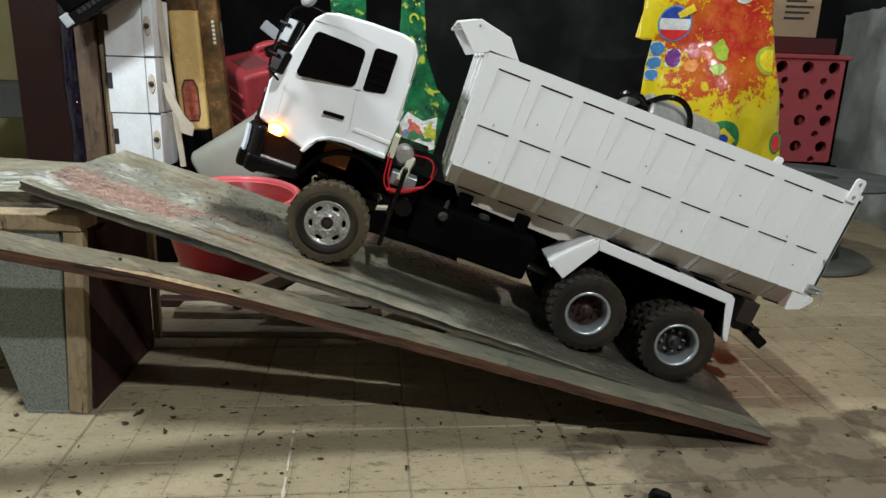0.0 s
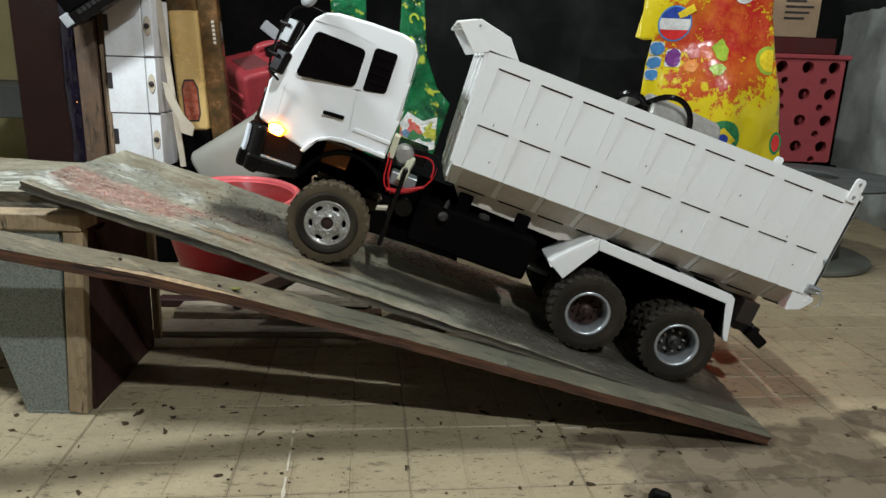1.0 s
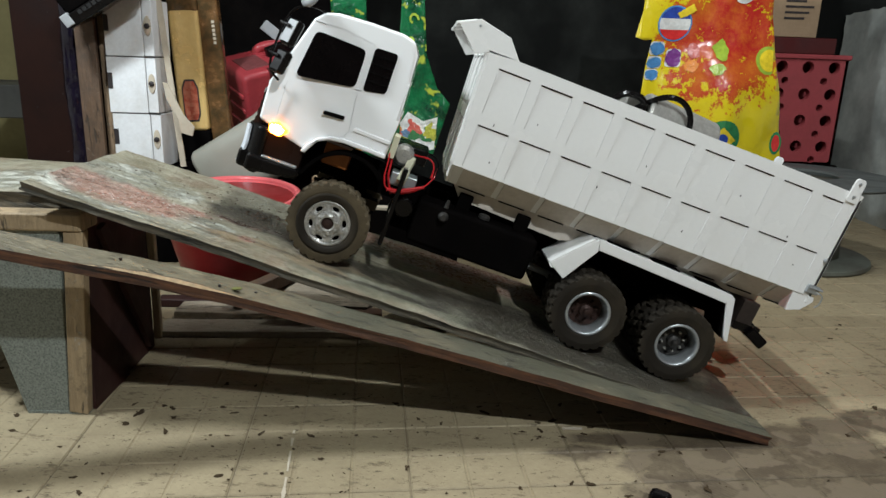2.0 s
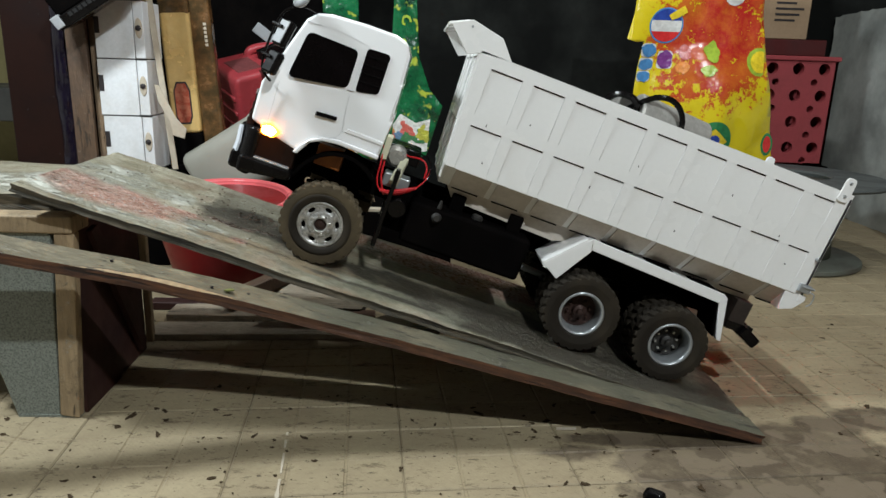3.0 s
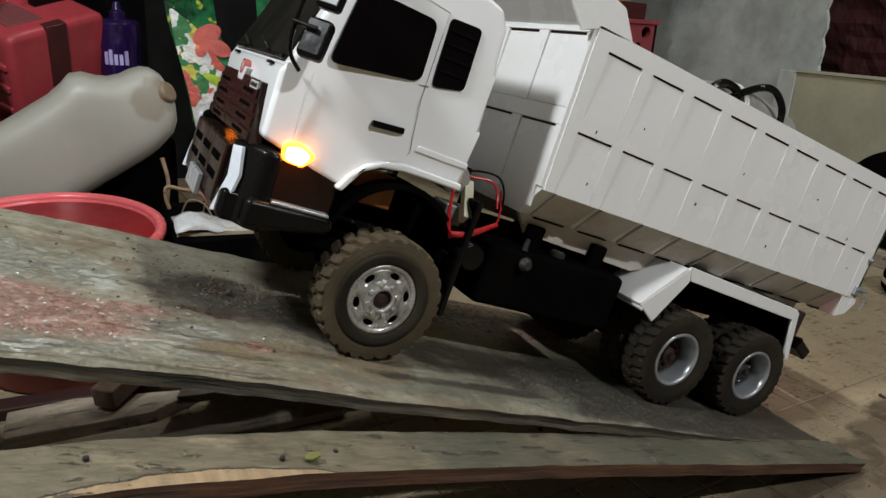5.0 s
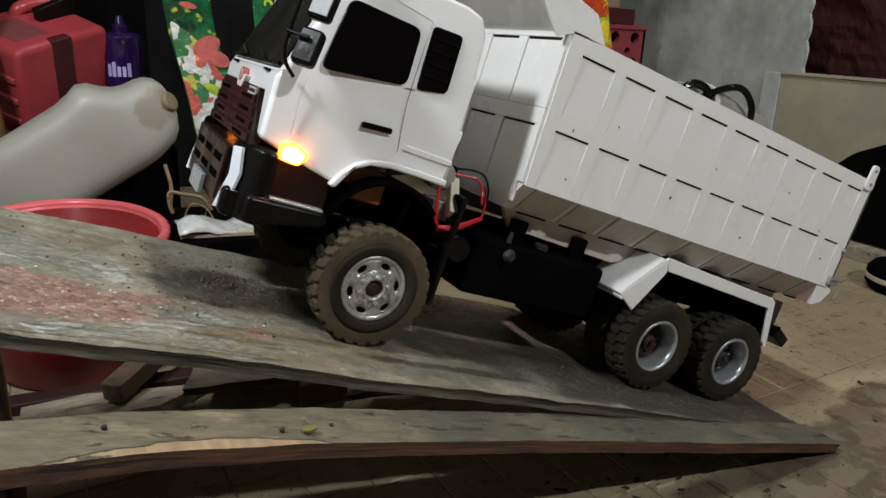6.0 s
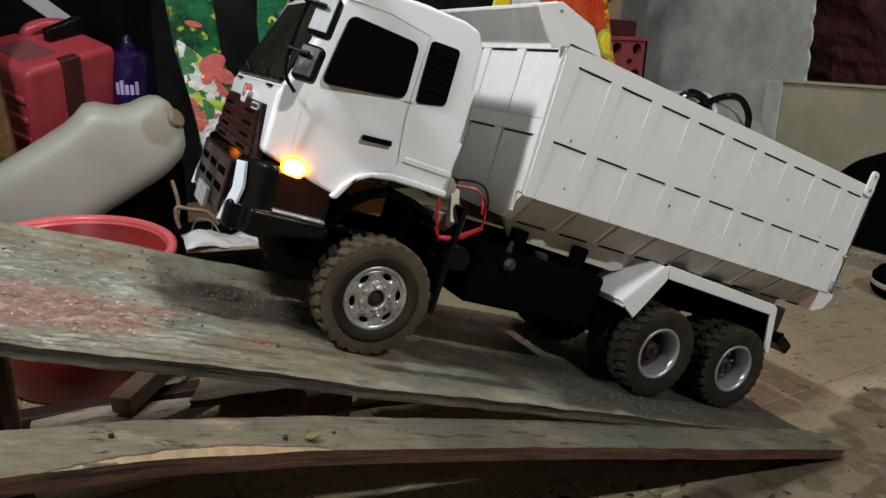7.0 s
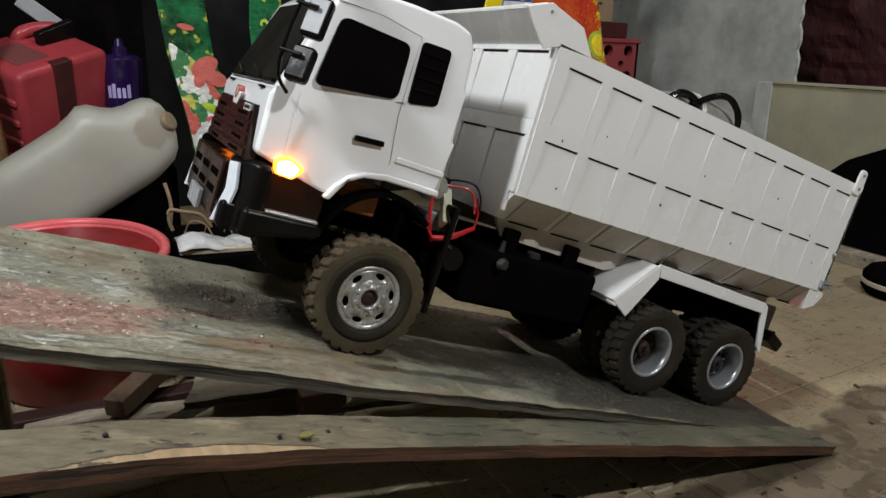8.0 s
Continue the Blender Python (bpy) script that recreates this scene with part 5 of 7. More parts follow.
def make_bed():
    bed = part("bed", bmesh.new(), MAT_WHITE, truck, "white ribbed dump bed, lightly soiled")
    t = 0.0045
    y, z0, z1, lo = W - 0.0035, 0.178, 0.323, 0.1505
    u = [(-y, z1), (-y, z0), (-0.078, lo), (0.078, lo), (y, z0), (y, z1), (y - t, z1), (y - t, z0 + 0.002), (0.076, lo + t), (-0.076, lo + t), (-y + t, z0 + 0.002), (-y + t, z1)]
    bm = prismed(u, 0.122, 0.640, "x")
    bmesh.ops.recalc_face_normals(bm, faces=bm.faces)
    bm.to_mesh(bed.data)
    bm.free()
    cols = [(0.1335 + 0.0573 * i, 0.1335 + 0.0573 * i + (0.0430 if i < 8 else 0.0315)) for i in range(9)]
    for s in (-1, 1):
        a, b = sorted((s * (y - 0.0005), s * W))
        part("top_rail", boxed(0.1185, 0.6440, a, b, 0.3095, 0.3255), MAT_WHITE, bed)
        part("mid_rail", boxed(0.1185, 0.6440, a, b, 0.2365, 0.2515), MAT_WHITE, bed)
        edges = [0.1185] + [c for pair in cols for c in pair] + [0.6440]
        for k in range(0, len(edges), 2):
            for zz in ((0.178, 0.2365), (0.2515, 0.3095)):
                part("rib", boxed(edges[k], edges[k + 1], a, b, *zz), MAT_WHITE, bed)
        for c0, c1 in cols:
            for lo_z, hi_z in ((0.178, 0.2365), (0.2515, 0.3095)):
                # each panel is cut free at its top and leans in a little
                o = [(s * (y - 0.001), hi_z), (s * (W - 0.0014), hi_z), (s * (W - 0.00004), lo_z), (s * (y - 0.001), lo_z)]
                part("panel", prismed(o, c0 + 0.0003, c1 - 0.0003, "x"), MAT_WHITE, bed)
                part("panel_slot", boxed(c0 + 0.0008, c1 - 0.0008, *sorted((s * (y + 0.0001), s * (W - 0.0008))), hi_z - 0.0019, hi_z), MAT_BROWNPL, bed, "dark gap over a panel")
            part("skirt_panel", prismed(((s * W, 0.1775), (s * 0.0805, 0.1500), (s * 0.0790, 0.1520), (s * (W - 0.002), 0.1785)), c0 + 0.004, c1 + 0.010, "x"), MAT_WHITE_SHADED, bed)
            part("skirt_gap", boxed(c0 + 0.008, c1 + 0.002, *sorted((s * 0.079, s * 0.0825)), 0.1488, 0.1506), MAT_MATT, bed)
    # headboard with its ribs and its forward visor
    h = W - 0.0014
    part("headboard", prismed(((-h, 0.1785), (-0.080, 0.1505), (0.080, 0.1505), (h, 0.1785), (h, 0.3235), (-h, 0.3235)), 0.1170, 0.1216, "x"), MAT_WHITE, bed, bevel=0.0008, segments=1)
    part("head_rail", boxed(0.1140, 0.1172, -h, h, 0.3180, 0.3235), MAT_WHITE, bed, bevel=0.0005, segments=1)
    part("head_mid_rail", boxed(0.1140, 0.1172, -h, h, 0.2365, 0.2520), MAT_WHITE, bed, bevel=0.0005, segments=1)
    fields = ((-0.0975, -0.0395), (-0.0235, 0.0315), (0.0475, 0.0985))
    ribs = [-h] + [v for pair in fields for v in pair] + [h]
    for k in range(0, len(ribs), 2):
        low = 0.155 if k in (2, 4) else 0.180
        for z0, z1 in ((low, 0.2365), (0.2520, 0.3180)):
            part("head_rib", boxed(0.1140, 0.1172, ribs[k], ribs[k + 1], z0, z1), MAT_WHITE, bed, bevel=0.0005, segments=1)
    for y0, y1 in fields:
        for z in (0.3168, 0.2353):
            part("head_slot", boxed(0.1160, 0.1169, y0 + 0.0006, y1 - 0.0006, z - 0.0010, z + 0.0011), MAT_BROWNPL, bed)
        for z0, z1 in ((0.160, 0.2342), (0.2525, 0.3157)):
            part("head_panel", prismed(((0.1148, z0), (0.1164, z1), (0.1175, z1), (0.1175, z0)), y0 + 0.0004, y1 - 0.0004), MAT_WHITE, bed)
    visor = part("visor", prismed(((0.0685, 0.3435), (0.0925, 0.3545), (0.0955, 0.3530), (0.1215, 0.3235), (0.1175, 0.3225), (0.0920, 0.3500), (0.0705, 0.3405)), -W + 0.001, W - 0.001), MAT_WHITE, bed,
                 "white forward visor", bevel=0.0008, segments=1)
    for s in (-1, 1):
        part("visor_cheek", prismed(((0.0680, 0.3435), (0.0925, 0.3560), (0.1345, 0.3480), (0.1550, 0.3250), (0.1150, 0.3225), (0.0990, 0.3150)), *sorted((s * (W - 0.004), s * W))), MAT_WHITE, visor, bevel=0.0006, segments=1)
        screw = bmesh.new()
        rod(screw, (0.094, s * W, 0.348), (0.094, s * (W + 0.001), 0.348), 0.0016, n=8)
        part("screw", screw, MAT_STEEL, visor)
    # tailgate
    gate = part("tailgate", boxed(0.640, 0.645, -W, W, 0.168, 0.3200), MAT_WHITE, bed, "white hinged tailgate", bevel=0.0008, segments=1)
    for s in (-1, 1):
        lug = rounded(((0.6215, 0.3120), (0.6230, 0.3450), (0.6370, 0.3450), (0.6380, 0.3120)), 0.006)
        part("hinge_lug", prismed(lug, *sorted((s * (W + 0.0002), s * (W + 0.0035)))), MAT_WHITE, gate, bevel=0.0006, segments=1)
        for x, z in ((0.6295, 0.3380), (0.6295, 0.3200), (0.6380, 0.2300)):
            sc = bmesh.new()
            rod(sc, (x, s * (W + 0.001), z), (x, s * (W + 0.0050), z), 0.0026, 0.0020, 10)
            part("screw", sc, MAT_STEEL, gate)
        part("latch", boxed(0.632, 0.650, *sorted((s * (W - 0.002), s * (W + 0.004))), 0.182, 0.194), MAT_STEEL, gate, "small metal latch", bevel=0.0015)
        pin = bmesh.new()
        tube(pin, ((0.646, s * (W + 0.003), 0.186), (0.655, s * (W + 0.006), 0.184), (0.657, s * (W + 0.005), 0.172), (0.653, s * (W + 0.004), 0.166)), 0.0010)
        rod(pin, (0.634, s * (W + 0.004), 0.190), (0.652, s * (W + 0.006), 0.191), 0.0018)
        part("latch_pin", pin, MAT_STEEL, gate)
        part("tail_skirt", prismed(((0.618, 0.178), (0.650, 0.178), (0.652, 0.172), (0.640, 0.1560), (0.622, 0.1490)), *sorted((s * 0.083, s * (W - 0.001)))), MAT_WHITE, gate, bevel=0.0006)
    for x, z in ((0.357, 0.262), (0.308, 0.215), (0.153, 0.2420), (0.165, 0.196), (0.574, 0.242), (0.205, 0.262), (0.438, 0.200), (0.49, 0.27), (0.60, 0.21)):
        h = random.uniform(0.0008, 0.0016)
        part("paint_chip", boxed(x - 0.0006, x + 0.0006, -W - 0.0003, -W + 0.0030, z - h, z + h), MAT_INK, bed, "small dark chip in the paint")
    for ob in [bed] + list(bed.children):
        for v in ob.data.vertices:
            if v.co.x < 0.125:  # the front edge leans forward towards the top
                v.co.x -= (v.co.z - 0.25) * 0.045
    return bed


make_bed()


def make_wiring():
    loom = part("wiring", tube(bmesh.new(), ((0.040, -0.086, 0.172), (0.043, -0.092, 0.150), (0.045, -0.094, 0.130), (0.052, -0.095, 0.1175), (0.066, -0.096, 0.1165), (0.086, -0.094, 0.126), (0.098, -0.090, 0.135),
                (0.107, -0.075, 0.148), (0.109, -0.062, 0.162)), 0.0010), MAT_REDWIRE, truck, "red and black battery wires")
    part("black_wire", tube(bmesh.new(), ((0.066, -0.054, 0.167), (0.080, -0.060, 0.173), (0.098, -0.066, 0.174), (0.108, -0.068, 0.164), (0.108, -0.075, 0.148), (0.100, -0.086, 0.130)), 0.0010), MAT_BLACK, loom)
    part("red_lead", tube(bmesh.new(), ((0.053, -0.094, 0.1155), (0.066, -0.095, 0.1185), (0.082, -0.094, 0.126), (0.098, -0.091, 0.134)), 0.0022), MAT_REDWIRE, loom)
    part("red_lead", tube(bmesh.new(), ((0.056, -0.090, 0.1145), (0.068, -0.090, 0.1150), (0.082, -0.089, 0.121), (0.094, -0.087, 0.130)), 0.0018), MAT_REDWIRE, loom)
    part("red_wire", tube(bmesh.new(), ((0.045, -0.080, 0.168), (0.047, -0.085, 0.150), (0.050, -0.088, 0.130), (0.060, -0.085, 0.110)), 0.0014), MAT_REDWIRE, loom)
    part("red_wire", tube(bmesh.new(), ((0.060, -0.054, 0.169), (0.074, -0.058, 0.166), (0.094, -0.064, 0.168), (0.103, -0.066, 0.160), (0.104, -0.074, 0.146)), 0.0012), MAT_REDWIRE, loom)
    turn = Vector((-0.0062, -0.033, -0.0324)).to_track_quat("Z", "X").to_matrix().to_4x4()
    part("connector", boxed(-0.0046, 0.0046, -0.0046, 0.0046, 0.0, 0.026, m=Matrix.Translation((0.0726, -0.0600, 0.160)) @ turn), MAT_IVORY, loom, "ivory plastic connector", bevel=0.0010)
    part("connector_cap", boxed(-0.0056, 0.0056, -0.0056, 0.0056, 0.024, 0.044, m=Matrix.Translation((0.0726, -0.0600, 0.160)) @ turn), MAT_IVORY, loom, bevel=0.001)
    motor = bmesh.new()
    rod(motor, (0.060, -0.062, 0.160), (0.060, -0.034, 0.160), 0.0140, n=24)
    m = part("motor", motor, MAT_CHROME, truck, "bright metal electric motor behind the cab", bevel=0.002)
    part("motor_cap", rod(bmesh.new(), (0.060, -0.068, 0.160), (0.060, -0.062, 0.160), 0.0095, 0.0132, 20), MAT_CHROME, m)
    part("receiver", boxed(0.046, 0.092, -0.03, 0.04, 0.150, 0.172), MAT_BLACK, truck, "black receiver box", bevel=0.002)
    part("cab_bracket", boxed(0.040, 0.048, -0.090, -0.055, 0.155, 0.185), MAT_IVORY, truck, "pale bracket behind the cab", bevel=0.001)
    part("speed_control", boxed(0.052, 0.088, -0.075, -0.045, 0.120, 0.138), MAT_STEEL, truck, "small grey control box", bevel=0.002)
    part("servo", boxed(-0.040, -0.005, -0.085, -0.060, 0.118, 0.146), surface("amber_plastic", (0.30, 0.10, 0.02), (0.16, 0.05, 0.015), 60, 160, 0.4), truck, "amber plastic servo in the wheel arch", bevel=0.002)


make_wiring()

# what lies in the bed
load = empty("metal_scrap", RAMP @ pose(0.346, -0.012, 0.1555), "dull grey scrap motor with black hose in the dump bed", "scrap metal")
part("casing", rod(bmesh.new(), (-0.01, -0.05, 0.163), (0.095, -0.045, 0.163), 0.033, 0.028, 24), MAT_SCRAP, load, bevel=0.004)
part("mount", boxed(0.0, 0.07, -0.06, 0.02, 0.0, 0.135), MAT_SCRAP, load, bevel=0.004)
part("flange", boxed(-0.038, 0.005, -0.060, -0.02, 0.130, 0.186), MAT_SCRAP, load, bevel=0.003)
part("hose", tube(bmesh.new(), ((-0.062, -0.06, 0.120), (-0.055, -0.07, 0.172), (-0.035, -0.07, 0.185), (-0.015, -0.07, 0.176), (-0.008, -0.06, 0.130)), 0.0045), MAT_BLACK, load, "black rubber hose")
part("hose", tube(bmesh.new(), ((-0.030, -0.05, 0.160), (0.0, -0.078, 0.194), (0.030, -0.08, 0.196), (0.048, -0.08, 0.170), (0.050, -0.05, 0.120)), 0.0038), MAT_BLACK, load, "black rubber hose")
part("cable", tube(bmesh.new(), ((0.05, -0.03, 0.172), (0.07, -0.03, 0.190), (0.095, -0.03, 0.180), (0.100, -0.03, 0.140)), 0.0014), MAT_BLACK, load)


# ---- things behind the ramp ----
def basin():
    b = empty("plastic_basin", pose(-0.092, 1.315, 0.0075, 5, 0, 0) @ Matrix.Diagonal((1, 1, 0.94, 1)), "pink-red round plastic basin standing behind the ramp", "basin")
    shell = bmesh.new()
    lathe(shell, ((0.088, 0.0), (0.092, 0.004), (0.110, 0.09), (0.128, 0.182), (0.1295, 0.190)), 56)
    part("wall", shell, MAT_BASIN_SHADED, b, "red outer wall, darkened to paint its shade", smooth=True)
    inside = bmesh.new()
    lathe(inside, ((0.1310, 0.198), (0.126, 0.192), (0.107, 0.09), (0.089, 0.008), (0.03, 0.006), (0.001, 0.006)), 56)
    for f in [f for f in inside.faces if len(f.verts) > 8]:
        inside.faces.remove(f)
    part("inside", inside, MAT_PINK, b, "pink inner wall", smooth=True)
    rim = bmesh.new()
    lathe(rim, ((0.127, 0.190), (0.128, 0.199), (0.134, 0.202), (0.140, 0.198), (0.140, 0.190), (0.135, 0.187)), 56, closed=True)
    part("rim", rim, MAT_PINK, b, "rolled pink rim", smooth=True)
    return b


basin()


def loft(bm, rows, n=28, power=3.2):
    """Rounded oblong sections along x: rows of x, lower z, upper z, half width."""
    rings = []
    for x, lo, hi, half in rows:
        ring = []
        for k in range(n):
            a = math.tau * k / n
            c, s = math.cos(a), math.sin(a)
            y = half * math.copysign(abs(c) ** (2 / power), c)
            z = (lo + hi) / 2 + (hi - lo) / 2 * math.copysign(abs(s) ** (2 / power), s)
            ring.append(bm.verts.new((x, y, z)))
        rings.append(ring)
    for a, b in zip(rings, rings[1:]):
        for k in range(n):
            j = (k + 1) % n
            bm.faces.new((a[k], a[j], b[j], b[k]))
    bm.faces.new(rings[0])
    bm.faces.new(rings[-1][::-1])
    return bm


def milk_can():
    """A milky jerrycan lying askew on the rubbish behind the basin."""
    can = empty("white_jerrycan", pose(-0.189, 1.525, 0.180, 0, -31, 0), "milky white plastic jerrycan lying askew behind the basin", "jerrycan")
    body = loft(bmesh.new(), ((-0.004, -0.050, 0.060, 0.044), (0.0, -0.062, 0.071, 0.057), (0.008, -0.066, 0.076, 0.062), (0.10, -0.067, 0.077, 0.063), (0.165, -0.067, 0.079, 0.063), (0.190, -0.067, 0.084, 0.062), (0.208, -0.067, 0.090, 0.062),
                              (0.224, -0.067, 0.084, 0.061), (0.238, -0.066, 0.070, 0.061), (0.252, -0.064, 0.060, 0.060), (0.268, -0.060, 0.055, 0.058), (0.285, -0.055, 0.054, 0.056),
                              (0.300, -0.042, 0.050, 0.052), (0.311, -0.022, 0.042, 0.045), (0.318, -0.002, 0.028, 0.030)), 32, 4.0)
    part("body", body, MAT_STAINED, can, smooth=True)
    part("neck", rod(bmesh.new(), (0.296, -0.030, 0.004), (0.316, -0.044, 0.004), 0.019, 0.016, 24), surface("grimy_plastic", (0.20, 0.155, 0.10), (0.10, 0.07, 0.045), 26, 120, 0.5), can, "grimy brown neck", bevel=0.004)
    return can


milk_can()
junk_box = tagged(part("junk_box", boxed(-0.25, 0.06, 1.47, 1.60, 0.0, 0.118), MAT_MATT, bevel=0.004), "low black box under the jerrycan", "box")
tagged(part("junk_crate", boxed(0.053, 0.36, 1.245, 1.45, 0.0, 0.180), MAT_MATT, bevel=0.004), "dark wooden crate with rubbish on it", "crate")


def rubbish():
    cloth = bmesh.new()
    n = 14
    grid = [[cloth.verts.new((0.056 + 0.110 * i / n, 1.255 + 0.075 * j / 6, 0.184 + 0.020 * math.exp(-((i - 3) / 4) ** 2) * math.sin(0.4 + j * 0.4) + 0.006 * noise.noise(Vector((i * 0.4, j * 0.7, 2))))) for i in range(n + 1)] for j in range(7)]
    for j in range(6):
        for i in range(n):
            cloth.faces.new((grid[j][i], grid[j][i + 1], grid[j + 1][i + 1], grid[j + 1][i]))
    tagged(part("crumpled_wrapper", cloth, MAT_HAZE, smooth=True, thick=0.002), "crumpled white wrapper on the dark crate", "wrapper")
    tagged(part("slat", boxed(-0.09, 0.10, -0.010, 0.010, 0, 0.006, m=pose(0.148, 1.262, 0.181, 0, 0, -6)), MAT_PAPER, bevel=0.001), "thin pale wooden slat on the dark crate", "slat")
    tagged(part("bent_pipe", tube(bmesh.new(), ((0.062, 1.40, 0.183), (0.058, 1.40, 0.200), (0.060, 1.40, 0.216), (0.080, 1.40, 0.212), (0.105, 1.40, 0.205), (0.12, 1.40, 0.184)), 0.0030), MAT_CARD, smooth=True), "bent brown plastic pipe among the rubbish", "pipe")
    twig = bmesh.new()
    tube(twig, ((0.062, 1.44, 0.181), (0.066, 1.445, 0.215), (0.060, 1.452, 0.250)), 0.003)
    tagged(part("dark_stick", twig, MAT_STUD), "dark stick leaning on the jerrycan", "stick")
    wires = bmesh.new()
    for k in range(5):
        x = 0.075 + 0.03 * k
        tube(wires, ((x, 1.37, 0.182), (x + 0.01, 1.36, 0.205 + 0.01 * (k % 3)), (x + 0.03, 1.355, 0.20), (x + 0.04, 1.35, 0.181)), 0.0012, 6)
    tagged(part("wire_tangle", wires, MAT_CARD), "tangle of thin brown wires on the crate", "wire", kind="stuff")


rubbish()


def red_can():
    m = pose(-0.112, 1.80, 0.266, 22, 0, 0) @ pose(0, 0, 0, 0, 0, 40) @ Matrix.Scale(1.25, 4)
    can = empty("red_fuel_can", m, "red moulded plastic fuel can with carrying handle", "fuel can")
    body = prismed(rounded(((-0.075, 0.0), (0.075, 0.0), (0.075, 0.160), (-0.075, 0.160)), 0.015, 4), -0.058, 0.058)
    part("body", body, MAT_REDCAN, can, bevel=0.010, segments=4)
    part("panel", boxed(-0.055, -0.005, -0.035, 0.025, 0.158, 0.1615), surface("faded_label", (0.16, 0.045, 0.045), (0.09, 0.03, 0.03), 40, 150, 0.5), can, "faded dark label", bevel=0.001)
    part("strap", boxed(-0.020, 0.010, -0.0600, -0.045, 0.03, 0.1608), surface("dark_red_strap", (0.060, 0.014, 0.014), (0.03, 0.01, 0.01), 30, 120, 0.4), can, "dark red recessed strap", bevel=0.002)
    for k in range(4):
        part("rib", boxed(-0.0785, -0.070, -0.050, 0.050, 0.020 + 0.030 * k, 0.030 + 0.030 * k), MAT_REDCAN, can, bevel=0.003)
    part("handle", tube(bmesh.new(), ((0.000, 0.040, 0.150), (0.010, 0.038, 0.166), (0.035, 0.032, 0.170), (0.060, 0.024, 0.165), (0.068, 0.018, 0.148)), 0.009, 10), MAT_REDCAN, can, smooth=True)
    part("catch", boxed(-0.02, 0.02, -0.006, 0.006, -0.03, 0.03, m=pose(0.040, 0.004, 0.162, 0, 82, 0)), MAT_BLACK, can, "black catch", bevel=0.002)
    return can


red_can()
can_stand = tagged(part("can_stand", boxed(-0.28, 0.10, 1.66, 1.94, 0.0, 0.238), MAT_MATT, bevel=0.003), "low black shelf box holding cans", "shelf")
tagged(part("metal_tag", boxed(-0.014, 0.014, -0.002, 0.002, -0.042, 0.042, m=pose(-0.100, 1.83, 0.511, 10, -52, 0)), MAT_GREY, bevel=0.002), "grey metal strip leaning over the red can", "metal strip")


def bottle():
    b = empty("purple_bottle", pose(0.025, 1.76, 0.238), "purple plastic bottle with pale lettering", "bottle")
    part("body", lathe(bmesh.new(), ((0.031, 0.0), (0.034, 0.004), (0.034, 0.150), (0.036, 0.158), (0.036, 0.196), (0.030, 0.203), (0.012, 0.206)), 36), MAT_PURPLE, b, smooth=True, bevel=0.001)
    for k, (h, a) in enumerate(((0.022, -0.75), (0.026, -0.5), (0.018, -0.25), (0.018, 0.0), (0.024, 0.25))):
        ang = radians(-90) + a
        m = pose(0.0345 * math.cos(ang), 0.0345 * math.sin(ang), 0.126, 0, 0, math.degrees(ang) + 90)
        part("letter_bar", boxed(-0.0030, 0.0030, -0.0012, 0.0010, 0.0, h, m=m), MAT_LILAC, b)
    part("cap", lathe(bmesh.new(), ((0.014, 0.204), (0.014, 0.216), (0.009, 0.219), (0.006, 0.232), (0.003, 0.234)), 20), MAT_PURPLE, b, "dark purple nozzle cap", smooth=True, bevel=0.001)
    return b


bottle()

# added black sheet that stands in for the dark cavity
black_board = tagged(part("black_board", boxed(-0.45, 0.085, 1.965, 1.985, 0.0, 1.1), MAT_MATT), "added black sheet in place of the dark cavity behind the cans", "board")


def gold_pack():
    p = empty("gold_packet", pose(-0.240, 1.60, 0.215) @ pose(0, 0, 0, 0, -3, 0), "shiny gold foil packet with red-brown emblem", "packet")
    part("bag", boxed(-0.033, 0.033, -0.018, 0.018, 0.070, 0.42), MAT_GOLD, p, bevel=0.008, segments=3)
    part("base", boxed(-0.033, 0.034, -0.017, 0.018, 0.0, 0.070), MAT_MATT, p, bevel=0.004)
    part("emblem", prismed([(-0.016, 0.110), (-0.011, 0.095), (0.011, 0.095), (0.016, 0.110), (0.016, 0.165), (0.009, 0.182), (-0.009, 0.182), (-0.016, 0.165)], -0.0196, -0.0180), MAT_EMBLEM, p, "red-brown emblem")
    part("emblem_frame", prismed([(-0.019, 0.108), (-0.013, 0.091), (0.013, 0.091), (0.019, 0.108), (0.019, 0.167), (0.011, 0.186), (-0.011, 0.186), (-0.019, 0.167)], -0.0188, -0.0178), MAT_INK, p)
    part("top_band", boxed(-0.0332, 0.0332, -0.0185, 0.0185, 0.330, 0.42), MAT_BROWNFOIL, p, bevel=0.006)
    q = empty("brown_packet", pose(-0.182, 1.61, 0.215) @ pose(0, 0, 0, 0, -4, 0), "glossy dark brown foil packet", "packet")
    part("bag", boxed(-0.024, 0.024, -0.016, 0.016, 0.0, 0.42), MAT_BROWNFOIL, q, bevel=0.008, segments=3)
    for k in range(6):
        part("letter_bar", boxed(0.008, 0.014, -0.0172, -0.0158, 0.265 + 0.009 * k, 0.271 + 0.009 * k), MAT_PAPER, q)
    tagged(part("packet_shelf", boxed(-0.30, -0.13, 1.56, 1.66, 0.0, 0.215), MAT_MATT, bevel=0.003), "low black box holding foil packets", "shelf")


gold_pack()


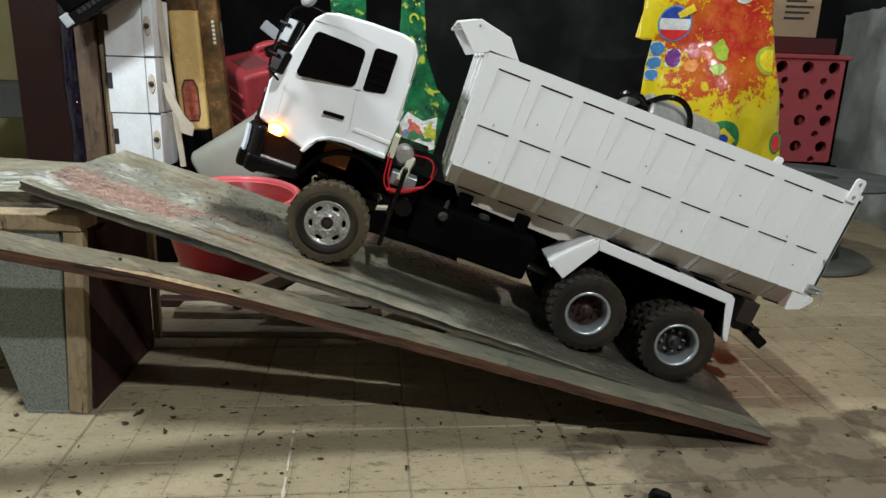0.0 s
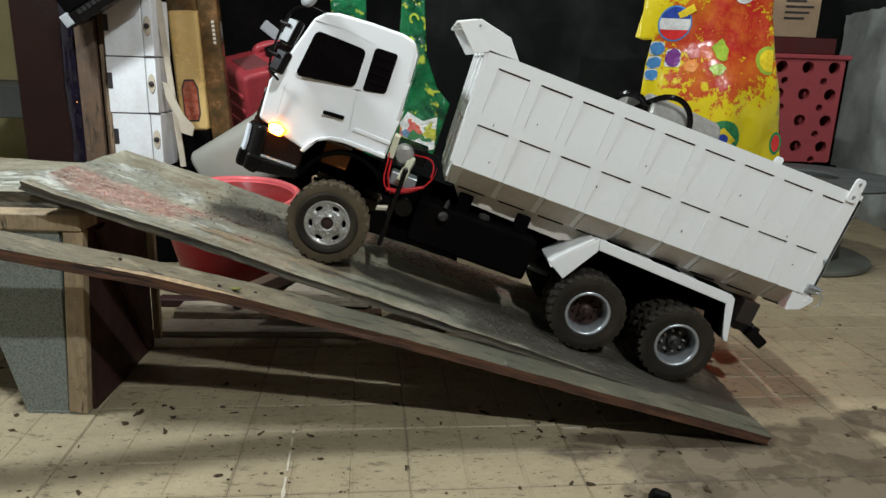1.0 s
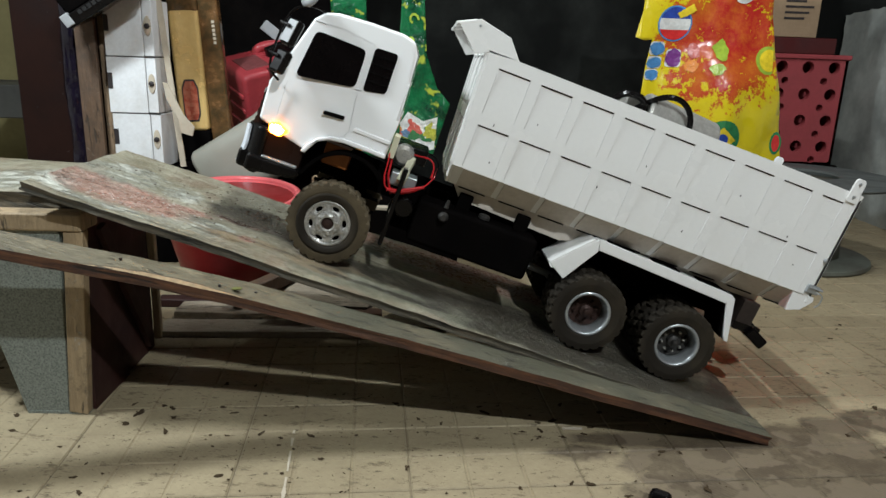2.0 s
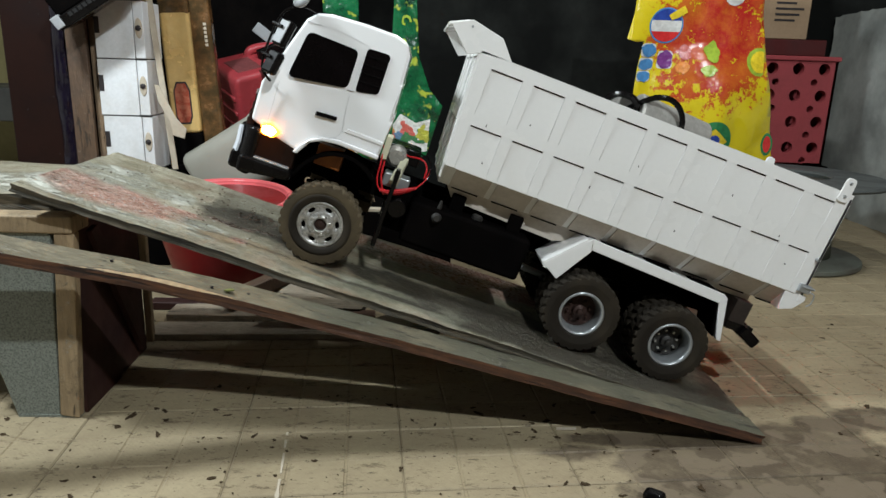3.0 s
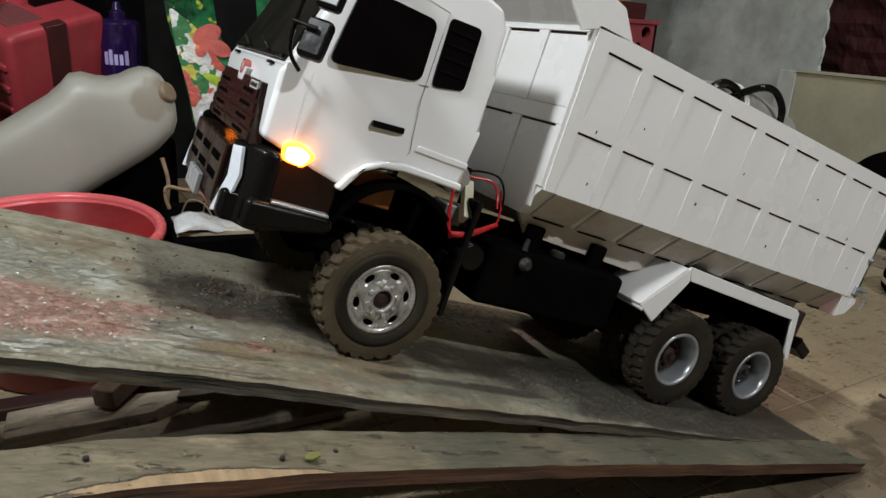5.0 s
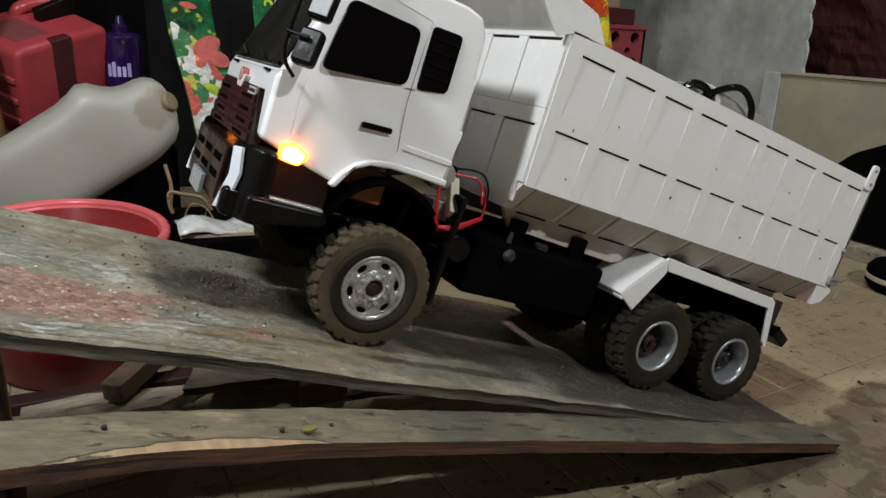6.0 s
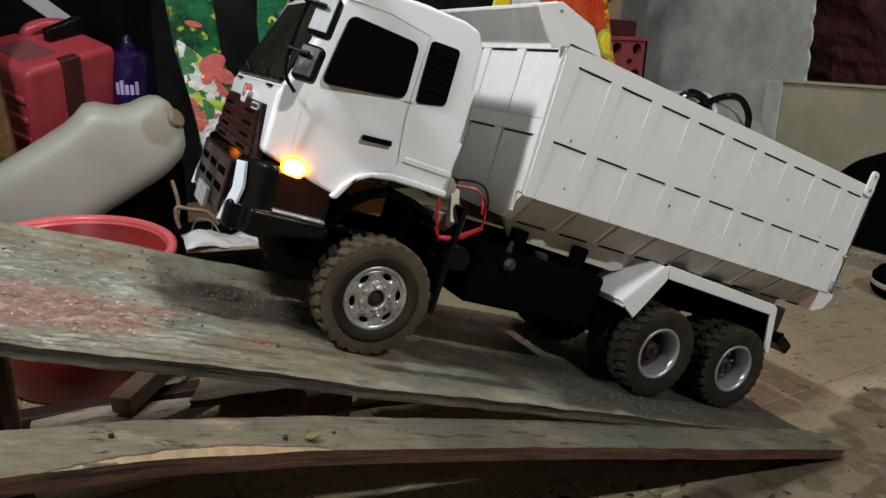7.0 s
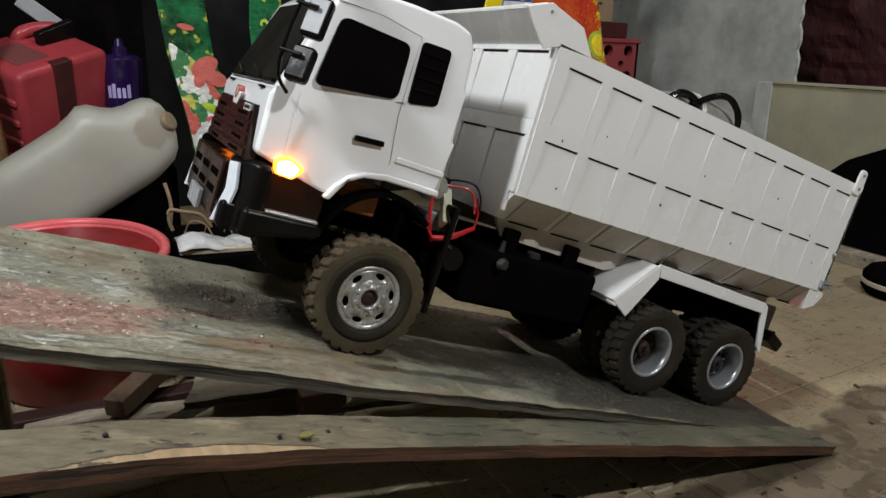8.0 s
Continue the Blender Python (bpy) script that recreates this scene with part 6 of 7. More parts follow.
def white_boxes():
    stand = tagged(part("box_stand", boxed(-0.395, -0.262, 1.465, 1.60, 0.0, 0.214), MAT_MATT, bevel=0.003), "dark low stand under the white boxes", "stand")
    first = empty("white_box", pose(-0.328, 1.515, 0.214), "small white cardboard drawer box with dark round knob", "box", "stacked white boxes")
    part("carton", boxed(-0.052, 0.028, -0.046, 0.046, 0.0, 0.1165), MAT_BOX, first, bevel=0.002)
    part("sleeve", boxed(0.029, 0.050, -0.045, 0.045, 0.001, 0.1155), MAT_BOX, first, bevel=0.002)
    knob = bmesh.new()
    lathe(knob, ((0.014, 0.0), (0.013, 0.003), (0.003, 0.004)), 18, pose(0.0395, -0.0445, 0.062, 90, 0, 0) @ Matrix.Diagonal((0.55, 1.5, 1, 1)))
    part("knob_plate", knob, MAT_PAPER, first, "oval finger plate")
    part("knob", lathe(bmesh.new(), ((0.006, 0.0), (0.005, 0.004), (0.002, 0.005)), 12, pose(0.0395, -0.0475, 0.062, 90, 0, 0)), MAT_INK, first)
    part("handle_hole", boxed(-0.051, -0.041, -0.0475, -0.0445, 0.050, 0.083), MAT_INK, first, "dark torn handle hole", bevel=0.001)
    part("tape_seam", boxed(-0.052, 0.050, -0.0466, -0.040, 0.1158, 0.1172), MAT_INK, first)
    copy_thing(first, pose(-0.332, 1.515, 0.331, 0, 0, 1.5))
    copy_thing(first, pose(-0.330, 1.515, 0.448, 0, 0, -1))
    return first


white_boxes()
plum_post = tagged(part("plum_post", boxed(-0.575, -0.418, 1.475, 1.60, 0.0, 1.1), MAT_PLUM, bevel=0.004), "dark plum painted board, speckled white", "board")
film_bm = bmesh.new()
rows = []
for k in range(60):
    z = 0.2 + 0.9 * k / 59
    ring = []
    for j in range(9):
        a = math.pi * j / 8
        w = noise.noise(Vector((j * 0.9, 0, z * 9))) * 0.009 + noise.noise(Vector((j * 1.7, 4, z * 26))) * 0.005
        ring.append(film_bm.verts.new((-0.455 + 0.020 * -math.cos(a) + w, 1.478 - (0.014 + w) * math.sin(a), z)))
    rows.append(ring)
for a, b in zip(rows, rows[1:]):
    for j in range(8):
        film_bm.faces.new((a[j], a[j + 1], b[j + 1], b[j]))
tagged(part("plastic_film", film_bm, MAT_FILM, smooth=True, thick=0.001), "wrinkled dark purple plastic film wrapped down the board", "film")
tagged(part("stained_batten", boxed(-0.4405, -0.3985, 1.462, 1.474, 0.0, 1.1), MAT_BATTEN, bevel=0.002), "brown stained wooden batten beside the dark board", "batten")
specks = bmesh.new()
for k in range(40):
    x, z, s = random.uniform(-0.572, -0.445), random.uniform(0.22, 0.75), random.uniform(0.0004, 0.0012)
    box(specks, x - s, x + s, 1.4735, 1.4755, z - s, z + s)
tagged(part("paint_specks", specks, MAT_BACKSHELL), "white paint specks on the plum board", "paint specks", kind="stuff")
stud = tagged(part("timber_stud", boxed(-0.404, -0.386, 1.49, 1.54, 0.0, 1.1), MAT_STUD, bevel=0.002), "rough brown timber stud beside the boxes", "stud")
lath = tagged(part("pale_lath", boxed(-0.3855, -0.377, 1.492, 1.54, 0.0, 1.1), MAT_BAREWOOD, bevel=0.001), "pale wooden lath beside the boxes", "lath")
tagged(part("card_strip", boxed(-0.006, 0.006, -0.002, 0.002, 0.0, 0.42, m=pose(-0.246, 1.50, 0.214, 0, -5, 0)), MAT_PAPER), "beige cardboard strip standing by the boxes", "cardboard")
scrap = bmesh.new()
pts = [(-0.268, 0.398), (-0.258, 0.395), (-0.228, 0.330), (-0.206, 0.305), (-0.212, 0.285), (-0.236, 0.292), (-0.240, 0.320), (-0.262, 0.362)]
prism(scrap, pts, 1.468, 1.471)
tagged(part("paper_scrap", scrap, MAT_PAPER, bevel=0.0008), "torn beige paper scrap stuck to the boxes", "paper")
case = empty("black_case", pose(-0.338, 1.415, 0.560) @ pose(0, 0, 0, 12, -32, 0), "black plastic case tilted over the white boxes", "case")
part("lid", boxed(-0.085, 0.085, -0.055, 0.055, -0.012, 0.012), MAT_BLACK, case, bevel=0.003)
part("lower_half", boxed(-0.075, 0.115, -0.050, 0.060, 0.012, 0.055), MAT_MATT, case, bevel=0.004)
for k in range(7):
    part("letter_bar", boxed(-0.052 + 0.011 * k, -0.044 + 0.011 * k, -0.0562, -0.0545, 0.001, 0.009), MAT_BACKSHELL, case)
part("hinge", boxed(-0.088, -0.070, -0.058, -0.03, -0.008, 0.016), MAT_GREY, case, bevel=0.002)
grey_shelf = tagged(part("grey_shelf", boxed(-1.05, -0.60, 1.90, 2.2, 0.27, 0.36), surface("dark_grey_shelf", (0.06, 0.06, 0.055), (0.03, 0.03, 0.028), 10, 90, 0.6, where="World"), bevel=0.004), "dark grey metal shelf by the wall", "shelf")
for x in (-1.0, -0.68):
    part("shelf_leg", boxed(x, x + 0.03, 1.92, 1.95, 0.0, 0.27), MAT_MATT, grey_shelf)
for k in range(6):
    part("shelf_hole", boxed(-0.80 + 0.032 * k, -0.788 + 0.032 * k, 1.897, 1.901, 0.305, 0.317), MAT_MATT, grey_shelf)


# ---- hanging foil bags ----
def drape(x, z, y, amp, freq, seed):
    return y + amp * noise.noise(Vector((x * freq, seed, z * freq * 0.6))) + amp * 0.35 * noise.noise(Vector((x * freq * 3, seed + 5, z * freq * 2)))


def hanging(name, outline, shape, material, label, parent=None, lift=0.0, n=64):
    """A foil sheet cut to an outline of (x, z), draped by shape(x, z)."""
    xs, zs = [p[0] for p in outline], [p[1] for p in outline]
    bm = bmesh.new()
    bm.faces.new([bm.verts.new((x, 0, z)) for x, z in outline])
    for axis, lo, hi in ((0, min(xs), max(xs)), (2, min(zs), max(zs))):
        k = max(1, int((hi - lo) * n))
        for i in range(1, k):
            co, no = [0, 0, 0], [0, 0, 0]
            co[axis], no[axis] = lo + (hi - lo) * i / k, 1
            bmesh.ops.bisect_plane(bm, geom=bm.verts[:] + bm.edges[:] + bm.faces[:], plane_co=co, plane_no=no)
    for v in bm.verts:
        v.co.y = shape(v.co.x, v.co.z) - lift
    return part(name, bm, material, parent, label, smooth=parent is None, thick=0.0012 if parent is None else 0.0)


def yellow_shape(x, z):
    return drape(x, z, 1.80, 0.020, 7.0, 1.0) - 0.045 * max(0.0, 1 - ((x - 1.07) / 0.17) ** 2) * max(0.0, 1 - ((z - 0.35) / 0.17) ** 2)


YELLOW = [(0.846, 0.74), (0.838, 0.60), (0.822, 0.535), (0.846, 0.528), (0.868, 0.530), (0.858, 0.46), (0.850, 0.36), (0.862, 0.20), (0.90, 0.09), (1.10, 0.04), (1.170, 0.032),
          (1.235, 0.045), (1.292, 0.055), (1.285, 0.13), (1.268, 0.19), (1.246, 0.25), (1.232, 0.34), (1.205, 0.45), (1.185, 0.56), (1.172, 0.64), (1.165, 0.74)]
bag = hanging("printed_sack", YELLOW, yellow_shape, MAT_FOIL, "")
tagged(bag, "glossy yellow and red printed foil sack hanging on the wall", "sack")


def printed(name, outline, material, label="", lift=0.0018, shape=yellow_shape, parent=None):
    return hanging(name, outline, shape, material, label, parent or bag, lift)


def clip_disc(cx, cz, r, lo, hi):
    """The part of a disc between two heights."""
    pts = []
    for k in range(40):
        a = math.tau * k / 40
        z = cz + r * math.sin(a)
        pts.append((cx + r * math.cos(a), min(max(z, lo), hi)))
    out = [p for i, p in enumerate(pts) if i == 0 or (Vector(p) - Vector(pts[i - 1])).length > 1e-5]
    return out


# round flag prints
printed("flag_disc", disc(0.922, 0.571, 0.044), MAT_PSKY, "round flag print")
printed("flag_stripe", clip_disc(0.922, 0.571, 0.040, 0.583, 0.62), MAT_PBLUE, lift=0.0030)
printed("flag_stripe", clip_disc(0.922, 0.571, 0.040, 0.556, 0.583), MAT_CLEAR, lift=0.0030)
printed("flag_stripe", clip_disc(0.922, 0.571, 0.040, 0.52, 0.556), MAT_PRED, lift=0.0030)
printed("flag_disc", disc(1.066, 0.284, 0.050), MAT_PGREEN, "round green flag print")
printed("flag_lozenge", [(1.026, 0.284), (1.064, 0.316), (1.105, 0.282), (1.066, 0.252)], MAT_PYEL, lift=0.0030)
printed("flag_ball", disc(1.065, 0.283, 0.016), MAT_PBLUE, lift=0.0042)
printed("flag_disc", disc(0.908, 0.338, 0.040), MAT_CLEAR, "round striped flag print")
for k in range(4):
    printed("flag_stripe", clip_disc(0.908, 0.338, 0.038, 0.306 + 0.016 * k, 0.314 + 0.016 * k), MAT_PRED, lift=0.0030)
printed("flag_corner", clip_disc(0.900, 0.344, 0.026, 0.340, 0.372), MAT_PBLUE, lift=0.0042)
printed("flag_disc", [(min(x, 1.190), z) for x, z in disc(1.176, 0.487, 0.036)], MAT_PLIME, "round lime print")
printed("flag_ball", [(min(x, 1.189), z) for x, z in disc(1.178, 0.487, 0.028)], MAT_PYEL, lift=0.0030)
printed("flag_disc", disc(1.095, 0.655, 0.030), MAT_CLEAR, "round white print")
printed("flag_disc", disc(1.228, 0.275, 0.018, 0.030), MAT_PGREEN)
printed("flag_ball", disc(1.228, 0.275, 0.012, 0.022), MAT_PRED, lift=0.003)
# letters too crumpled to read
for x, z, w, h, mt in ((0.884, 0.509, 0.036, 0.030, MAT_PSKY), (0.881, 0.474, 0.036, 0.028, MAT_PSKY), (0.876, 0.4430, 0.034, 0.024, MAT_PSKY), (0.929, 0.486, 0.034, 0.042, MAT_PPURPLE),
                       (0.978, 0.506, 0.030, 0.034, MAT_PROSE), (0.972, 0.468, 0.028, 0.030, MAT_PORANGE), (1.044, 0.506, 0.036, 0.050, MAT_PLIME), (1.036, 0.462, 0.036, 0.026, MAT_PLIME)):
    if mt in (MAT_PSKY, MAT_PPURPLE):
        printed("letter_blot", rounded([(x - w / 2 - 0.0025, z - h / 2 - 0.002), (x + w / 2 + 0.002, z - h / 2 - 0.001), (x + w / 2 + 0.0025, z + h / 2 + 0.002), (x - w / 2 - 0.001, z + h / 2 + 0.0015)], 0.010, 4), MAT_CLEAR, lift=0.0016)
    printed("letter_blot", [(x + w * 0.55 * math.cos(a) * (1 + 0.35 * noise.noise(Vector((x * 90, z * 90, a * 1.3)))), z + h * 0.55 * math.sin(a) * (1 + 0.35 * noise.noise(Vector((x * 90 + 7, z * 90, a * 1.3)))))
                            for a in (math.tau * k / 18 for k in range(18))], mt, lift=0.0030)
star = [(1.266 + r * math.cos(a), 0.135 + r * 1.2 * math.sin(a)) for r, a in ((0.032 if k % 2 == 0 else 0.012, math.tau * k / 10 + 1.2) for k in range(10))]
star = [(min(x, 1.278), z) for x, z in star]
printed("star_print", star, MAT_INK, "black star-shaped print")
printed("tape_flap", [(0.925, 0.596), (0.962, 0.620), (0.972, 0.604), (0.950, 0.590), (0.934, 0.584)], MAT_PYEL, lift=0.004)


def green_shape(x, z):
    return drape(x, z, 1.56, 0.014, 10.0, 4.0)


GREEN = [(0.070, 0.70), (0.078, 0.54), (0.090, 0.45), (0.108, 0.37), (0.118, 0.31), (0.126, 0.25), (0.20, 0.235), (0.31, 0.25), (0.345, 0.365), (0.315, 0.40), (0.290, 0.47), (0.283, 0.58),
         (0.280, 0.70), (0.232, 0.70), (0.232, 0.58), (0.228, 0.50), (0.232, 0.43), (0.222, 0.395), (0.200, 0.380), (0.180, 0.395), (0.165, 0.44), (0.156, 0.52), (0.152, 0.70)]
green = hanging("green_sack", GREEN, green_shape, MAT_GREENFOIL, "")
tagged(green, "torn green foil sack with flower print, hanging", "sack")


def bloom(name, outline, material, lift=0.0018, label=""):
    return hanging(name, outline, green_shape, material, label, green, lift)


bloom("printed_swirl", rounded([(0.092, 0.470), (0.132, 0.440), (0.168, 0.385), (0.212, 0.335), (0.206, 0.270), (0.150, 0.250), (0.128, 0.256), (0.114, 0.345), (0.102, 0.40)], 0.012, 4), MAT_FRUIT, label="white print of flowers and fruit")
for fx, fz, fr, fa in ((0.148, 0.428, 0.024, 0.5), (0.166, 0.408, 0.020, -0.5), (0.140, 0.408, 0.016, 1.2)):
    bloom("petal", disc(fx, fz, fr, fr * 0.62, 20, fa), MAT_PROSE, 0.003 + 0.02 * (fx - 0.14), "rose-red printed petal")
bloom("green_leaf", disc(0.190, 0.300, 0.014, 0.028, 20, 0.6), MAT_PGREEN, 0.003)
bloom("yellow_leaf", disc(0.166, 0.352, 0.030, 0.008, 20, -0.5), MAT_PLIME, 0.003)
bloom("red_bud", disc(0.122, 0.492, 0.014, 0.005, 14, -0.2), MAT_PROSE, 0.003)
bloom("printed_swirl", [(0.232, 0.320), (0.250, 0.345), (0.285, 0.325), (0.318, 0.335), (0.312, 0.262), (0.262, 0.252), (0.232, 0.270)], MAT_FRUIT, 0.0024)
for cx, cz, r, turns in ((0.258, 0.545, 0.012, 4.6), (0.262, 0.455, 0.011, 4.2), (0.252, 0.500, 0.008, 3.6)):
    width = 0.0022
    steps = [(turns * k / 16, r * (1 - 0.045 * k)) for k in range(17)]
    rims = [[(cx + (q + o) * math.cos(a), cz + 1.3 * (q + o) * math.sin(a)) for a, q in steps] for o in (width, -width)]
    bloom("yellow_curl", rims[0] + rims[1][::-1], MAT_PLIME, 0.003)


# ---- crate, spool and sheets on the far side ----
def crate():
    c = empty("red_crate", pose(1.418, 2.045, 0.189), "red plastic crate with round holes, on a stool", "crate")
    bm = bmesh.new()
    wide, high, cols, rowsn = 0.236, 0.310, 3, 4
    cw, ch = wide / cols, high / rowsn

    def cell(x0, x1, z0, z1, r):
        cx, cz = (x0 + x1) / 2, (z0 + z1) / 2
        corner = math.atan2(z1 - z0, x1 - x0)
        angles = sorted([math.tau * k / 18 for k in range(18)] + [corner, math.pi - corner, math.pi + corner, math.tau - corner])
        n = len(angles)
        outer, inner, deep = [], [], []
        for a in angles:
            d = max(abs(math.cos(a)) / ((x1 - x0) / 2), abs(math.sin(a)) / ((z1 - z0) / 2))
            outer.append(bm.verts.new((cx + math.cos(a) / d, 0, cz + math.sin(a) / d)))
            inner.append(bm.verts.new((cx + r * math.cos(a), 0, cz + r * math.sin(a))))
            deep.append(bm.verts.new((cx + r * 0.96 * math.cos(a), 0.02, cz + r * 0.96 * math.sin(a))))
        for k in range(n):
            j = (k + 1) % n
            bm.faces.new((outer[k], outer[j], inner[j], inner[k]))
            bm.faces.new((inner[k], inner[j], deep[j], deep[k]))

    for j in range(rowsn):
        zt = high - ch * j
        for i in range(cols):
            cell(-wide / 2 + cw * i, -wide / 2 + cw * (i + 1), zt - ch * 0.6, zt, 0.0175)
        e = [-wide / 2, -wide / 2 + cw * 0.75, -wide / 2 + cw * 2.05, wide / 2]
        cell(-wide / 2, 0 - cw * 0.15, zt - ch, zt - ch * 0.6, 0.0105)
        cell(0 - cw * 0.15, wide / 2, zt - ch, zt - ch * 0.6, 0.0105)
    bmesh.ops.remove_doubles(bm, verts=bm.verts, dist=0.0004)
    part("front_wall", bm, MAT_CRATE, c, "red wall pierced by round holes")
    part("back_wall", boxed(-wide / 2, wide / 2, 0.19, 0.20, 0.0, high), MAT_CRATE, c)
    part("side_wall", boxed(-wide / 2, -wide / 2 + 0.008, 0.0, 0.20, 0.0, high), MAT_CRATE, c)
    part("side_wall", boxed(wide / 2 - 0.008, wide / 2, 0.0, 0.20, 0.0, high), MAT_CRATE, c)
    part("base", boxed(-wide / 2, wide / 2, 0.0, 0.20, 0.0, 0.008), MAT_CRATE, c)
    part("rim", boxed(-wide / 2 - 0.006, wide / 2 + 0.006, -0.008, 0.206, high, high + 0.014), MAT_CRATE, c, bevel=0.004)
    return c


crate()
stool = tagged(part("crate_stool", boxed(1.29, 1.55, 2.03, 2.30, 0.0, 0.189), MAT_MATT, bevel=0.003), "low dark stool under the red crate", "stool")
cover = tagged(part("crate_cover", boxed(1.29, 1.50, 2.06, 2.24, 0.513, 0.560), surface("dark_red_lid", (0.07, 0.012, 0.012), (0.04, 0.01, 0.01), 12, 100, 0.5), bevel=0.004), "dark red flat cover on the crate", "cover")
carton = empty("brown_carton", pose(1.36, 2.06, 0.560), "brown cardboard carton with printed lines on the crate", "carton")
part("carton", boxed(-0.10, 0.075, 0.0, 0.16, 0.0, 0.20), MAT_CARD, carton, bevel=0.003)
for k in range(5):
    part("print_line", boxed(-0.03, 0.030 + 0.012 * (k % 3), -0.0012, 0.001, 0.050 + 0.016 * k, 0.056 + 0.016 * k), MAT_INK, carton)


def spool():
    s = empty("cable_spool", pose(1.235, 1.66, 0.0), "dusty green-grey cable spool standing on its end", "cable spool")
    part("base_disc", lathe(bmesh.new(), ((0.185, 0.0), (0.190, 0.004), (0.188, 0.014), (0.10, 0.020)), 56), MAT_SPOOL, s, smooth=False, bevel=0.002)
    part("drum", lathe(bmesh.new(), ((0.118, 0.018), (0.112, 0.10), (0.108, 0.205)), 48), MAT_SPOOL, s, smooth=True)
    ring = bmesh.new()
    lathe(ring, ((0.090, 0.204), (0.222, 0.204), (0.226, 0.209), (0.222, 0.215), (0.095, 0.217), (0.088, 0.212)), 64, closed=True)
    part("top_disc", ring, MAT_SPOOLTOP, s, "dusty dark top disc")
    part("bore", lathe(bmesh.new(), ((0.092, 0.150), (0.092, 0.2045)), 40), MAT_MATT, s)
    part("bolt", rod(bmesh.new(), (-0.03, -0.118, 0.05), (-0.03, -0.108, 0.05), 0.010), MAT_MATT, s)


spool()
cement = board("cement_sheet", ((1.710, 1.618, 0.700), (1.710, 2.40, 0.655), (1.718, 2.40, 0.0), (1.718, 1.588, 0.0)), 0.012, MAT_GREYSHEET, MAT_GREYSHEET, nx=40, ny=30, wobble=0.0015, chip=0.008)
tagged(cement, "stained grey cement sheet standing upright, chipped edge", "sheet")
sheet_stay = tagged(part("sheet_stay", boxed(1.732, 1.77, 1.66, 2.38, 0.0, 0.60), MAT_MATT), "dark block behind the cement sheet", "block")
cream = board("cream_panel", ((1.605, 1.06, 0.400), (1.605, 1.582, 0.400), (1.615, 1.582, 0.0), (1.615, 1.06, 0.0)), 0.030, MAT_CREAM, MAT_GREYSHEET, nx=24, ny=20, wobble=0.001)
part("edge_post", boxed(1.603, 1.640, 1.584, 1.636, 0.0, 0.404), MAT_GREYSHEET, cream, "grey upright edge post", bevel=0.002)
part("top_strip", boxed(1.600, 1.634, 1.062, 1.582, 0.4012, 0.408), MAT_CREAM, cream, bevel=0.001)
tagged(cream, "grimy cream painted panel leaning before the sheet", "panel")
tarp = bmesh.new()
prism(tarp, rounded(((1.600, 0.032), (1.565, 0.032), (1.49, 0.10), (1.405, 0.165), (1.33, 0.235), (1.23, 0.28), (1.06, 0.29), (1.06, 0.032)), 0.02, 3), 1.585, 1.602, "x")
tagged(part("black_board_low", tarp, MAT_MATT, bevel=0.004), "black rounded board leaning on the cream panel", "board")
tagged(part("wood_strip", boxed(1.535, 1.582, 1.00, 1.63, 0.0, 0.030), MAT_RAIL, bevel=0.002), "pale wooden strip lying along the panel's foot", "batten")
small_tyre = empty("small_tyre", pose(1.44, 1.055, 0.0), "small black tyre with dull stripe, lying on the floor", "tyre")
part("tyre", lathe(bmesh.new(), ((0.035, 0.003), (0.075, 0.0), (0.084, 0.012), (0.084, 0.04), (0.075, 0.052), (0.035, 0.049)), 40, closed=True), MAT_MATT, small_tyre, smooth=True)
part("stripe", lathe(bmesh.new(), ((0.083, 0.020), (0.0850, 0.022), (0.0850, 0.030), (0.083, 0.032)), 40, closed=True), MAT_PAPER, small_tyre, "dull pale stripe")


# ---- loose things on the floor ----
bottle_bag = empty("plastic_bag", pose(0.80, 1.215, 0.0), "crumpled clear plastic bag with a red top", "plastic bag")
lump = bmesh.new()
bmesh.ops.create_icosphere(lump, subdivisions=4, radius=0.05)
for v in lump.verts:
    v.co *= 1 + 0.45 * noise.noise(v.co * 26) + 0.2 * noise.noise(v.co * 70)
    v.co.x *= 1.25
    v.co.z = max(v.co.z * 0.95 + 0.045, 0.0)
part("bag", lump, MAT_HAZE, bottle_bag, smooth=True)
part("red_band", boxed(-0.045, 0.035, -0.046, -0.02, 0.075, 0.105, m=pose(0, 0, 0, 0, -6, 0)), MAT_PRED, bottle_bag, "red printed band", bevel=0.008)
part("tie", tube(bmesh.new(), ((0.03, -0.055, 0.06), (0.05, -0.058, 0.04), (0.045, -0.06, 0.01)), 0.002), MAT_BLACK, bottle_bag)
tool = empty("dark_tool", pose(0.553, 0.590, 0.0, 0, 0, -125), "dark rubber-handled tool lying on the floor", "tool")
part("handle", rod(bmesh.new(), (-0.004, 0, 0.011), (0.09, 0, 0.009), 0.008, 0.007, 16), MAT_MATT, tool, bevel=0.003)
part("head", boxed(-0.014, 0.004, -0.012, 0.012, 0.0, 0.020), MAT_BLACK, tool, bevel=0.006)
tagged(part("white_stick", boxed(0.481, 0.507, 0.756, 0.7585, 0.0005, 0.003, m=None), MAT_PAPER), "short white stick on the floor", "stick")

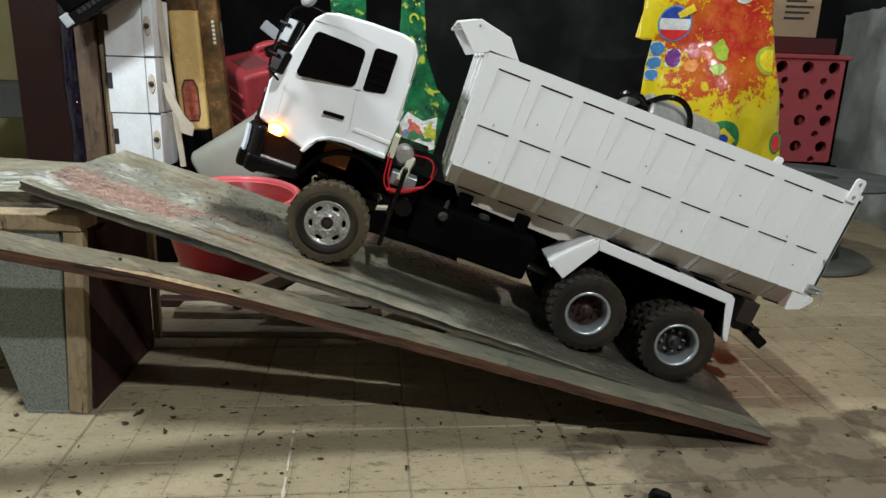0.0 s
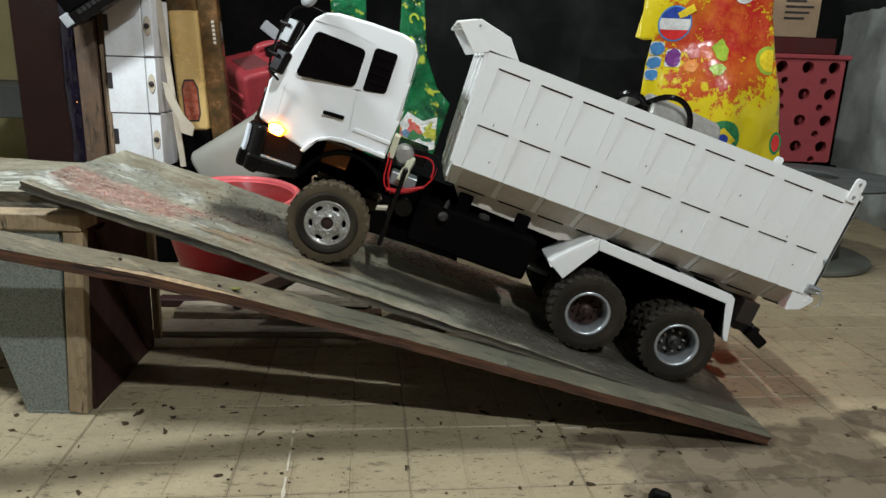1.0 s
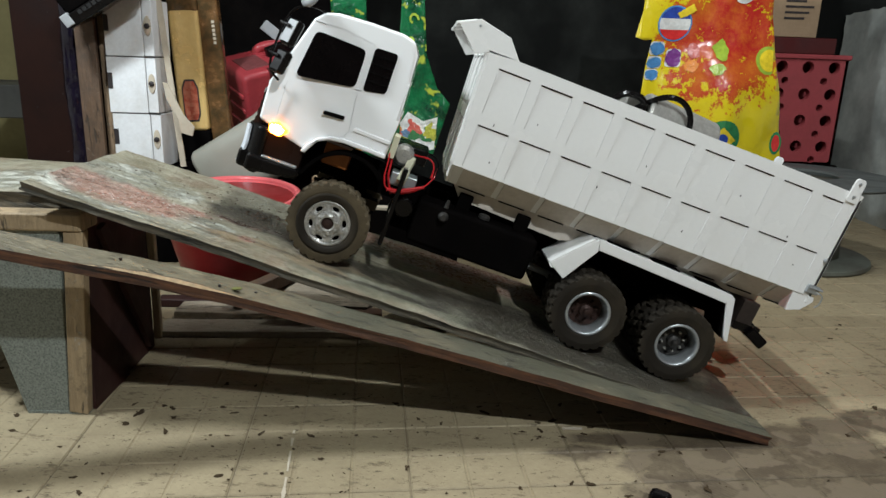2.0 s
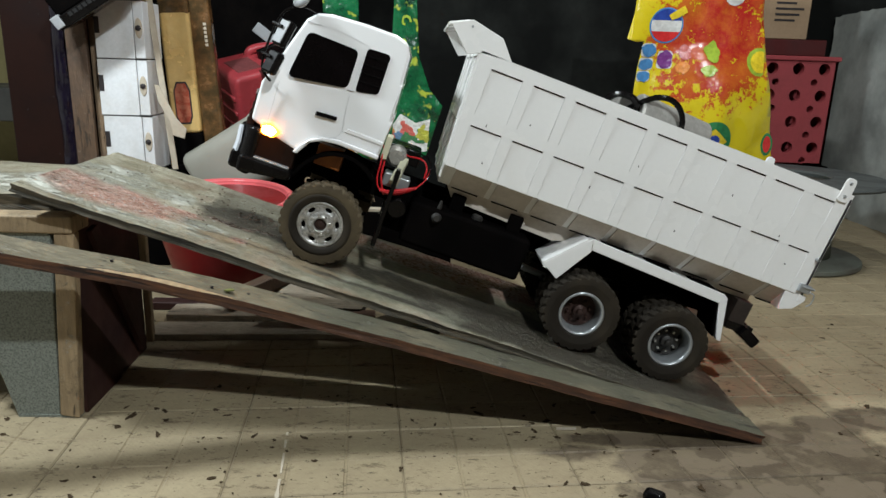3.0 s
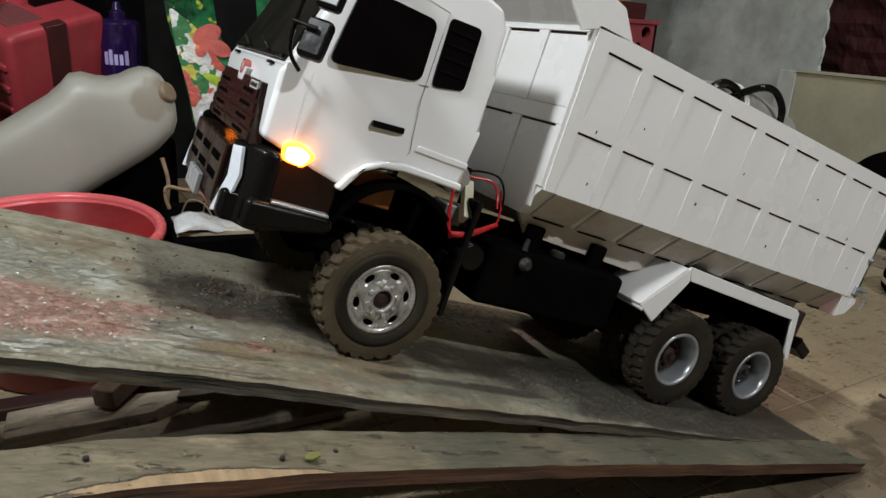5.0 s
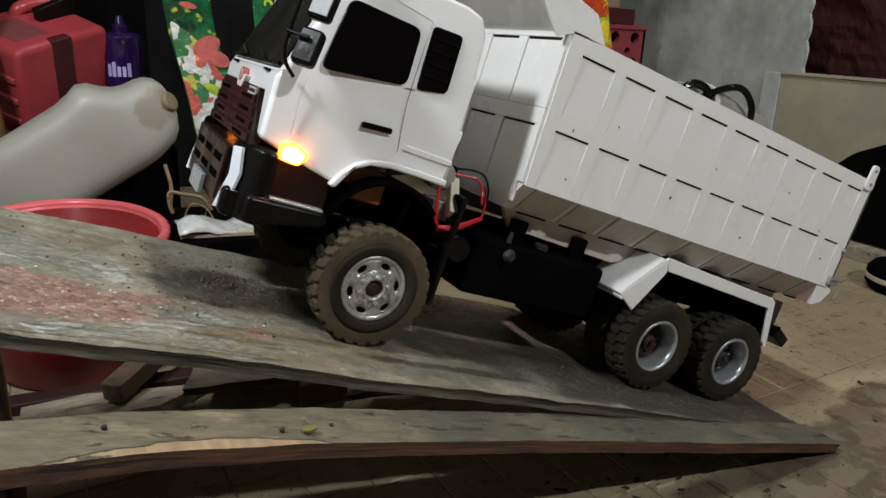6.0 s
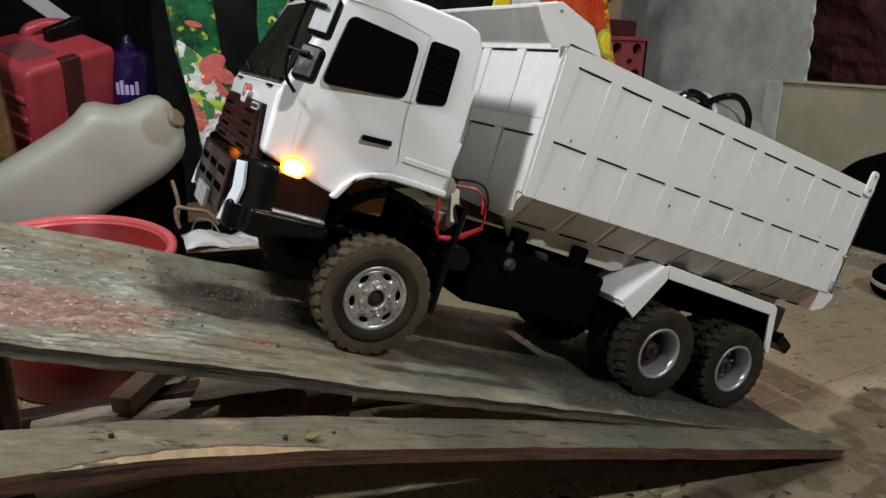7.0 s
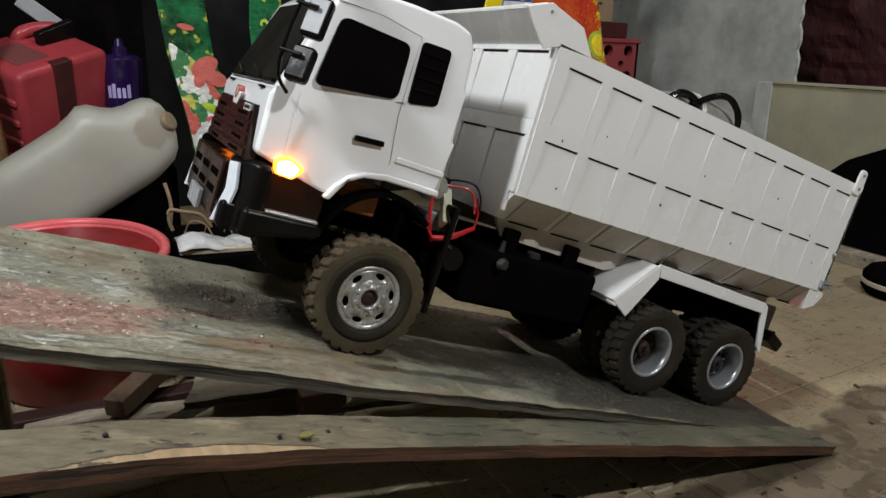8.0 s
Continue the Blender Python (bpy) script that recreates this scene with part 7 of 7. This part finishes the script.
flecks = bmesh.new()
rng = random.Random(4)
for k in range(620):
    x, y = rng.uniform(-0.35, 1.3), rng.uniform(0.40, 1.25)
    if k < 340:
        x, y = rng.uniform(-0.25, 0.7), rng.uniform(0.45, 0.85)
    s, a = 0.0006 + 0.0060 * rng.random() ** 4.5, rng.uniform(0, math.tau)
    stretched = rng.uniform(0.9, 2.2)
    pts = []
    for j in range(11):
        t = math.tau * j / 11
        r = s * rng.uniform(0.3, 1.0)
        u, v = r * math.cos(t) * stretched, r * math.sin(t) * 0.8
        pts.append((x + u * math.cos(a) - v * math.sin(a), y + u * math.sin(a) + v * math.cos(a)))
    prism(flecks, pts, 0.0003, 0.0009, "z")
tagged(part("dirt_flecks", flecks, surface("dry_mud", (0.055, 0.038, 0.022), (0.02, 0.014, 0.009), 60, 200, 0.9, shine=0.05)), "dark flecks of dried mud scattered on the floor", "dirt", kind="stuff")
crumbs = bmesh.new()
for k in range(420):
    u, v = rng.uniform(-0.33, 0.58), rng.uniform(0.79, 1.03)
    if k % 3 == 0:
        u, v = rng.gauss(-0.10, 0.06), rng.uniform(0.85, 1.0)
    p = Vector(on_ramp(u, v, 0.0022))
    s = rng.uniform(0.0003, 0.0012)
    if k % 7 == 0:
        p = Vector(on_ramp(rng.gauss(-0.095, 0.035), rng.gauss(0.925, 0.02), 0.0022))
        s = rng.uniform(0.0006, 0.0019)
    box(crumbs, -s, s, -s * 0.7, s * 0.7, -s * 0.5, s * 0.5, m=Matrix.Translation(p) @ pose(0, 0, 0, rng.uniform(-20, 20), SLOPE, rng.uniform(0, 180)))
tagged(part("ramp_crumbs", crumbs, surface("earth_crumbs", (0.13, 0.085, 0.06), (0.05, 0.04, 0.03), 50, 200, 0.9)), "crumbs of earth and paint on the ramp", "crumbs", kind="stuff")
# tiny white flakes stand in for wet glints on the pink coat
chips = bmesh.new()
for k in range(150):
    u, v = rng.gauss(-0.235, 0.055), rng.gauss(0.822, 0.034)
    s = 0.0003 + 0.0013 * rng.random() ** 3
    if -0.335 < u < -0.08 and 0.755 < v < 0.95:
        box(chips, -s, s * rng.uniform(0.6, 1.6), -s * 0.6, s * 0.6, -0.0002, 0.0004, m=Matrix.Translation(on_ramp(u, v, 0.0020)) @ pose(0, 0, 0, rng.uniform(-25, 25), SLOPE + rng.uniform(-25, 25), rng.uniform(0, 180)))
tagged(part("paint_chips", chips, MAT_CLEAR), "tiny white flakes that paint wet glints on the ramp", "paint chips", kind="stuff")
moss = tagged(part("leaf_scrap", prismed([(0.076, 0.703), (0.080, 0.701), (0.086, 0.703), (0.087, 0.707), (0.081, 0.709), (0.077, 0.707)], 0.0, 0.0015, "z", m=pose(0, 0, on_plank(0.08, 0.705) + 0.0004)), flat("leaf_green", (0.14, 0.145, 0.045), 0.6)), "yellow-green scrap of leaf on the plank", "leaf")
for x, y in ((-0.045, 0.700), (0.100, 0.716), (0.062, 0.705)):
    nail = tagged(part("nail", rod(bmesh.new(), (x, y, on_plank(x, y) - 0.008), (x, y, on_plank(x, y) + 0.0006), 0.0017, n=10), MAT_INK), "dark nail head in the plank", "nail", "plank nails")

line = bmesh.new()  # pale filler left in one joint
left, right = [], []
for k in range(41):
    t = k / 40
    x, y = 0.135 + 0.024 * t, 0.741 - 0.24 * t
    w = 0.0012 * (0.9 + 1.3 * noise.noise(Vector((0, y * 60, 0)))) + 0.0003
    left.append(line.verts.new((x - w + 0.0008 * noise.noise(Vector((3, y * 30, 0))), y, 0.0006)))
    right.append(line.verts.new((x + w, y, 0.0006)))
for k in range(40):
    if noise.noise(Vector((9, k * 0.35, 0))) > -0.12:
        line.faces.new((left[k], right[k], right[k + 1], left[k + 1]))
bmesh.ops.delete(line, geom=[v for v in line.verts if not v.link_faces], context="VERTS")
part("white_joint", line, MAT_PAPER, floor, "pale filler in a floor joint", thick=0.001)

# ---- floor tiles and bricks ----
T = 0.2
tile_bm = bmesh.new()
g, q = 0.0011, T / 3
for i in range(3):
    for j in range(3):
        x0, x1, y0, y1 = i * q + g, (i + 1) * q - g, j * q + g, (j + 1) * q - g
        top = [tile_bm.verts.new(p) for p in ((x0 + 0.0012, y0 + 0.0012, 0), (x1 - 0.0012, y0 + 0.0012, 0), (x1 - 0.0012, y1 - 0.0012, 0), (x0 + 0.0012, y1 - 0.0012, 0))]
        low = [tile_bm.verts.new(p) for p in ((x0, y0, -0.0013), (x1, y0, -0.0013), (x1, y1, -0.0013), (x0, y1, -0.0013))]
        tile_bm.faces.new(top)
        for k in range(4):
            tile_bm.faces.new((low[k], low[(k + 1) % 4], top[(k + 1) % 4], top[k]))
e = 0.0006
for z in (-0.0013,):
    tile_bm.faces.new([tile_bm.verts.new(p) for p in ((e, e, z), (T - e, e, z), (T - e, T - e, z), (e, T - e, z))])
tile_mesh = bpy.data.meshes.new("tile")
bmesh.ops.recalc_face_normals(tile_bm, faces=tile_bm.faces)
tile_bm.to_mesh(tile_mesh)
tile_bm.free()
tile_mesh.materials.append(MAT_TILE)
grid_pose = pose(0.287, 0.620, 0.0, 0, 0, 4.5)
for i in range(-6, 8):
    for j in range(-6, 10):
        p = grid_pose @ Vector((i * T, j * T, 0))
        if -1.0 < p.x < 1.85 and -0.75 < p.y < 2.4:
            ob = new("tile", tile_mesh)
            ob.parent = floor
            ob.matrix_world = Matrix.Translation((p.x, p.y, rng.uniform(-0.0004, 0.0))) @ pose(0, 0, 0, 0, 0, 4.5)
far_verts, far_faces = [], []  # the rest of the floor, away from the ramp
for i in range(-12, 10):
    for j in range(-13, 11):
        p = grid_pose @ Vector((i * T, j * T, 0))
        if -1.0 < p.x < 1.85 and -0.75 < p.y < 2.4:
            continue
        spots_at = [grid_pose @ Vector((i * T + u, j * T + v, -0.0002)) for u, v in ((0.001, 0.001), (T - 0.001, 0.001), (T - 0.001, T - 0.001), (0.001, T - 0.001))]
        if all(-1.7 < c.x < 2.0 and -1.7 < c.y < 2.42 for c in spots_at):
            n = len(far_verts)
            far_verts += [tuple(c) for c in spots_at] + [(c.x, c.y, -0.0022) for c in spots_at]
            far_faces += [(n, n + 1, n + 2, n + 3)] + [(n + k, n + 4 + k, n + 4 + (k + 1) % 4, n + (k + 1) % 4) for k in range(4)]
far_mesh = bpy.data.meshes.new("far_tiles")
far_mesh.from_pydata(far_verts, [], far_faces)
far_mesh.materials.append(MAT_TILE)
far_tiles = new("far_tiles", far_mesh)
far_tiles.parent = floor
tagged(far_tiles, "cream floor tiles away from the ramp", kind="stuff")

rough_verts, rough_faces, nu, nv = [], [], 110, 60
for j in range(nv + 1):
    for i in range(nu + 1):
        y, z = 0.70 + 1.72 * i / nu, 1.15 * j / nv
        lump = noise.ridged_multi_fractal(Vector((y * 4.0 + z * 3.0, z * 9.0 - y * 2.0, 1.3)), 0.9, 2.1, 4, 1.0, 2.0)
        inner = min(i, nu - i, j, nv - j) > 0
        rough_verts.append((2.002 - (0.010 + 0.022 * min(1.6, lump)) * inner, y, z))
for j in range(nv):
    for i in range(nu):
        a = j * (nu + 1) + i
        rough_faces.append((a, a + 1, a + nu + 2, a + nu + 1))
rough_mesh = bpy.data.meshes.new("rough_stonework")
rough_mesh.from_pydata(rough_verts, [], rough_faces)
rough_mesh.materials.append(MAT_BRICK)
rough_work = new("rough_stonework", rough_mesh)
rough_work.parent = wall_east
tagged(rough_work, "uneven dark red stonework", kind="stuff")
